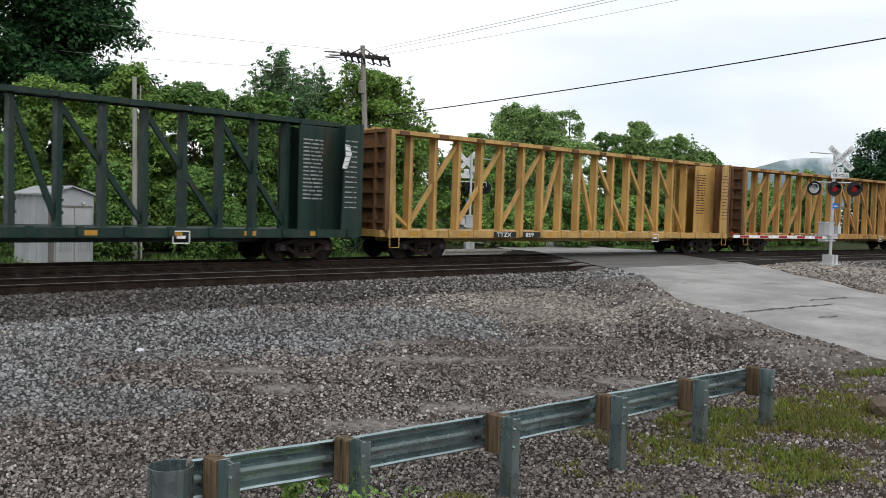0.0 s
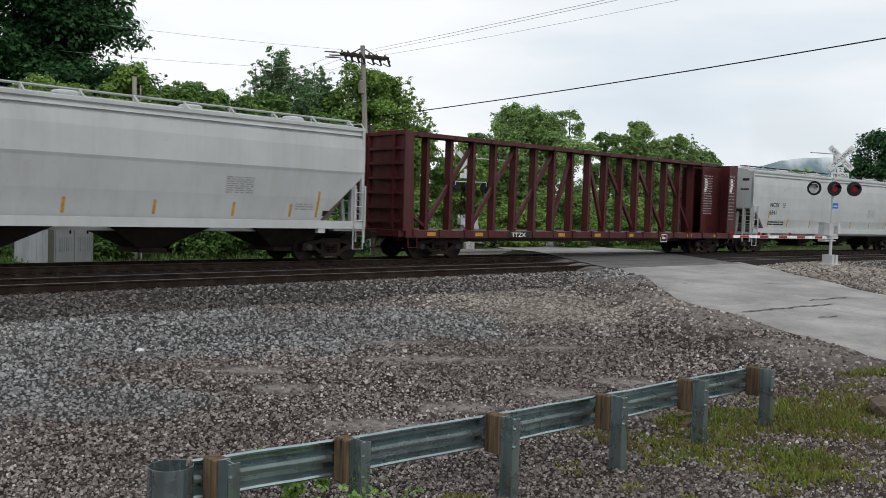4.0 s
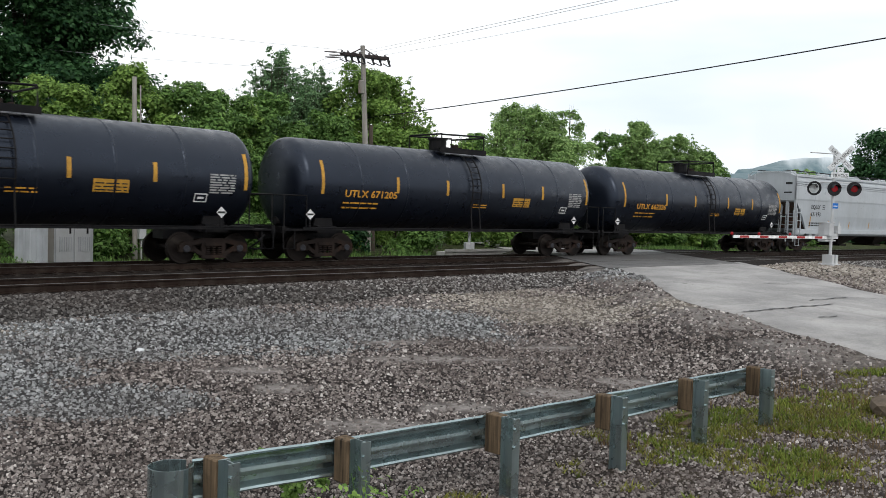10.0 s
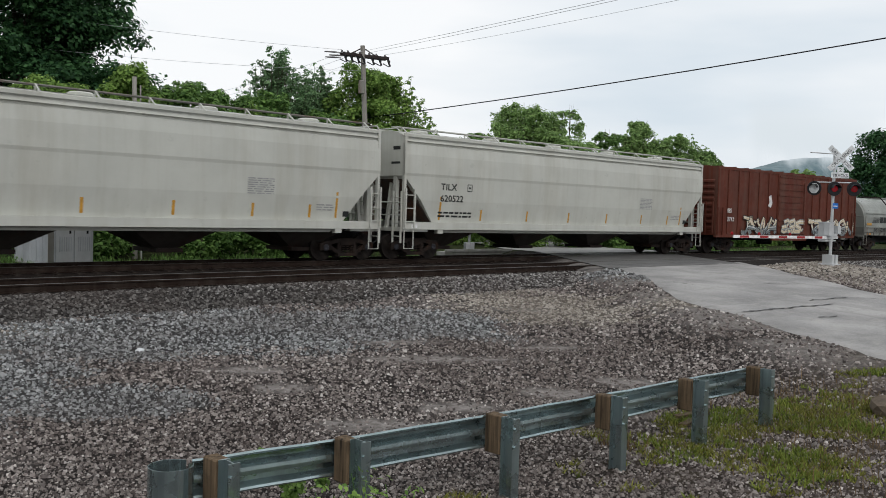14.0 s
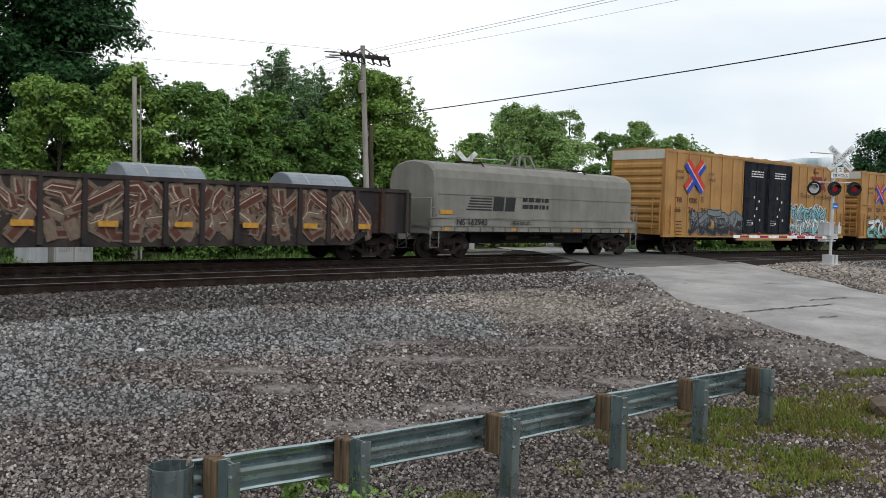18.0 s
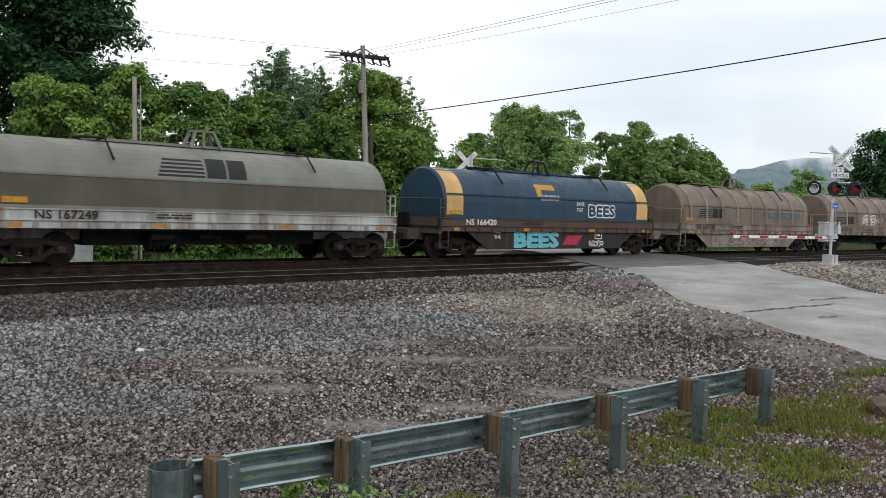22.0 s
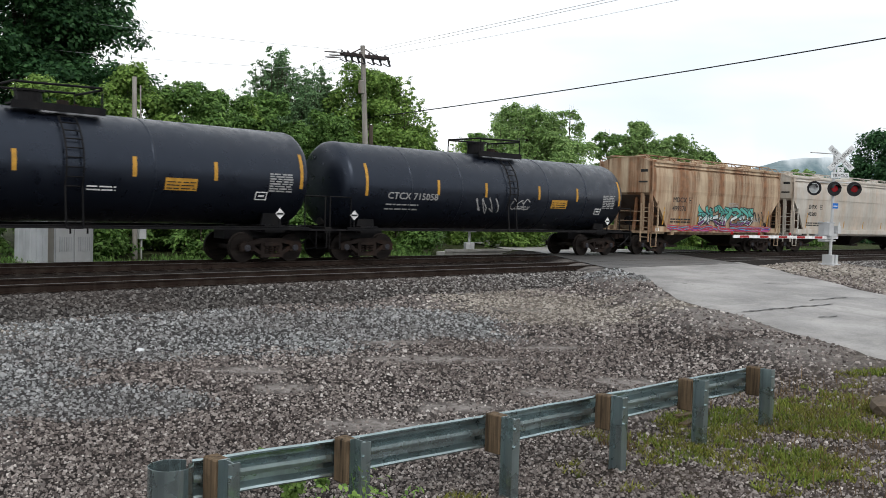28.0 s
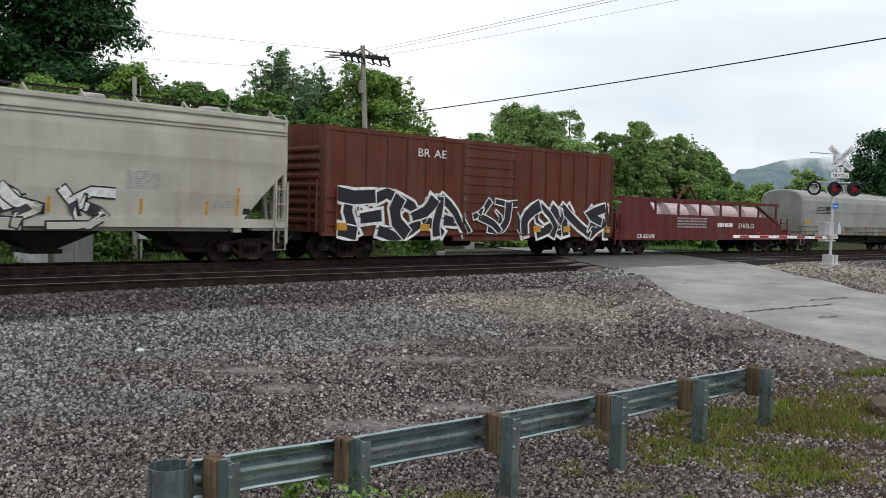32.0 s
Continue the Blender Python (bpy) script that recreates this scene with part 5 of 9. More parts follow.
def tank_car(s0, s1, label, marks, ink, seed, top=4.10, wide=1.52, belts=4, dome_x=0.5, second_ink=None, hazard=True, rails=True):
    L = s1 - s0 + 0.5
    s0 = s0 - 0.25
    car = car_empty("tank_car", label, s0, L)
    R = wide
    zc = top - R
    yf = lambda x, z: -math.sqrt(max(R * R - (z - zc) ** 2, 0.01))
    bm = bmesh.new()
    h = 0.46
    head = [(h - h * math.cos(a), R * math.sin(a) ** 0.62 if a > 0 else 0.05) for a in (0.02, 0.25, 0.5, 0.8, 1.1, 1.35, 1.5708)]
    rings = [(x, max(r, 0.05)) for x, r in head]
    nb = belts + 1
    for k in range(1, nb):
        x = h + (L - 2 * h) * k / nb
        part("shell_belt", lathe(bmesh.new(), [(x - 0.04, R + 0.002), (x - 0.02, R + 0.013), (x + 0.02, R + 0.013), (x + 0.04, R + 0.002)], 40, zc), M_tank, car)
    rings += [(L - x, max(r, 0.05)) for x, r in head[::-1]]
    lathe(bm, rings, 40, zc)
    part("tank_shell", bm, M_tank, car, smooth=True)
    # walk, saddles, bolsters
    part("walkway", boxes((0.2, L - 0.2, -1.50, -1.36, 1.04, 1.10), (0.2, L - 0.2, 1.36, 1.50, 1.04, 1.10)), M_black, car)
    bm = bmesh.new()
    for y in (-1.45, 1.45):
        tube(bm, [(0.2, y, 1.12), (L - 0.2, y, 1.12)], 0.022, 6)
    part("side_rail", bm, M_black, car)
    for s, x in ((1, 0.0), (-1, L)):
        bm = boxes((min(x - s * 0.58, x + s * 2.6), max(x - s * 0.58, x + s * 2.6), -0.32, 0.32, 0.72, 1.12), (min(x - s * 0.58, x - s * 0.45), max(x - s * 0.58, x - s * 0.45), -1.45, 1.45, 0.95, 1.15), (min(x - s * 0.58, x + s * 0.9), max(x - s * 0.58, x + s * 0.9), -1.48, 1.48, 1.02, 1.07))
        part("stub_sill", bm, M_black, car)
        bm = bmesh.new()
        for y in (-0.95, 0.95):
            slab(bm, [(x + s * 0.9, 0.95), (x + s * 1.75, 0.95), (x + s * 1.6, 1.75), (x + s * 1.05, 1.75)][::s], y - 0.04, y + 0.04)
        box(bm, min(x + s * 0.95, x + s * 1.7), max(x + s * 0.95, x + s * 1.7), -1.2, 1.2, 0.95, 1.18)
        part("saddle", bm, M_black, car)
        bm = bmesh.new()
        tube(bm, [(x - s * 0.48, -1.40, 1.1), (x - s * 0.48, -1.40, 2.15), (x - s * 0.48, 1.40, 2.15), (x - s * 0.48, 1.40, 1.1)], 0.025, 6)
        tube(bm, [(x - s * 0.48, -1.40, 2.15), (x + s * 0.35, -1.42, 2.15), (x + s * 0.35, -1.42, 1.1)], 0.025, 6)
        part("hand_rail", bm, M_black, car)
        stirrup(car, x + (-0.52 if s > 0 else 0.10), -1.45, M_black, z1=1.05)
        coupler(car, x - s * 0.52, -s, 0.16)
        part("air_reservoir", lathe(bmesh.new(), [(x + s * 0.5 - 0.45, 0.14), (x + s * 0.5 + 0.45, 0.14)], 12, 1.3), M_black, car)
    # manway with platform and guard rail
    xd = L * dome_x
    bm = bmesh.new()
    tube(bm, [(xd - 0.35, 0, top - 0.1), (xd - 0.35, 0, top + 0.42)], 0.34, 16)
    tube(bm, [(xd - 0.35, 0, top + 0.42), (xd - 0.35, 0, top + 0.47)], 0.39, 16)
    part("manway", bm, M_black, car)
    bm = bmesh.new()
    tube(bm, [(xd + 0.55, 0, top - 0.05), (xd + 0.55, 0, top + 0.28)], 0.16, 10)
    tube(bm, [(xd + 0.95, 0.1, top - 0.05), (xd + 0.95, 0.1, top + 0.22)], 0.09, 8)
    part("valves", bm, M_truck, car)
    part("platform", boxes((xd - 1.1, xd + 1.35, -0.95, -0.50, top - 0.02, top + 0.03), (xd - 1.1, xd + 1.35, 0.50, 0.95, top - 0.02, top + 0.03), (xd - 1.1, xd + 1.35, -0.97, -0.92, top - 0.12, top + 0.08)), M_black, car)
    if rails:
        bm = bmesh.new()
        for y in (-0.92, 0.92):
            tube(bm, [(xd - 1.0, y, top), (xd - 1.0, y, top + 0.55), (xd + 1.25, y, top + 0.62), (xd + 1.25, y, top)], 0.034, 6)
        for x in (xd - 1.0, xd + 1.25):
            tube(bm, [(x, -0.92, top + 0.57), (x, 0.92, top + 0.57)], 0.034, 6)
        part("guard_rail", bm, M_black, car)
    # curved side ladder
    bm = bmesh.new()
    def rim(a, r):
        return (-r * math.sin(a), zc + r * math.cos(a))
    arc = [rim(radians(a), R + 0.10) for a in range(38, 112, 9)] + [(-R - 0.1, 1.05)]
    for x in (xd + 0.05, xd + 0.50):
        tube(bm, [(x, y, z) for y, z in arc], 0.026, 6)
    for k in range(len(arc)):
        y, z = arc[k]
        tube(bm, [(xd + 0.05, y, z), (xd + 0.50, y, z)], 0.018, 6)
    part("side_ladder", bm, M_black, car)
    # paint
    for k, f in enumerate((0.06, 0.268, 0.425, 0.62, 0.775, 0.965)):
        end = k in (0, 5)
        hh = 1.1 if end else 0.55
        z0 = zc - 0.35 if end else zc - 0.22
        patch(car, L * f - 0.06, L * f + 0.06, z0, z0 + hh, M_stripe, yf, "reflector", 1, 6)
    x, z = 0.118 * L, zc - 0.42
    write(car, marks, x, z, 0.33, ink, yf, 1.2, bold=True)
    bars(car, x, z - 0.22, 1.5, 2, second_ink or ink, yf, 0.05, 0.16, seed)
    patch(car, L - 5.2, L - 4.2, zc - 0.55, zc - 0.2, M_stripe, yf, "placard_panel", 1, 3)
    bars(car, L - 5.15, zc - 0.33, 0.9, 3, M_ink, yf, 0.03, 0.09, seed + 1, lift=0.009)
    bars(car, L - 1.75, zc + 0.05, 0.85, 8, M_inkgrey, yf, 0.045, 0.075, seed + 2)
    frame_mark(car, L - 2.2, zc - 0.75, 0.42, 0.26, M_inkwhite, yf)
    bars(car, L - 7.4, zc - 0.55, 0.8, 2, second_ink or ink, yf, 0.04, 0.09, seed + 4)
    if hazard:
        for xx in (0.45, L - 1.35):
            y0, zz = -1.50, 1.55
            me = mesh_from("placard", [(xx - 0.17, y0, zz), (xx, y0, zz - 0.17), (xx + 0.17, y0, zz), (xx, y0, zz + 0.17), (xx - 0.17, y0 + 0.01, zz), (xx, y0 + 0.01, zz - 0.17), (xx + 0.17, y0 + 0.01, zz), (xx, y0 + 0.01, zz + 0.17)],
                           [(0, 1, 2, 3), (7, 6, 5, 4), (0, 4, 5, 1), (1, 5, 6, 2), (2, 6, 7, 3), (3, 7, 4, 0)], M_inkwhite)
            pl = part_of("placard", me, None, car, "white diamond placard")
            part_of("small_print", mesh_from("small_print", [(xx - 0.13, y0 - 0.004, zz - 0.03), (xx + 0.13, y0 - 0.004, zz - 0.03), (xx + 0.13, y0 - 0.004, zz + 0.03), (xx - 0.13, y0 - 0.004, zz + 0.03)], [(0, 1, 2, 3)], M_ink), None, pl)
            part("placard_bracket", boxes((xx - 0.03, xx + 0.03, y0 + 0.01, y0 + 0.03, 1.08, 1.6)), M_black, car)
    me = mesh_from("small_print", [(0.30, y, z) for y, z in ((-0.95, zc + 0.55), (-0.35, zc + 0.55), (-0.35, zc + 0.65), (-0.95, zc + 0.65))], [(0, 1, 2, 3)], ink)
    part_of("small_print", me, None, car)
    truck(car, 1.35)
    truck(car, L - 1.35)
    return car, yf, L


def boxcar(s0, s1, label, mat, top, door_mat, door, ink, seed, horizontal=False, roof_mat=None, width=1.58, inset=1.4, bottom=0.86, double=True):
    L = s1 - s0
    car = car_empty("boxcar", label, s0, L)
    yf = lambda x, z: -width
    d0, d1 = door
    part("side_wall", boxes((0.02, L - 0.02, -width, width, bottom + 0.18, top - 0.10)), mat, car)
    # side posts: each panel is framed by ribs
    ribs = [x for x in steps([(0.0, d0, (d0 / round(d0 / 0.95)))])] + [x for x in steps([(d1, L, ((L - d1) / round((L - d1) / 0.95)))])]
    rib_me = bpy.data.meshes.new("rib")
    bm = boxes((-0.055, 0.055, -0.05, 0.004, bottom + 0.18, top - 0.14))
    bmesh.ops.bevel(bm, geom=[e for e in bm.edges if abs(e.verts[0].co.z - e.verts[1].co.z) > 1], offset=0.018, segments=1, affect="EDGES")
    bm.to_mesh(rib_me)
    bm.free()
    rib_me.materials.append(mat)
    for x in ribs:
        for s in (-1, 1):
            o = part_of("rib", rib_me, None, car)
            o.matrix_basis = Matrix.Translation((min(max(x, 0.06), L - 0.06), s * width, 0)) @ Matrix.Rotation(0 if s < 0 else math.pi, 4, "Z")
    if horizontal:
        for z in (top - 1.05, top - 2.15, bottom + 1.1):
            bm = boxes((0.05, d0 - 0.05, -width - 0.045, -width + 0.004, z, z + 0.08), (d1 + 0.05, L - 0.05, -width - 0.045, -width + 0.004, z, z + 0.08))
            part("stiffener", bm, mat, car)
    part("side_sill", boxes((0.0, L, -width - 0.02, -width + 0.12, bottom, bottom + 0.20), (0.0, L, width - 0.12, width + 0.02, bottom, bottom + 0.20), (d0 - 0.4, d1 + 0.4, -width - 0.02, -width + 0.10, bottom - 0.16, bottom + 0.02)), mat, car)
    part("top_rail", boxes((0.0, L, -width - 0.03, -width + 0.1, top - 0.16, top - 0.04), (0.0, L, width - 0.1, width + 0.03, top - 0.16, top - 0.04)), mat, car)
    bm = bmesh.new()
    prism(bm, [(-width - 0.01, top - 0.06), (width + 0.01, top - 0.06), (width + 0.01, top - 0.02), (0, top + 0.09), (-width - 0.01, top - 0.02)], 0, L)
    for k in range(13):
        x = 0.5 + (L - 1.0) * k / 12
        box(bm, x - 0.05, x + 0.05, -width + 0.02, width - 0.02, top - 0.02, top + 0.03)
    part("roof", bm, mat, car)
    for s, x in ((1, 0.0), (-1, L)):
        bm = bmesh.new()
        n = 9
        for k in range(n):
            z0 = bottom + 0.30 + (top - bottom - 0.95) * k / n
            h = (top - bottom - 0.95) / n
            slab(bm, [(x, z0 + 0.04), (x - s * 0.06, z0 + 0.12), (x - s * 0.06, z0 + h - 0.10), (x, z0 + h - 0.02)][::s], -width + 0.16, width - 0.16)
        part("end_corrugation", bm, mat, car)
        part("end_wall", boxes((min(x, x + s * 0.05), max(x, x + s * 0.05), -width, width, bottom + 0.1, top - 0.06)), mat, car)
        if roof_mat:
            part("end_panel", boxes((min(x, x - s * 0.03), max(x, x - s * 0.03), -width + 0.03, width - 0.03, top - 0.50, top - 0.05)), roof_mat, car)
        ladder(car, x - s * 0.14, -1.45, 1.0, 2.7, 0.42, "y", mat)
        ladder(car, x + (0.06 if s > 0 else -0.50), -width - 0.07, 1.0, 2.4, 0.44, "x", mat)
        stirrup(car, x + (0.08 if s > 0 else -0.50), -width, M_black, z1=bottom, z0=0.45)
        part("center_sill", boxes((min(x - s * 0.35, x + s * 3), max(x - s * 0.35, x + s * 3), -0.32, 0.32, 0.66, bottom + 0.12)), M_black, car)
        coupler(car, x - s * 0.3, -s, 0.62)
    bm = boxes((3, L - 3, -0.3, 0.3, 0.66, bottom + 0.1))
    for k in range(6):
        x = 3 + (L - 6) * k / 5
        box(bm, x - 0.06, x + 0.06, -width + 0.1, width - 0.1, bottom - 0.12, bottom + 0.1)
    lathe(bm, [(L * 0.45, 0.18), (L * 0.45 + 1.2, 0.18)], 10, 0.60)
    part("underframe", bm, M_black, car)
    # doors
    spans = [(d0, (d0 + d1) / 2), ((d0 + d1) / 2, d1)] if double else [(d0, d1)]
    for a, b in spans:
        dr = part("door", boxes((a + 0.02, b - 0.02, -width - 0.07, -width + 0.01, bottom + 0.22, top - 0.22)), door_mat, car)
        bm = bmesh.new()
        n = 4 if double else 9
        for k in range(n + 1):
            z = bottom + 0.24 + (top - bottom - 0.55) * k / n
            box(bm, a + 0.04, b - 0.04, -width - 0.10, -width - 0.07, z, z + (0.06 if double else 0.10))
        if double:
            for x in (a + 0.04, (a + b) / 2, b - 0.10):
                box(bm, x, x + 0.05, -width - 0.095, -width - 0.07, bottom + 0.24, top - 0.24)
        part("door_rib", bm, door_mat, dr)
        bm = bmesh.new()
        tube(bm, [(b - 0.25, -width - 0.12, bottom + 0.4), (b - 0.25, -width - 0.12, top - 0.5)], 0.022, 6)
        part("lock_bar", bm, door_mat, dr)
    part("door_track", boxes((d0 - 0.8, d1 + 0.8, -width - 0.09, -width, bottom + 0.06, bottom + 0.12)), mat, car)
    truck(car, inset)
    truck(car, L - inset)
    return car, yf, L


def half_round(R, zbase, flat, n=22):
    """The outline of a hood: straight sides then a round top; flat lowers the crown."""
    pts = [(-R, zbase)]
    for k in range(n + 1):
        a = math.pi * k / n
        pts.append((-R * math.cos(a), flat + R * math.sin(a) * 0.98))
    return pts + [(R, zbase)]


def coil_car(s0, s1, label, hood, deck, seed, top=3.50, hoods=((0, 1),), belly=False, end_hood=None, lift_mat=None, deck_print="", logo=None, over=1.0, round_end=True, ribs=None, band=None, boxy=False, split=None):
    """A coil car: a deck with a trough and a steel hood over the coils; s0 and s1 are the hood's ends."""
    L = s1 - s0 + 0.25
    s0 -= 0.2
    car = car_empty("coil_car", label, s0, L)
    R = 1.36
    flat = top - R if not boxy else top - 0.42
    def outline(sc=1.0):
        if boxy:
            return [(-R * sc, 1.56), (-R * sc, 3.02), (-R * 0.93 * sc, 3.32), (-R * 0.70 * sc, 3.55), (-R * 0.35 * sc, 3.66), (0, 3.70), (R * 0.35 * sc, 3.66), (R * 0.70 * sc, 3.55), (R * 0.93 * sc, 3.32), (R * sc, 3.02), (R * sc, 1.56)]
        return [(y * sc, z) for y, z in half_round(R, 1.56, flat)]
    def yf(x, z):
        if boxy:
            return -line([(1.5, R), (3.02, R), (3.32, R * 0.93), (3.55, R * 0.70), (3.66, R * 0.35)], z)
        return -R if z < flat else -math.sqrt(max(R * R - ((z - flat) / 0.98) ** 2, 0.02))
    yd = lambda x, z: -1.46
    pieces = [(0, L)] if split is None else [(0, split - 0.03), (split + 0.03, L)]
    for hi, (a, b) in enumerate(pieces):
        m = hood if hi == 0 or end_hood is None else end_hood
        bm = bmesh.new()
        o = outline()
        rings = []
        e = 0.10
        for x, sc, dz in ((a, 0.94, -0.06), (a + e, 1.0, 0), (b - e, 1.0, 0), (b, 0.94, -0.06)):
            rings.append([bm.verts.new((x, y * sc, z + (dz if z > 1.7 else 0))) for y, z in o])
        n = len(o)
        for p, q in zip(rings, rings[1:]):
            for k in range(n):
                bm.faces.new((p[k], p[(k + 1) % n], q[(k + 1) % n], q[k]))
        bm.faces.new(rings[0][::-1])
        bm.faces.new(rings[-1])
        h = part("hood", bm, m, car)
        # a seam along the side and straps over the top
        part("seam", boxes((a + 0.1, b - 0.1, -R - 0.025, -R + 0.01, 2.42, 2.47), (a + 0.1, b - 0.1, R - 0.01, R + 0.025, 2.42, 2.47), (a + 0.05, b - 0.05, -R - 0.04, -R + 0.01, 1.56, 1.64)), m, h)
        nr = ribs or 0
        for k in range(nr):
            x = a + 0.6 + (b - a - 1.2) * k / max(1, nr - 1)
            bm = bmesh.new()
            oo = half_round(R + 0.03, 1.6, flat) if not boxy else outline(1.02)
            for p, q in zip(oo, oo[1:]):
                beam(bm, (x, p[0], p[1]), (x, q[0], q[1]), 0.10, 0.05, (1, 0, 0))
            part("hood_rib", bm, band or m, h, "pale band over the hood" if band else "")
        # lifting frame: a hoop in the middle, brackets near the ends
        lm = lift_mat or m
        xm = (a + b) / 2
        bm = bmesh.new()
        for y in (-0.30, 0.30):
            for d in (-1, 1):
                beam(bm, (xm + d * 0.52, y, top - 0.04), (xm + d * 0.30, y * 0.5, top + 0.50), 0.09, 0.06, (0, 1, 0))
        box(bm, xm - 0.34, xm + 0.34, -0.17, 0.17, top + 0.47, top + 0.54)
        beam(bm, (xm - 0.10, -0.32, top - 0.02), (xm - 0.02, -0.12, top + 0.48), 0.07, 0.06, (0, 1, 0))
        part("lifting_frame", bm, lm, h)
        part("ridge_plank", boxes((a + (b - a) * 0.22, a + (b - a) * 0.78, -0.24, 0.24, top - 0.02, top + 0.06)), m, h)
        for f in ((0.24, 0.76) if (b - a) > 7 else (0.22, 0.78)):
            x = a + (b - a) * f
            bm = bmesh.new()
            for y in (-1, 1):
                tube(bm, [(x - 0.45, y * 0.25, top + 0.05), (x, y * 0.75, top + 0.02), (x + 0.04, y * (R * 0.93), top - 0.58)], 0.034, 6)
            tube(bm, [(x - 0.45, -0.25, top + 0.06), (x - 0.45, 0.25, top + 0.06)], 0.04, 6)
            tube(bm, [(x, -0.75, top + 0.03), (x, 0.75, top + 0.03)], 0.04, 6)
            part("stacking_bracket", bm, M_truck, h)
    # deck
    for y in (-1.46, 1.32):
        part("side_sill", boxes((-0.32, L + 0.32, y, y + 0.14, 1.04, 1.55)), deck, car)
    part("sill_flange", boxes((-0.32, L + 0.32, -1.50, -1.46, 1.24, 1.275)), deck, car)
    part("sill_flange", boxes((-0.32, L + 0.32, -1.49, -1.46, 1.52, 1.555)), deck, car)
    bm = boxes((-0.32, L + 0.32, -1.32, 1.32, 1.12, 1.24), (0.0, L, -1.30, 1.30, 1.24, 1.56), (-0.9, L + 0.9, -0.33, 0.33, 0.70, 1.12))
    part("deck_floor", bm, deck, car)
    pocket = None
    for k in range(18):
        x = 0.3 + (L - 0.6) * k / 17
        if pocket is None:
            pocket = part("stake_pocket", boxes((-0.07, 0.07, -1.51, -1.40, 1.04, 1.20)), deck, car)
            pocket.location.x = x
        else:
            part_of("stake_pocket", pocket.data, None, car).location.x = x
    if belly:
        bm = bmesh.new()
        for y in (-1.38, 1.32):
            slab(bm, [(0.9, 1.2), (2.3, 0.34), (L - 2.3, 0.34), (L - 0.9, 1.2)], y, y + 0.06)
        part("fishbelly_sill", bm, belly if belly is not True else deck, car)
    else:
        for y in (-1.38, 1.28):
            part("lower_sill", boxes((1.5, L - 1.5, y, y + 0.10, 0.98, 1.2)), M_black, car)
        part("centre_sill", boxes((2.6, L - 2.6, -0.6, 0.6, 0.55, 1.1)), M_black, car)
        # brake gear hung under the deck
        for k, xx in enumerate((0.36, 0.48, 0.60)):
            bm = bmesh.new()
            tube(bm, [(L * xx - 0.35, -1.05, 0.80), (L * xx + 0.35, -1.05, 0.80)], (0.13, 0.05, 0.10)[k], 10)
            box(bm, L * xx - 0.05, L * xx + 0.05, -1.10, -1.0, 0.80, 1.0)
            part("brake_gear", bm, M_truck, car)
    for s, x in ((1, -0.32), (-1, L + 0.32)):
        part("end_sill", boxes((min(x, x + s * 0.12), max(x, x + s * 0.12), -1.46, 1.46, 0.95, 1.52)), deck, car)
        bm = bmesh.new()
        tube(bm, [(x + s * 0.05, -1.44, 1.5), (x + s * 0.05, -1.44, 2.25), (x + s * 0.28, -1.44, 2.25), (x + s * 0.28, -1.44, 1.5)], 0.024, 6)
        tube(bm, [(x + s * 0.05, -1.44, 1.9), (x + s * 0.28, -1.44, 1.9)], 0.02, 6)
        tube(bm, [(x + s * 0.05, 1.44, 1.5), (x + s * 0.05, 1.44, 2.25), (x + s * 0.05, -1.44, 2.25)], 0.024, 6)
        part("hand_rail", bm, deck, car)
        stirrup(car, x + (0.05 if s > 0 else -0.47), -1.44, deck, z1=1.18)
        coupler(car, x, -s, 0.98)
        bm = boxes((min(x - s * 0.30, x - s * 0.05), max(x - s * 0.30, x - s * 0.05), 0.2, 0.6, 1.2, 1.7))
        part("brake_box", bm, M_black, car)
    for k in range(4):
        xx = 0.2 + k * (L - 0.8) / 3
        patch(car, xx, xx + 0.5, 1.07, 1.19, M_stripebrown, yd, "reflector", 1, 1, 0.006)
    if deck_print:
        write(car, deck_print, 0.95, 1.29, 0.32, M_ink if deck not in (M_deckred, M_deckmud) else M_inkwhite, yd, 1.15, 0.066, bold=True)
    bars(car, L * 0.33, 1.42, 1.1, 2, M_ink if deck not in (M_deckred, M_black) else M_inkwhite, yd, 0.04, 0.08, seed, lift=0.066)
    patch(car, -0.03 + 0.25, 0.85, 1.68, 1.84, M_stripe, yf, "reflector", 1, 1, 0.045)
    truck(car, 0.95)
    truck(car, L - 0.95)
    return car, yf, L


def rail_emblem(car, x, z, w, mat, yf):
    """An emblem of slanting bars and a block, drawn as plain shapes."""
    h = w * 0.20
    for k in range(5):
        zz = z + h * k / 5
        v = [(x + 0.10 * k * h, zz), (x + w * 0.52, zz), (x + w * 0.50, zz + h * 0.10), (x + 0.10 * k * h, zz + h * 0.10)]
        decal(car, "emblem", v, [(0, 1, 2, 3)], mat, yf, 0.008)
    slant = h * 0.12
    for a, b in ((0.53, 0.75), (0.78, 0.99)):
        v = [(x + w * (a, b)[i] + slant * k / 5, z + h * k / 5) for k in range(6) for i in (0, 1)]
        decal(car, "emblem", v, [(2 * k, 2 * k + 1, 2 * k + 3, 2 * k + 2) for k in range(5)], mat, yf, 0.012)


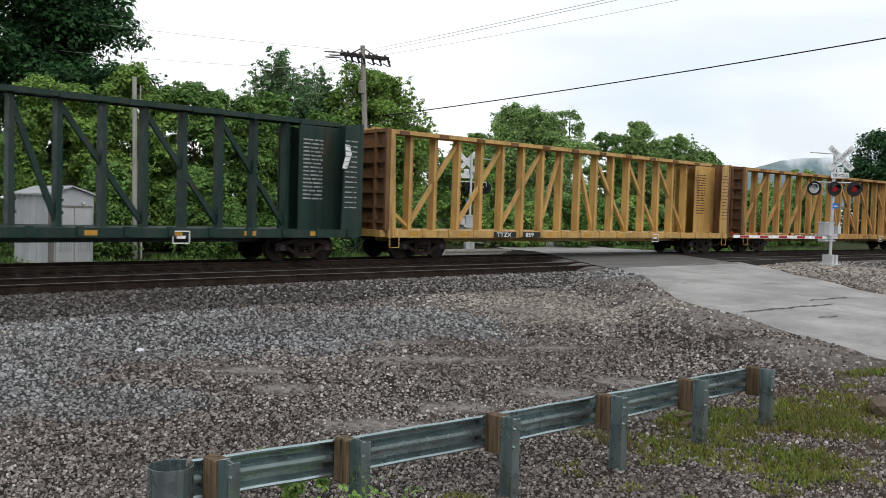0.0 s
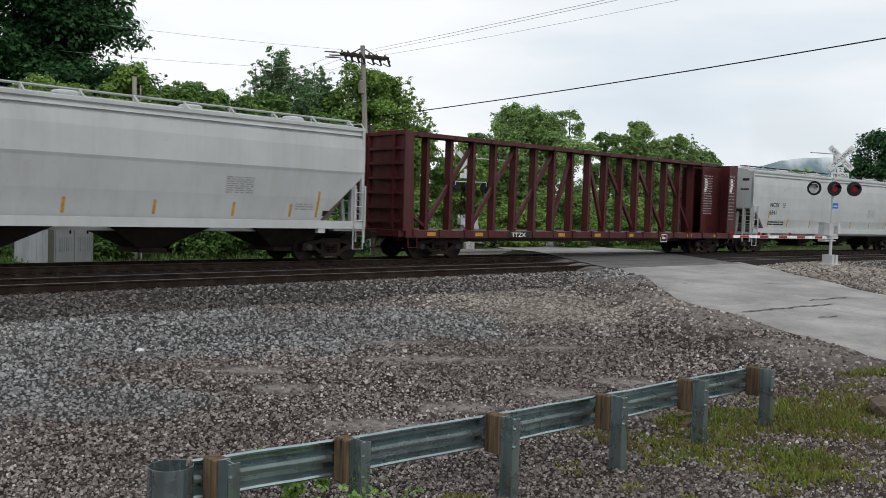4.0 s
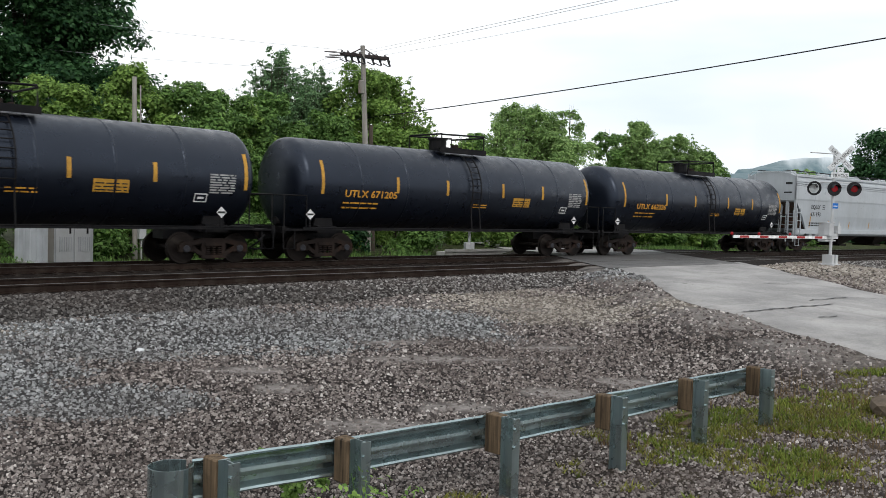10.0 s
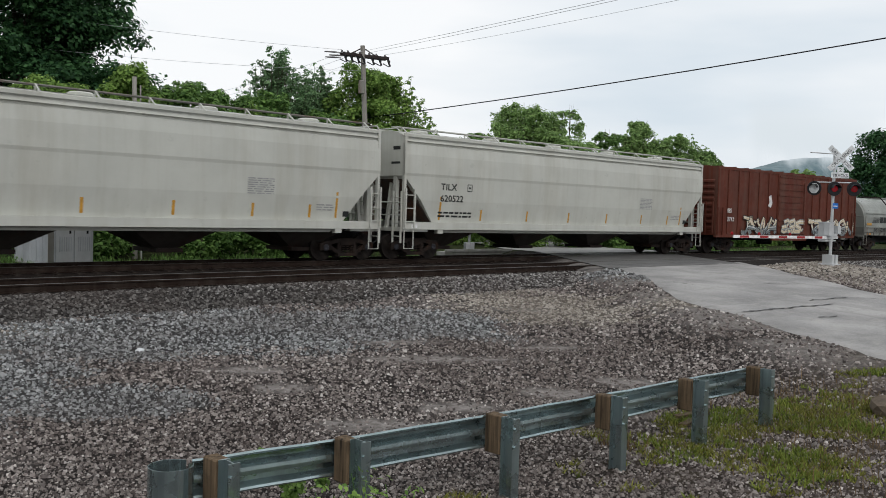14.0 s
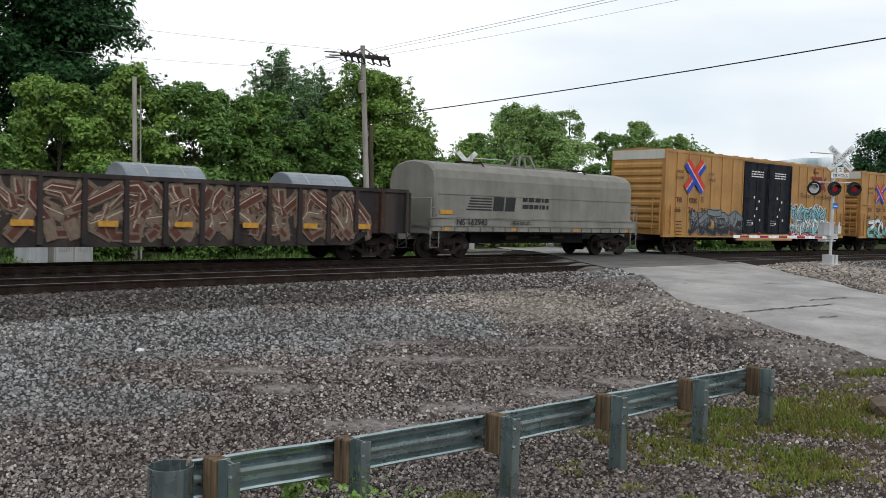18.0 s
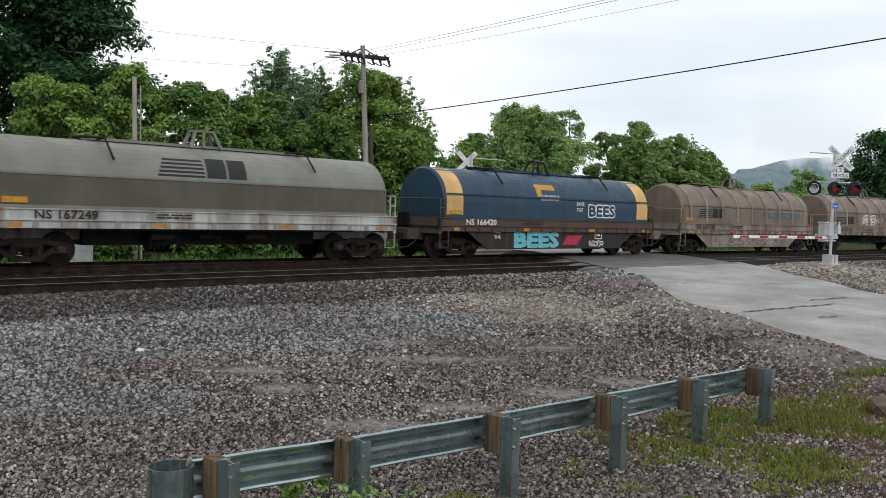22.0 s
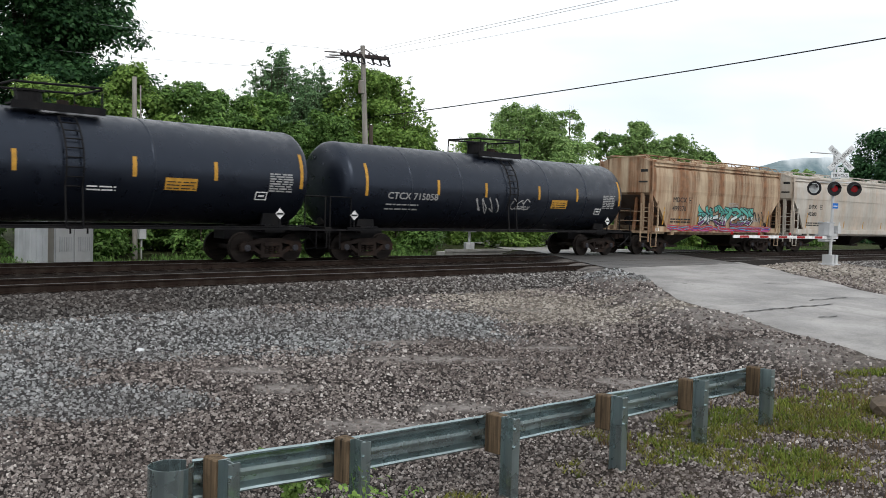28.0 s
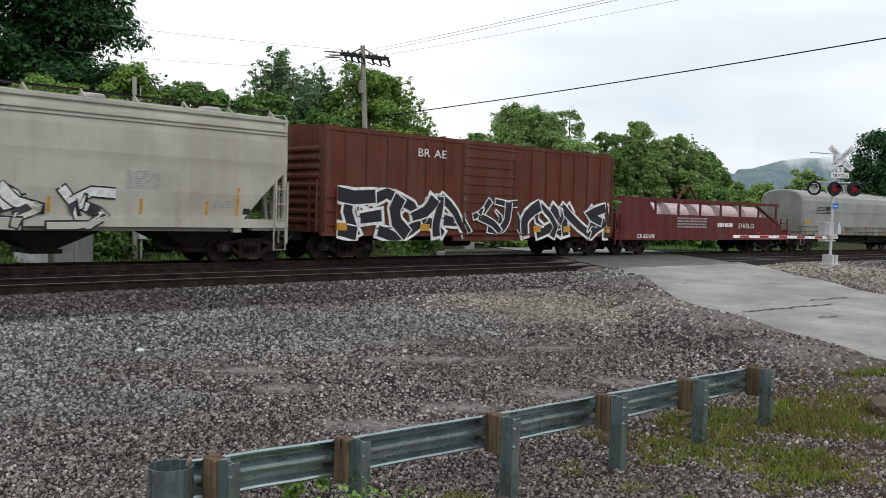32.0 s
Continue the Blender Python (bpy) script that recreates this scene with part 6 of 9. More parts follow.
def gondola(s0, s1, label, mat, seed):
    L = s1 - s0 + 0.3
    s0 -= 0.2
    car = car_empty("gondola", label, s0, L)
    W = 1.48
    yf = lambda x, z: -W
    part("side_wall", boxes((0, L, -W, -W + 0.05, 0.95, 2.42)), mat, car)
    part("side_wall", boxes((0, L, W - 0.05, W, 0.95, 2.42)), mat, car)
    part("end_wall", boxes((0, 0.06, -W + 0.05, W - 0.05, 1.0, 2.42)), mat, car)
    part("end_wall", boxes((L - 0.06, L, -W + 0.05, W - 0.05, 1.0, 2.42)), mat, car)
    part("floor", boxes((0.06, L - 0.06, -W + 0.05, W - 0.05, 1.0, 1.08), (-0.5, L + 0.5, -0.33, 0.33, 0.70, 1.0)), mat, car)
    part("top_chord", boxes((-0.02, L + 0.02, -W - 0.06, -W + 0.10, 2.38, 2.50), (-0.02, L + 0.02, W - 0.10, W + 0.06, 2.38, 2.50), (-0.05, 0.1, -W, W, 2.38, 2.50), (L - 0.1, L + 0.05, -W, W, 2.38, 2.50)), mat, car)
    bm = bmesh.new()
    for y in (-W - 0.01, W - 0.05):
        slab(bm, [(1.6, 1.0), (2.5, 0.55), (L - 2.5, 0.55), (L - 1.6, 1.0)], y, y + 0.06)
    part("fishbelly_sill", bm, mat, car)
    for k in range(15):
        x = 0.1 + (L - 0.2) * k / 14
        for s in (-1, 1):
            part("side_post", slab(bmesh.new(), [(x - 0.08, 0.62 if 2 < k < 12 else 1.0), (x + 0.08, 0.62 if 2 < k < 12 else 1.0), (x + 0.06, 2.40), (x - 0.06, 2.40)], min(s * W, s * (W + 0.14)), max(s * W, s * (W + 0.14))), mat, car)
    for s, x in ((1, 0.0), (-1, L)):
        bm = boxes(*[(min(x, x - s * 0.12), max(x, x - s * 0.12), -W, W, z, z + 0.10) for z in (1.05, 1.4, 1.75, 2.1)])
        part("end_rib", bm, mat, car)
        ladder(car, x - s * 0.16, -1.45, 0.95, 2.4, 0.42, "y", mat)
        stirrup(car, x + (0.05 if s > 0 else -0.47), -W - 0.05, mat, z1=1.0)
        coupler(car, x - s * 0.45, -s, 0.5)
    truck(car, 1.3)
    truck(car, L - 1.3)
    return car, yf, L


# ---- the train, car by car, from the front of the view to its tail ----
def side(y):
    return lambda x, z: -y


def bracket_word(car, word, x, z, w, h, mat, yf, lift=0.008, shear=0.0):
    """A word fitted into a width and height."""
    co, fa = text_mesh(word)
    wd = max(v[0] for v in co) or 1
    decal(car, "lettering", [(x + v[0] / wd * w + shear * v[1] * h, z + v[1] / 0.72 * h) for v in co], fa, mat, yf, lift)


green = centerbeam(-4.1, 18.60, "dark green centerbeam lumber flatcar, empty", M_green, ["TTZX"], M_inkgrey, 1)
slab_y = side(0.62)
decal(green, "emblem", [(21.95, 3.1), (22.15, 3.1), (22.35, 3.6), (22.25, 3.9), (22.05, 3.9), (22.1, 3.55)], [(0, 1, 2, 3, 4, 5)], M_inkwhite, side(1.42))
centerbeam(19.97, 42.66, "bright yellow centerbeam lumber flatcar, empty", M_yellow, ["TTZX", "859"], M_inkbrown, 2)
centerbeam(44.25, 67.12, "weathered orange-yellow centerbeam lumber flatcar, empty", M_orange, ["TTZX", "356", "476"], M_inkbrown, 3)
h, yf, L = hopper(68.50, 87.28, "light grey covered hopper with a darker tapering lower side", M_white, ["NCIX", "1048"], M_inkgreen, 4, taper=0.26, tall_cut=2.9)
patch(h, 4.6, 5.4, 3.02, 3.42, M_twotone, yf, "paint_patch", 2, 2)
maroon = centerbeam(89.40, 111.88, "maroon centerbeam lumber flatcar with white warnings, empty", M_maroon, ["TTZX"], M_inkgrey, 5)
for xx in (20.75, 21.9):
    decal(maroon, "emblem", [(xx, 3.2), (xx + 0.2, 3.2), (xx + 0.34, 3.6), (xx + 0.25, 3.9), (xx + 0.05, 3.9), (xx + 0.1, 3.55)], [(0, 1, 2, 3, 4, 5)], M_inkwhite, side(1.42) if xx > 21.5 else side(0.62))
hopper(113.48, 132.19, "clean white covered hopper with black marks", M_white, ["NCIX", "6541"], M_ink, 7, walk_mat=M_black)
h, yf, L = hopper(133.80, 152.39, "stained off-white covered hopper with repainted blue-grey patches", M_stain, ["075", "NCLX"], M_ink, 8, walk_mat=M_black)
for x0, x1, z0, z1 in ((1.5, 17.1, 1.46, 1.95), (0.85, 17.7, 1.95, 2.45), (0.25, 18.3, 2.45, 2.62)):
    patch(h, x0, x1, z0, z1, M_bluegrey, yf, "paint_patch", 12, 4, label="repainted blue-grey band")
r_p = random.Random(8)
x0 = 0.25
while x0 < 18.0:
    x1 = min(x0 + r_p.uniform(0.7, 2.4), 18.3)
    z1 = r_p.choice((2.72, 2.85, 3.0, 3.15, 3.35))
    patch(h, x0, x1, 2.62, z1, M_bluegrey, yf, "paint_patch", 3, 4)
    if z1 < 3.3:
        patch(h, x0, x1, z1 + 0.005, 3.45 + r_p.uniform(-0.05, 0.2), M_tanstain, yf, "stain", 3, 4, label="tan stained paint")
    x0 = x1 + 0.005
for x0 in (2.2, 15.2, 16.4):
    patch(h, x0, x0 + 0.5, 1.9, 2.6, M_tanstain, yf, "stain", 2, 3, lift=0.008)
tank_car(154.35, 170.50, "glossy black tank car with yellow marks", "NATX 252667", M_inkyellow, 9)
tank_car(172.35, 187.25, "black tank car with ringed shell and yellow marks", "UTLX 671155", M_inkyellow, 10, belts=6)
tank_car(189.20, 204.00, "black tank car with ringed shell and amber marks", "UTLX 671205", M_inkyellow, 11, belts=6)
tank_car(205.85, 220.90, "black tank car with dull ringed shell", "UTLX 662326", M_inkyellow, 12, belts=6)
hopper(222.35, 241.90, "blue-grey covered hopper with ridged upper side", M_silver, ["EQUX", "621193"], M_ink, 13, tall_cut=3.0, ridges=3, groove=False, walk_mat=M_black)
hopper(243.06, 262.36, "cream-white covered hopper with faint dirt streaks", M_whitecream, ["EQUX", "18163"], M_ink, 14, tall_cut=3.0, walk_mat=M_deckgrey)
hopper(263.53, 282.93, "cream-white covered hopper with black end openings", M_whitecream, ["TILX", "620522"], M_ink, 16, tall_cut=3.0)
b, yf, L = boxcar(284.32, 299.74, "red-brown boxcar with cream graffiti along the sill", M_brown, 4.52, M_brown, (6.0, 9.0), M_inkwhite, 17, double=False)
yg = side(1.632)
write(b, "IBS", 0.9, 2.15, 0.30, M_inkwhite, yg, 1.1, bold=True)
write(b, "3713", 0.9, 1.70, 0.30, M_inkwhite, yg, 1.1, bold=True)
decal(b, "emblem", [(4.9, 2.6), (5.2, 2.5), (5.35, 2.75), (5.2, 3.2), (4.95, 3.1), (5.05, 2.8)], [(0, 1, 2, 3, 4, 5)], M_inkwhite, yg)
graffiti(b, 2.4, 5.9, 0.98, 2.0, yg, [M_tagcream, M_taggrey], M_tagblack, M_tagwhite, 41, 5)
graffiti(b, 9.6, 15.0, 0.98, 2.0, yg, [M_tagcream, M_taggrey], M_tagblack, M_tagwhite, 42, 7)
graffiti(b, 6.4, 8.7, 1.1, 1.9, side(1.70), [M_tagcream], M_taggrey, M_tagwhite, 43, 3)
c, yf, L = coil_car(301.81, 315.11, "coil car with pale grey round hood", M_hood, M_deckpale, 18, deck_print="NS 165089", lift_mat=M_deckpale)
rail_emblem(c, 1.0, 1.85, 1.9, M_ink, yf)
bars(c, 5.0, 2.1, 3.2, 1, M_inkwhite, yf, 0.16, 0.2, 8)
g, yf, L = gondola(317.79, 333.61, "black gondola covered in rust-and-cream graffiti", M_gond, 19)
write(g, "NS", 1.75, 2.02, 0.28, M_inkwhite, yf, 1.1, bold=True)
write(g, "187841", 1.3, 1.62, 0.30, M_inkwhite, yf, 1.25, bold=True)
bars(g, 1.3, 1.45, 1.3, 2, M_inkgrey, yf, 0.06, 0.14, 4)
yg = side(1.482)
M_tagrust = plain("spray_rust", (0.085, 0.032, 0.024), 0.6)
M_tagtan = plain("spray_tan", (0.40, 0.34, 0.28), 0.6)
M_tagbuff = plain("spray_buff", (0.155, 0.118, 0.088), 0.6)
graffiti(g, 2.7, 14.3, 0.66, 2.36, yg, [M_tagrust, M_tagbuff, M_tagrust, M_tagtan], M_tagbuff, M_tagtan, 44, 13, wild=0.7, halo=M_tagbuff)
for k in range(7):
    patch(g, 0.6 + 2.2 * k, 1.15 + 2.2 * k, 1.1, 1.26, M_stripe, side(1.60), "reflector", 1, 1, 0.002)
COILS = []
for k, x in enumerate((1.2, 7.4, 13.0)):
    co = tagged(new("steel_coil"), "blue-grey steel coil lying in the gondola", "steel coil", "coils in the gondola")
    bm = bmesh.new()
    lathe(bm, [(-1.25, 0.35), (-1.25, 0.90), (-1.22, 0.93), (1.22, 0.93), (1.25, 0.90), (1.25, 0.35)], 30, 0)
    part("winding", bm, paint("coil_steel", (0.22, 0.25, 0.28), 0.38, 0.6, 0.2) if k == 0 else bpy.data.materials["coil_steel"], co, smooth=False)
    for xx in (-0.6, 0.55):
        bm = bmesh.new()
        lathe(bm, [(xx - 0.03, 0.94), (xx + 0.03, 0.94)], 30, 0)
        part("strap", bm, M_inkgrey, co)
    COILS.append((co, x))
c, yf, L = coil_car(335.40, 347.37, "coil car with warm grey flat-topped hood", M_hood2, M_hood2, 20, boxy=True, top=3.70, deck_print="NS 162943")
rail_emblem(c, 1.6, 1.85, 2.7, M_ink, yf)
bars(c, 4.75, 2.25, 1.6, 2, M_ink, yf, 0.17, 0.28, 5)
b, yf, L = boxcar(349.68, 368.32, "tall yellow boxcar with black double doors and grey graffiti", M_boxyellow, 5.10, M_doorblack, (6.9, 11.95), M_ink, 21, roof_mat=M_whitecream, inset=2.5)
ye = side(1.632)


def crossed_arrows(car, x, z, s, yf):
    """Two striped bands that cross in the middle, each blue, white and red."""
    for n, sg in enumerate((1, -1)):
        for mat, off in ((M_blue, 0.17), (M_inkwhite, 0.0), (M_redpaint, -0.17)):
            w = 0.05 if off == 0 else 0.26
            ox, oz = sg * off * s * 0.7, off * s * (0.7 if sg < 0 else -0.7)
            v, f = ribbon([(x - s * 0.80 + ox, z - sg * s * 0.74 + oz * sg), (x + s * 0.80 + ox, z + sg * s * 0.74 + oz * sg)], w * s)
            decal(car, "emblem", v, f, mat, yf, 0.010 + 0.002 * n)


def pooled(car, sx, arrows, z0, word, ex, tint):
    crossed_arrows(car, arrows, 3.85 if z0 else 3.72, 0.92 if z0 else 0.70, ye)
    bracket_word(car, "next", 0.85, 3.98, 0.62, 0.20, M_inkbrown, ye, shear=0.12)
    bracket_word(car, "load", 0.85, 3.68, 0.62, 0.20, M_inkbrown, ye, shear=0.12)
    bracket_word(car, "any", 3.6, 3.98, 0.50, 0.20, M_inkbrown, ye, shear=0.12)
    bracket_word(car, "road", 3.6, 3.68, 0.62, 0.20, M_inkbrown, ye, shear=0.12)
    write(car, "TB", 0.85, 2.55, 0.36, M_inkbrown, ye, 1.35, bold=True)
    write(car, "OX", 1.95, 2.55, 0.36, M_inkbrown, ye, 1.35, bold=True)
    for k, w in enumerate(word):
        write(car, w, 0.85 + 1.08 * k, 2.08, 0.36, M_inkbrown, ye, 1.3, bold=True)
    bars(car, 0.95, 1.60, 0.5, 5, M_inkbrown, ye, 0.05, 0.16, 3)
    frame_mark(car, 3.0, 2.6, 0.24, 0.26, M_inkbrown, ye, 0.03)
    bars(car, 0.98, 1.0, 0.6, 2, M_stripe, ye, 0.07, 0.12, 3, broken=False)
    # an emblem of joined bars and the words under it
    for a, b_, z_, h_ in ((0, 1.05, 0.72, 0.17), (0.18, 0.40, 0.05, 0.70), (0.62, 0.84, 0.05, 0.70), (0.25, 0.75, 1.05, 0.12), (0.25, 0.40, 1.05, 0.30)):
        decal(car, "emblem", [(ex + a, 3.55 + z_), (ex + b_, 3.55 + z_), (ex + b_, 3.55 + z_ + h_), (ex + a, 3.55 + z_ + h_)], [(0, 1, 2, 3)], tint, ye, 0.009)
    for q in (1, -1):
        v, f = ribbon([(ex + 1.35 - q * 0.34, 3.60), (ex + 1.35 + q * 0.34, 4.42)], 0.22)
        decal(car, "emblem", v, f, tint, ye, 0.009 + 0.001 * q)


pooled(b, 0, 2.45, True, ("66", "26", "26"), 14.3, M_emblemred)
bracket_word(b, "Railcar Pooling Experts", 13.05, 3.18, 4.3, 0.26, M_inkbrown, ye)
graffiti(b, 2.2, 6.9, 0.96, 2.22, ye, [M_taggrey, M_tagblack], M_tagblack, M_taggrey, 51, 6, halo=M_taggrey, wild=0.5)
patch(b, 4.0, 4.25, 1.35, 1.7, M_stripe, ye, "reflector", 1, 1, 0.03)
graffiti(b, 12.05, 16.1, 0.95, 2.75, ye, [M_tagcyan, M_tagwhite, M_tagcyan], M_tagblack, M_tagwhite, 52, 8, halo=M_tagwhite, wild=0.9)
graffiti(b, 12.1, 16.2, 0.90, 1.15, ye, [M_tagred, M_tagwhite], M_tagred, M_tagwhite, 53, 6)
yd_ = side(1.685)
for xx in (7.6, 10.0):
    bars(b, xx, 4.35, 1.2, 3, M_inkwhite, yd_, 0.06, 0.13, int(xx), lift=0.002)
    for q, (dx, z) in enumerate(((0.3, 2.95), (0.6, 2.35), (0.4, 1.95), (0.95, 1.75), (0.2, 1.55), (0.8, 2.75))):
        patch(b, xx + dx, xx + dx + 0.11, z, z + 0.13, M_inkwhite, yd_, "notice", 1, 1, 0.002)
    bars(b, xx - 0.3, 1.75, 0.55, 3, M_inkgrey, yd_, 0.04, 0.12, 9, lift=0.002)
b, yf, L = boxcar(370.42, 388.80, "tall yellow boxcar with black double doors and pale green graffiti", M_boxyellow, 5.10, M_doorblack, (7.0, 11.9), M_ink, 22, roof_mat=M_whitecream, inset=2.5, horizontal=True)
pooled(b, 0, 2.5, False, ("64", "30", "03"), 14.5, M_emblemred)
bracket_word(b, "RAILCAR POOLING EXPERTS", 13.05, 3.10, 4.6, 0.26, M_inkbrown, ye)
graffiti(b, 1.1, 6.8, 0.84, 2.1, ye, [M_tagwhite, M_taggreen, M_tagcyan], M_tagblack, M_tagcyan, 54, 7, wild=0.6)
graffiti(b, 12.0, 18.1, 0.84, 2.4, ye, [M_tagwhite, M_tagwhite, M_stripe], M_tagblack, M_tagcyan, 55, 7, wild=0.5)
for xx in (7.6, 10.0):
    bars(b, xx, 4.6, 1.2, 3, M_inkwhite, yd_, 0.06, 0.12, int(xx), lift=0.002)
    bars(b, xx, 3.95, 1.2, 3, M_inkwhite, yd_, 0.06, 0.12, int(xx) + 4, lift=0.002)
    for q, (dx, z) in enumerate(((0.3, 2.55), (0.7, 2.95), (0.4, 1.95), (0.95, 1.75), (0.2, 1.5), (0.8, 2.2))):
        patch(b, xx + dx, xx + dx + 0.11, z, z + 0.12, M_inkwhite, yd_, "notice", 1, 1, 0.002)
c, yf, L = coil_car(391.22, 403.86, "coil car with dull grey-green hood on a chalky white deck", M_hood3, M_deckwhite, 23, deck_print="NS 167249", lift_mat=M_deckpale)
# thin sheet over the lower hood; its colour holds dust and side shade
part("hood_skirt", boxes((0.11, L - 0.11, -1.368, -1.358, 1.645, 2.415)), M_skirtshade, c, "dusty brown-grey lower hood side, its shade painted in")
rail_emblem(c, 4.4, 2.55, 2.9, M_ink, yf)
c, yf, L = coil_car(406.89, 419.68, "coil car with dark blue hood and yellow end bands", M_hoodblue, M_deckmud, 24, belly=M_gond, deck_print="NS 166420", lift_mat=M_lampblack)
for x0, x1 in ((0.10, 0.95), (L - 0.95, L - 0.10)):
    patch(c, x0, x1, 1.66, 3.40, paint("band_yellow", (0.60, 0.37, 0.14), 0.5) if x0 < 1 else bpy.data.materials["band_yellow"], yf, "end_band", 2, 16, label="yellow end band")
patch(c, 5.2, 6.4, 2.78, 3.0, M_stripe, yf, "emblem", 2, 3)
patch(c, 5.2, 5.5, 2.5, 2.78, M_stripe, yf, "emblem", 1, 3)
bars(c, 5.4, 2.5, 1.2, 2, M_inkgrey, yf, 0.08, 0.16, 3)
write(c, "SAVE", 7.7, 2.18, 0.24, M_inkwhite, yf, 1.0)
write(c, "THE", 7.7, 1.92, 0.24, M_inkwhite, yf, 1.0)
for k in range(8):
    bracket_word(c, "BEES", 8.50 + 0.085 * math.cos(k * 0.785), 1.76 + 0.085 * math.sin(k * 0.785), 1.88, 0.46, M_inkwhite, yf, 0.010 + 0.0004 * k)
for k in range(8):
    bracket_word(c, "BEES", 8.50 + 0.03 * math.cos(k * 0.785), 1.76 + 0.03 * math.sin(k * 0.785), 1.88, 0.46, M_hoodblue, yf, 0.0145 + 0.0004 * k)
yb = side(1.38)
write(c, "SAVE", 2.55, 0.98, 0.20, M_inkwhite, yb, 1.0)
write(c, "THE", 2.65, 0.76, 0.20, M_inkwhite, yb, 1.0)
for k in range(8):
    bracket_word(c, "BEES", 3.75 + 0.13 * math.cos(k * 0.785), 0.44 + 0.09 * math.sin(k * 0.785), 2.75, 0.58, M_tagblack, yb, 0.006 + 0.0004 * k)
for k in range(8):
    bracket_word(c, "BEES", 3.75 + 0.075 * math.cos(k * 0.785), 0.44 + 0.05 * math.sin(k * 0.785), 2.75, 0.58, M_tagcyan, yb, 0.0105 + 0.0004 * k)
patch(c, 6.8, 7.8, 0.5, 0.9, M_tagred, yb, "graffiti", 2, 2, skew=0.3)
scribble(c, 8.6, 9.6, 0.42, 0.7, M_inkwhite, yb, 3)
frame_mark(c, 9.0, 0.75, 0.5, 0.34, M_inkwhite, yb)
c, yf, L = coil_car(422.84, 435.41, "coil car with weathered brown ribbed hood and scrawled side", M_hoodbrown, M_deckdirty, 25, belly=M_deckdirty, ribs=9, deck_print="NS 165720", band=M_bandpale)
bracket_word(c, "PROTECT III", 7.5, 1.90, 4.1, 0.36, M_teal, yf)
rail_emblem(c, 1.3, 1.85, 2.4, M_ink, yf)
scribble(c, 2.6, 9.5, 0.45, 1.1, M_inkgrey, side(1.38), 6, 9)
frame_mark(c, 9.6, 0.82, 0.5, 0.34, M_inkwhite, side(1.38))
c, yf, L = coil_car(438.16, 451.15, "coil car with weathered brown ribbed hood and white scrawl", M_hoodbrown, M_deckdirty, 26, ribs=9, deck_print="NS 167112", band=M_bandpale)
rail_emblem(c, 0.7, 1.72, 2.4, M_ink, yf)
graffiti(c, 4.25, 6.0, 1.68, 2.34, yf, [M_hoodbrown], M_tagwhite, M_tagwhite, 61, 3)
scribble(c, 6.0, 7.0, 1.75, 2.2, M_tagcream, yf, 5, 4)
bracket_word(c, "PROTECT III", 7.4, 1.95, 3.9, 0.32, M_teal, yf)
c, yf, L = coil_car(454.50, 470.63, "coil car with two pale hoods on a red deck", M_hoodcream, M_deckred, 27, split=8.0, end_hood=M_hood, deck_print="CR 628296", lift_mat=M_hood)
rail_emblem(c, 2.3, 2.35, 2.75, M_ink, yf)
rail_emblem(c, 11.0, 2.35, 2.4, M_ink, yf)
graffiti(c, 13.6, 16.3, 1.7, 2.9, yf, [M_hoodcream, M_tagcream], M_taggrey, M_stripe, 62, 3)
scribble(c, 8.4, 13.2, 1.68, 1.95, M_tagcyan, yf, 7, 9)
tank_car(473.05, 489.40, "black tank car with worn shell and white marks", "GATX 216579", M_inkwhite, 28, belts=5)
tank_car(491.25, 506.85, "smooth black tank car with bold white marks", "CBTX 715040", M_inkwhite, 29, top=4.22, belts=2)
t, yf, L = tank_car(508.55, 523.90, "black tank car with grey scrawls", "CTCX 715058", M_inkgrey, 30, belts=5)
scribble(t, 6.2, 7.6, 1.7, 2.5, M_inkgrey, yf, 4, 4)
scribble(t, 8.2, 9.3, 1.9, 2.4, M_inkgrey, yf, 6, 3)
h, yf, L = hopper(526.05, 538.00, "short cream covered hopper streaked all over with rust", M_rusty, ["MDCX", "499376"], M_ink, 31, bays=2, tall_cut=2.95, walk_mat=M_rusty, dark_cut=True)
graffiti(h, 4.1, 9.2, 1.40, 2.45, yf, [M_taggreen, M_tagwhite, M_tagpurple], M_tagblack, M_tagcyan, 71, 7, wild=0.7)
graffiti(h, 1.4, 11.0, 1.16, 1.42, side(1.60), [M_tagpurple, M_blue, M_tagpink], M_tagred, M_tagcyan, 72, 11, wild=0.6)
scribble(h, 9.4, 10.4, 1.6, 2.4, M_ink, yf, 4, 3)
h, yf, L = hopper(539.60, 558.13, "beige covered hopper with rust stains", M_beige, ["SHPX", "43300"], M_ink, 32, tall_cut=3.1, top=4.40, bays=3, dark_cut=False)
patch(h, 12.5, 14.6, 1.62, 2.3, M_whitecream, yf, "paint_patch", 2, 3)
h, yf, L = hopper(559.50, 577.95, "putty-grey covered hopper with outlined graffiti", M_putty, ["CCBX", "58517"], M_ink, 33, tall_cut=2.9, ridges=2, groove=False, walk_mat=M_black)
graffiti(h, 7.8, 12.8, 1.0, 2.15, lambda x, z: min(yf(x, z), -1.61) if z < 1.4 else yf(x, z) - 0.02, [M_tagwhite, M_putty], M_tagblack, M_tagwhite, 73, 4)
scribble(h, 4.9, 7.2, 1.5, 2.1, M_ink, yf, 8, 5, 0.03)
bars(h, 1.6, 1.95, 2.4, 3, M_inkgrey, yf, 0.12, 0.2, 11)
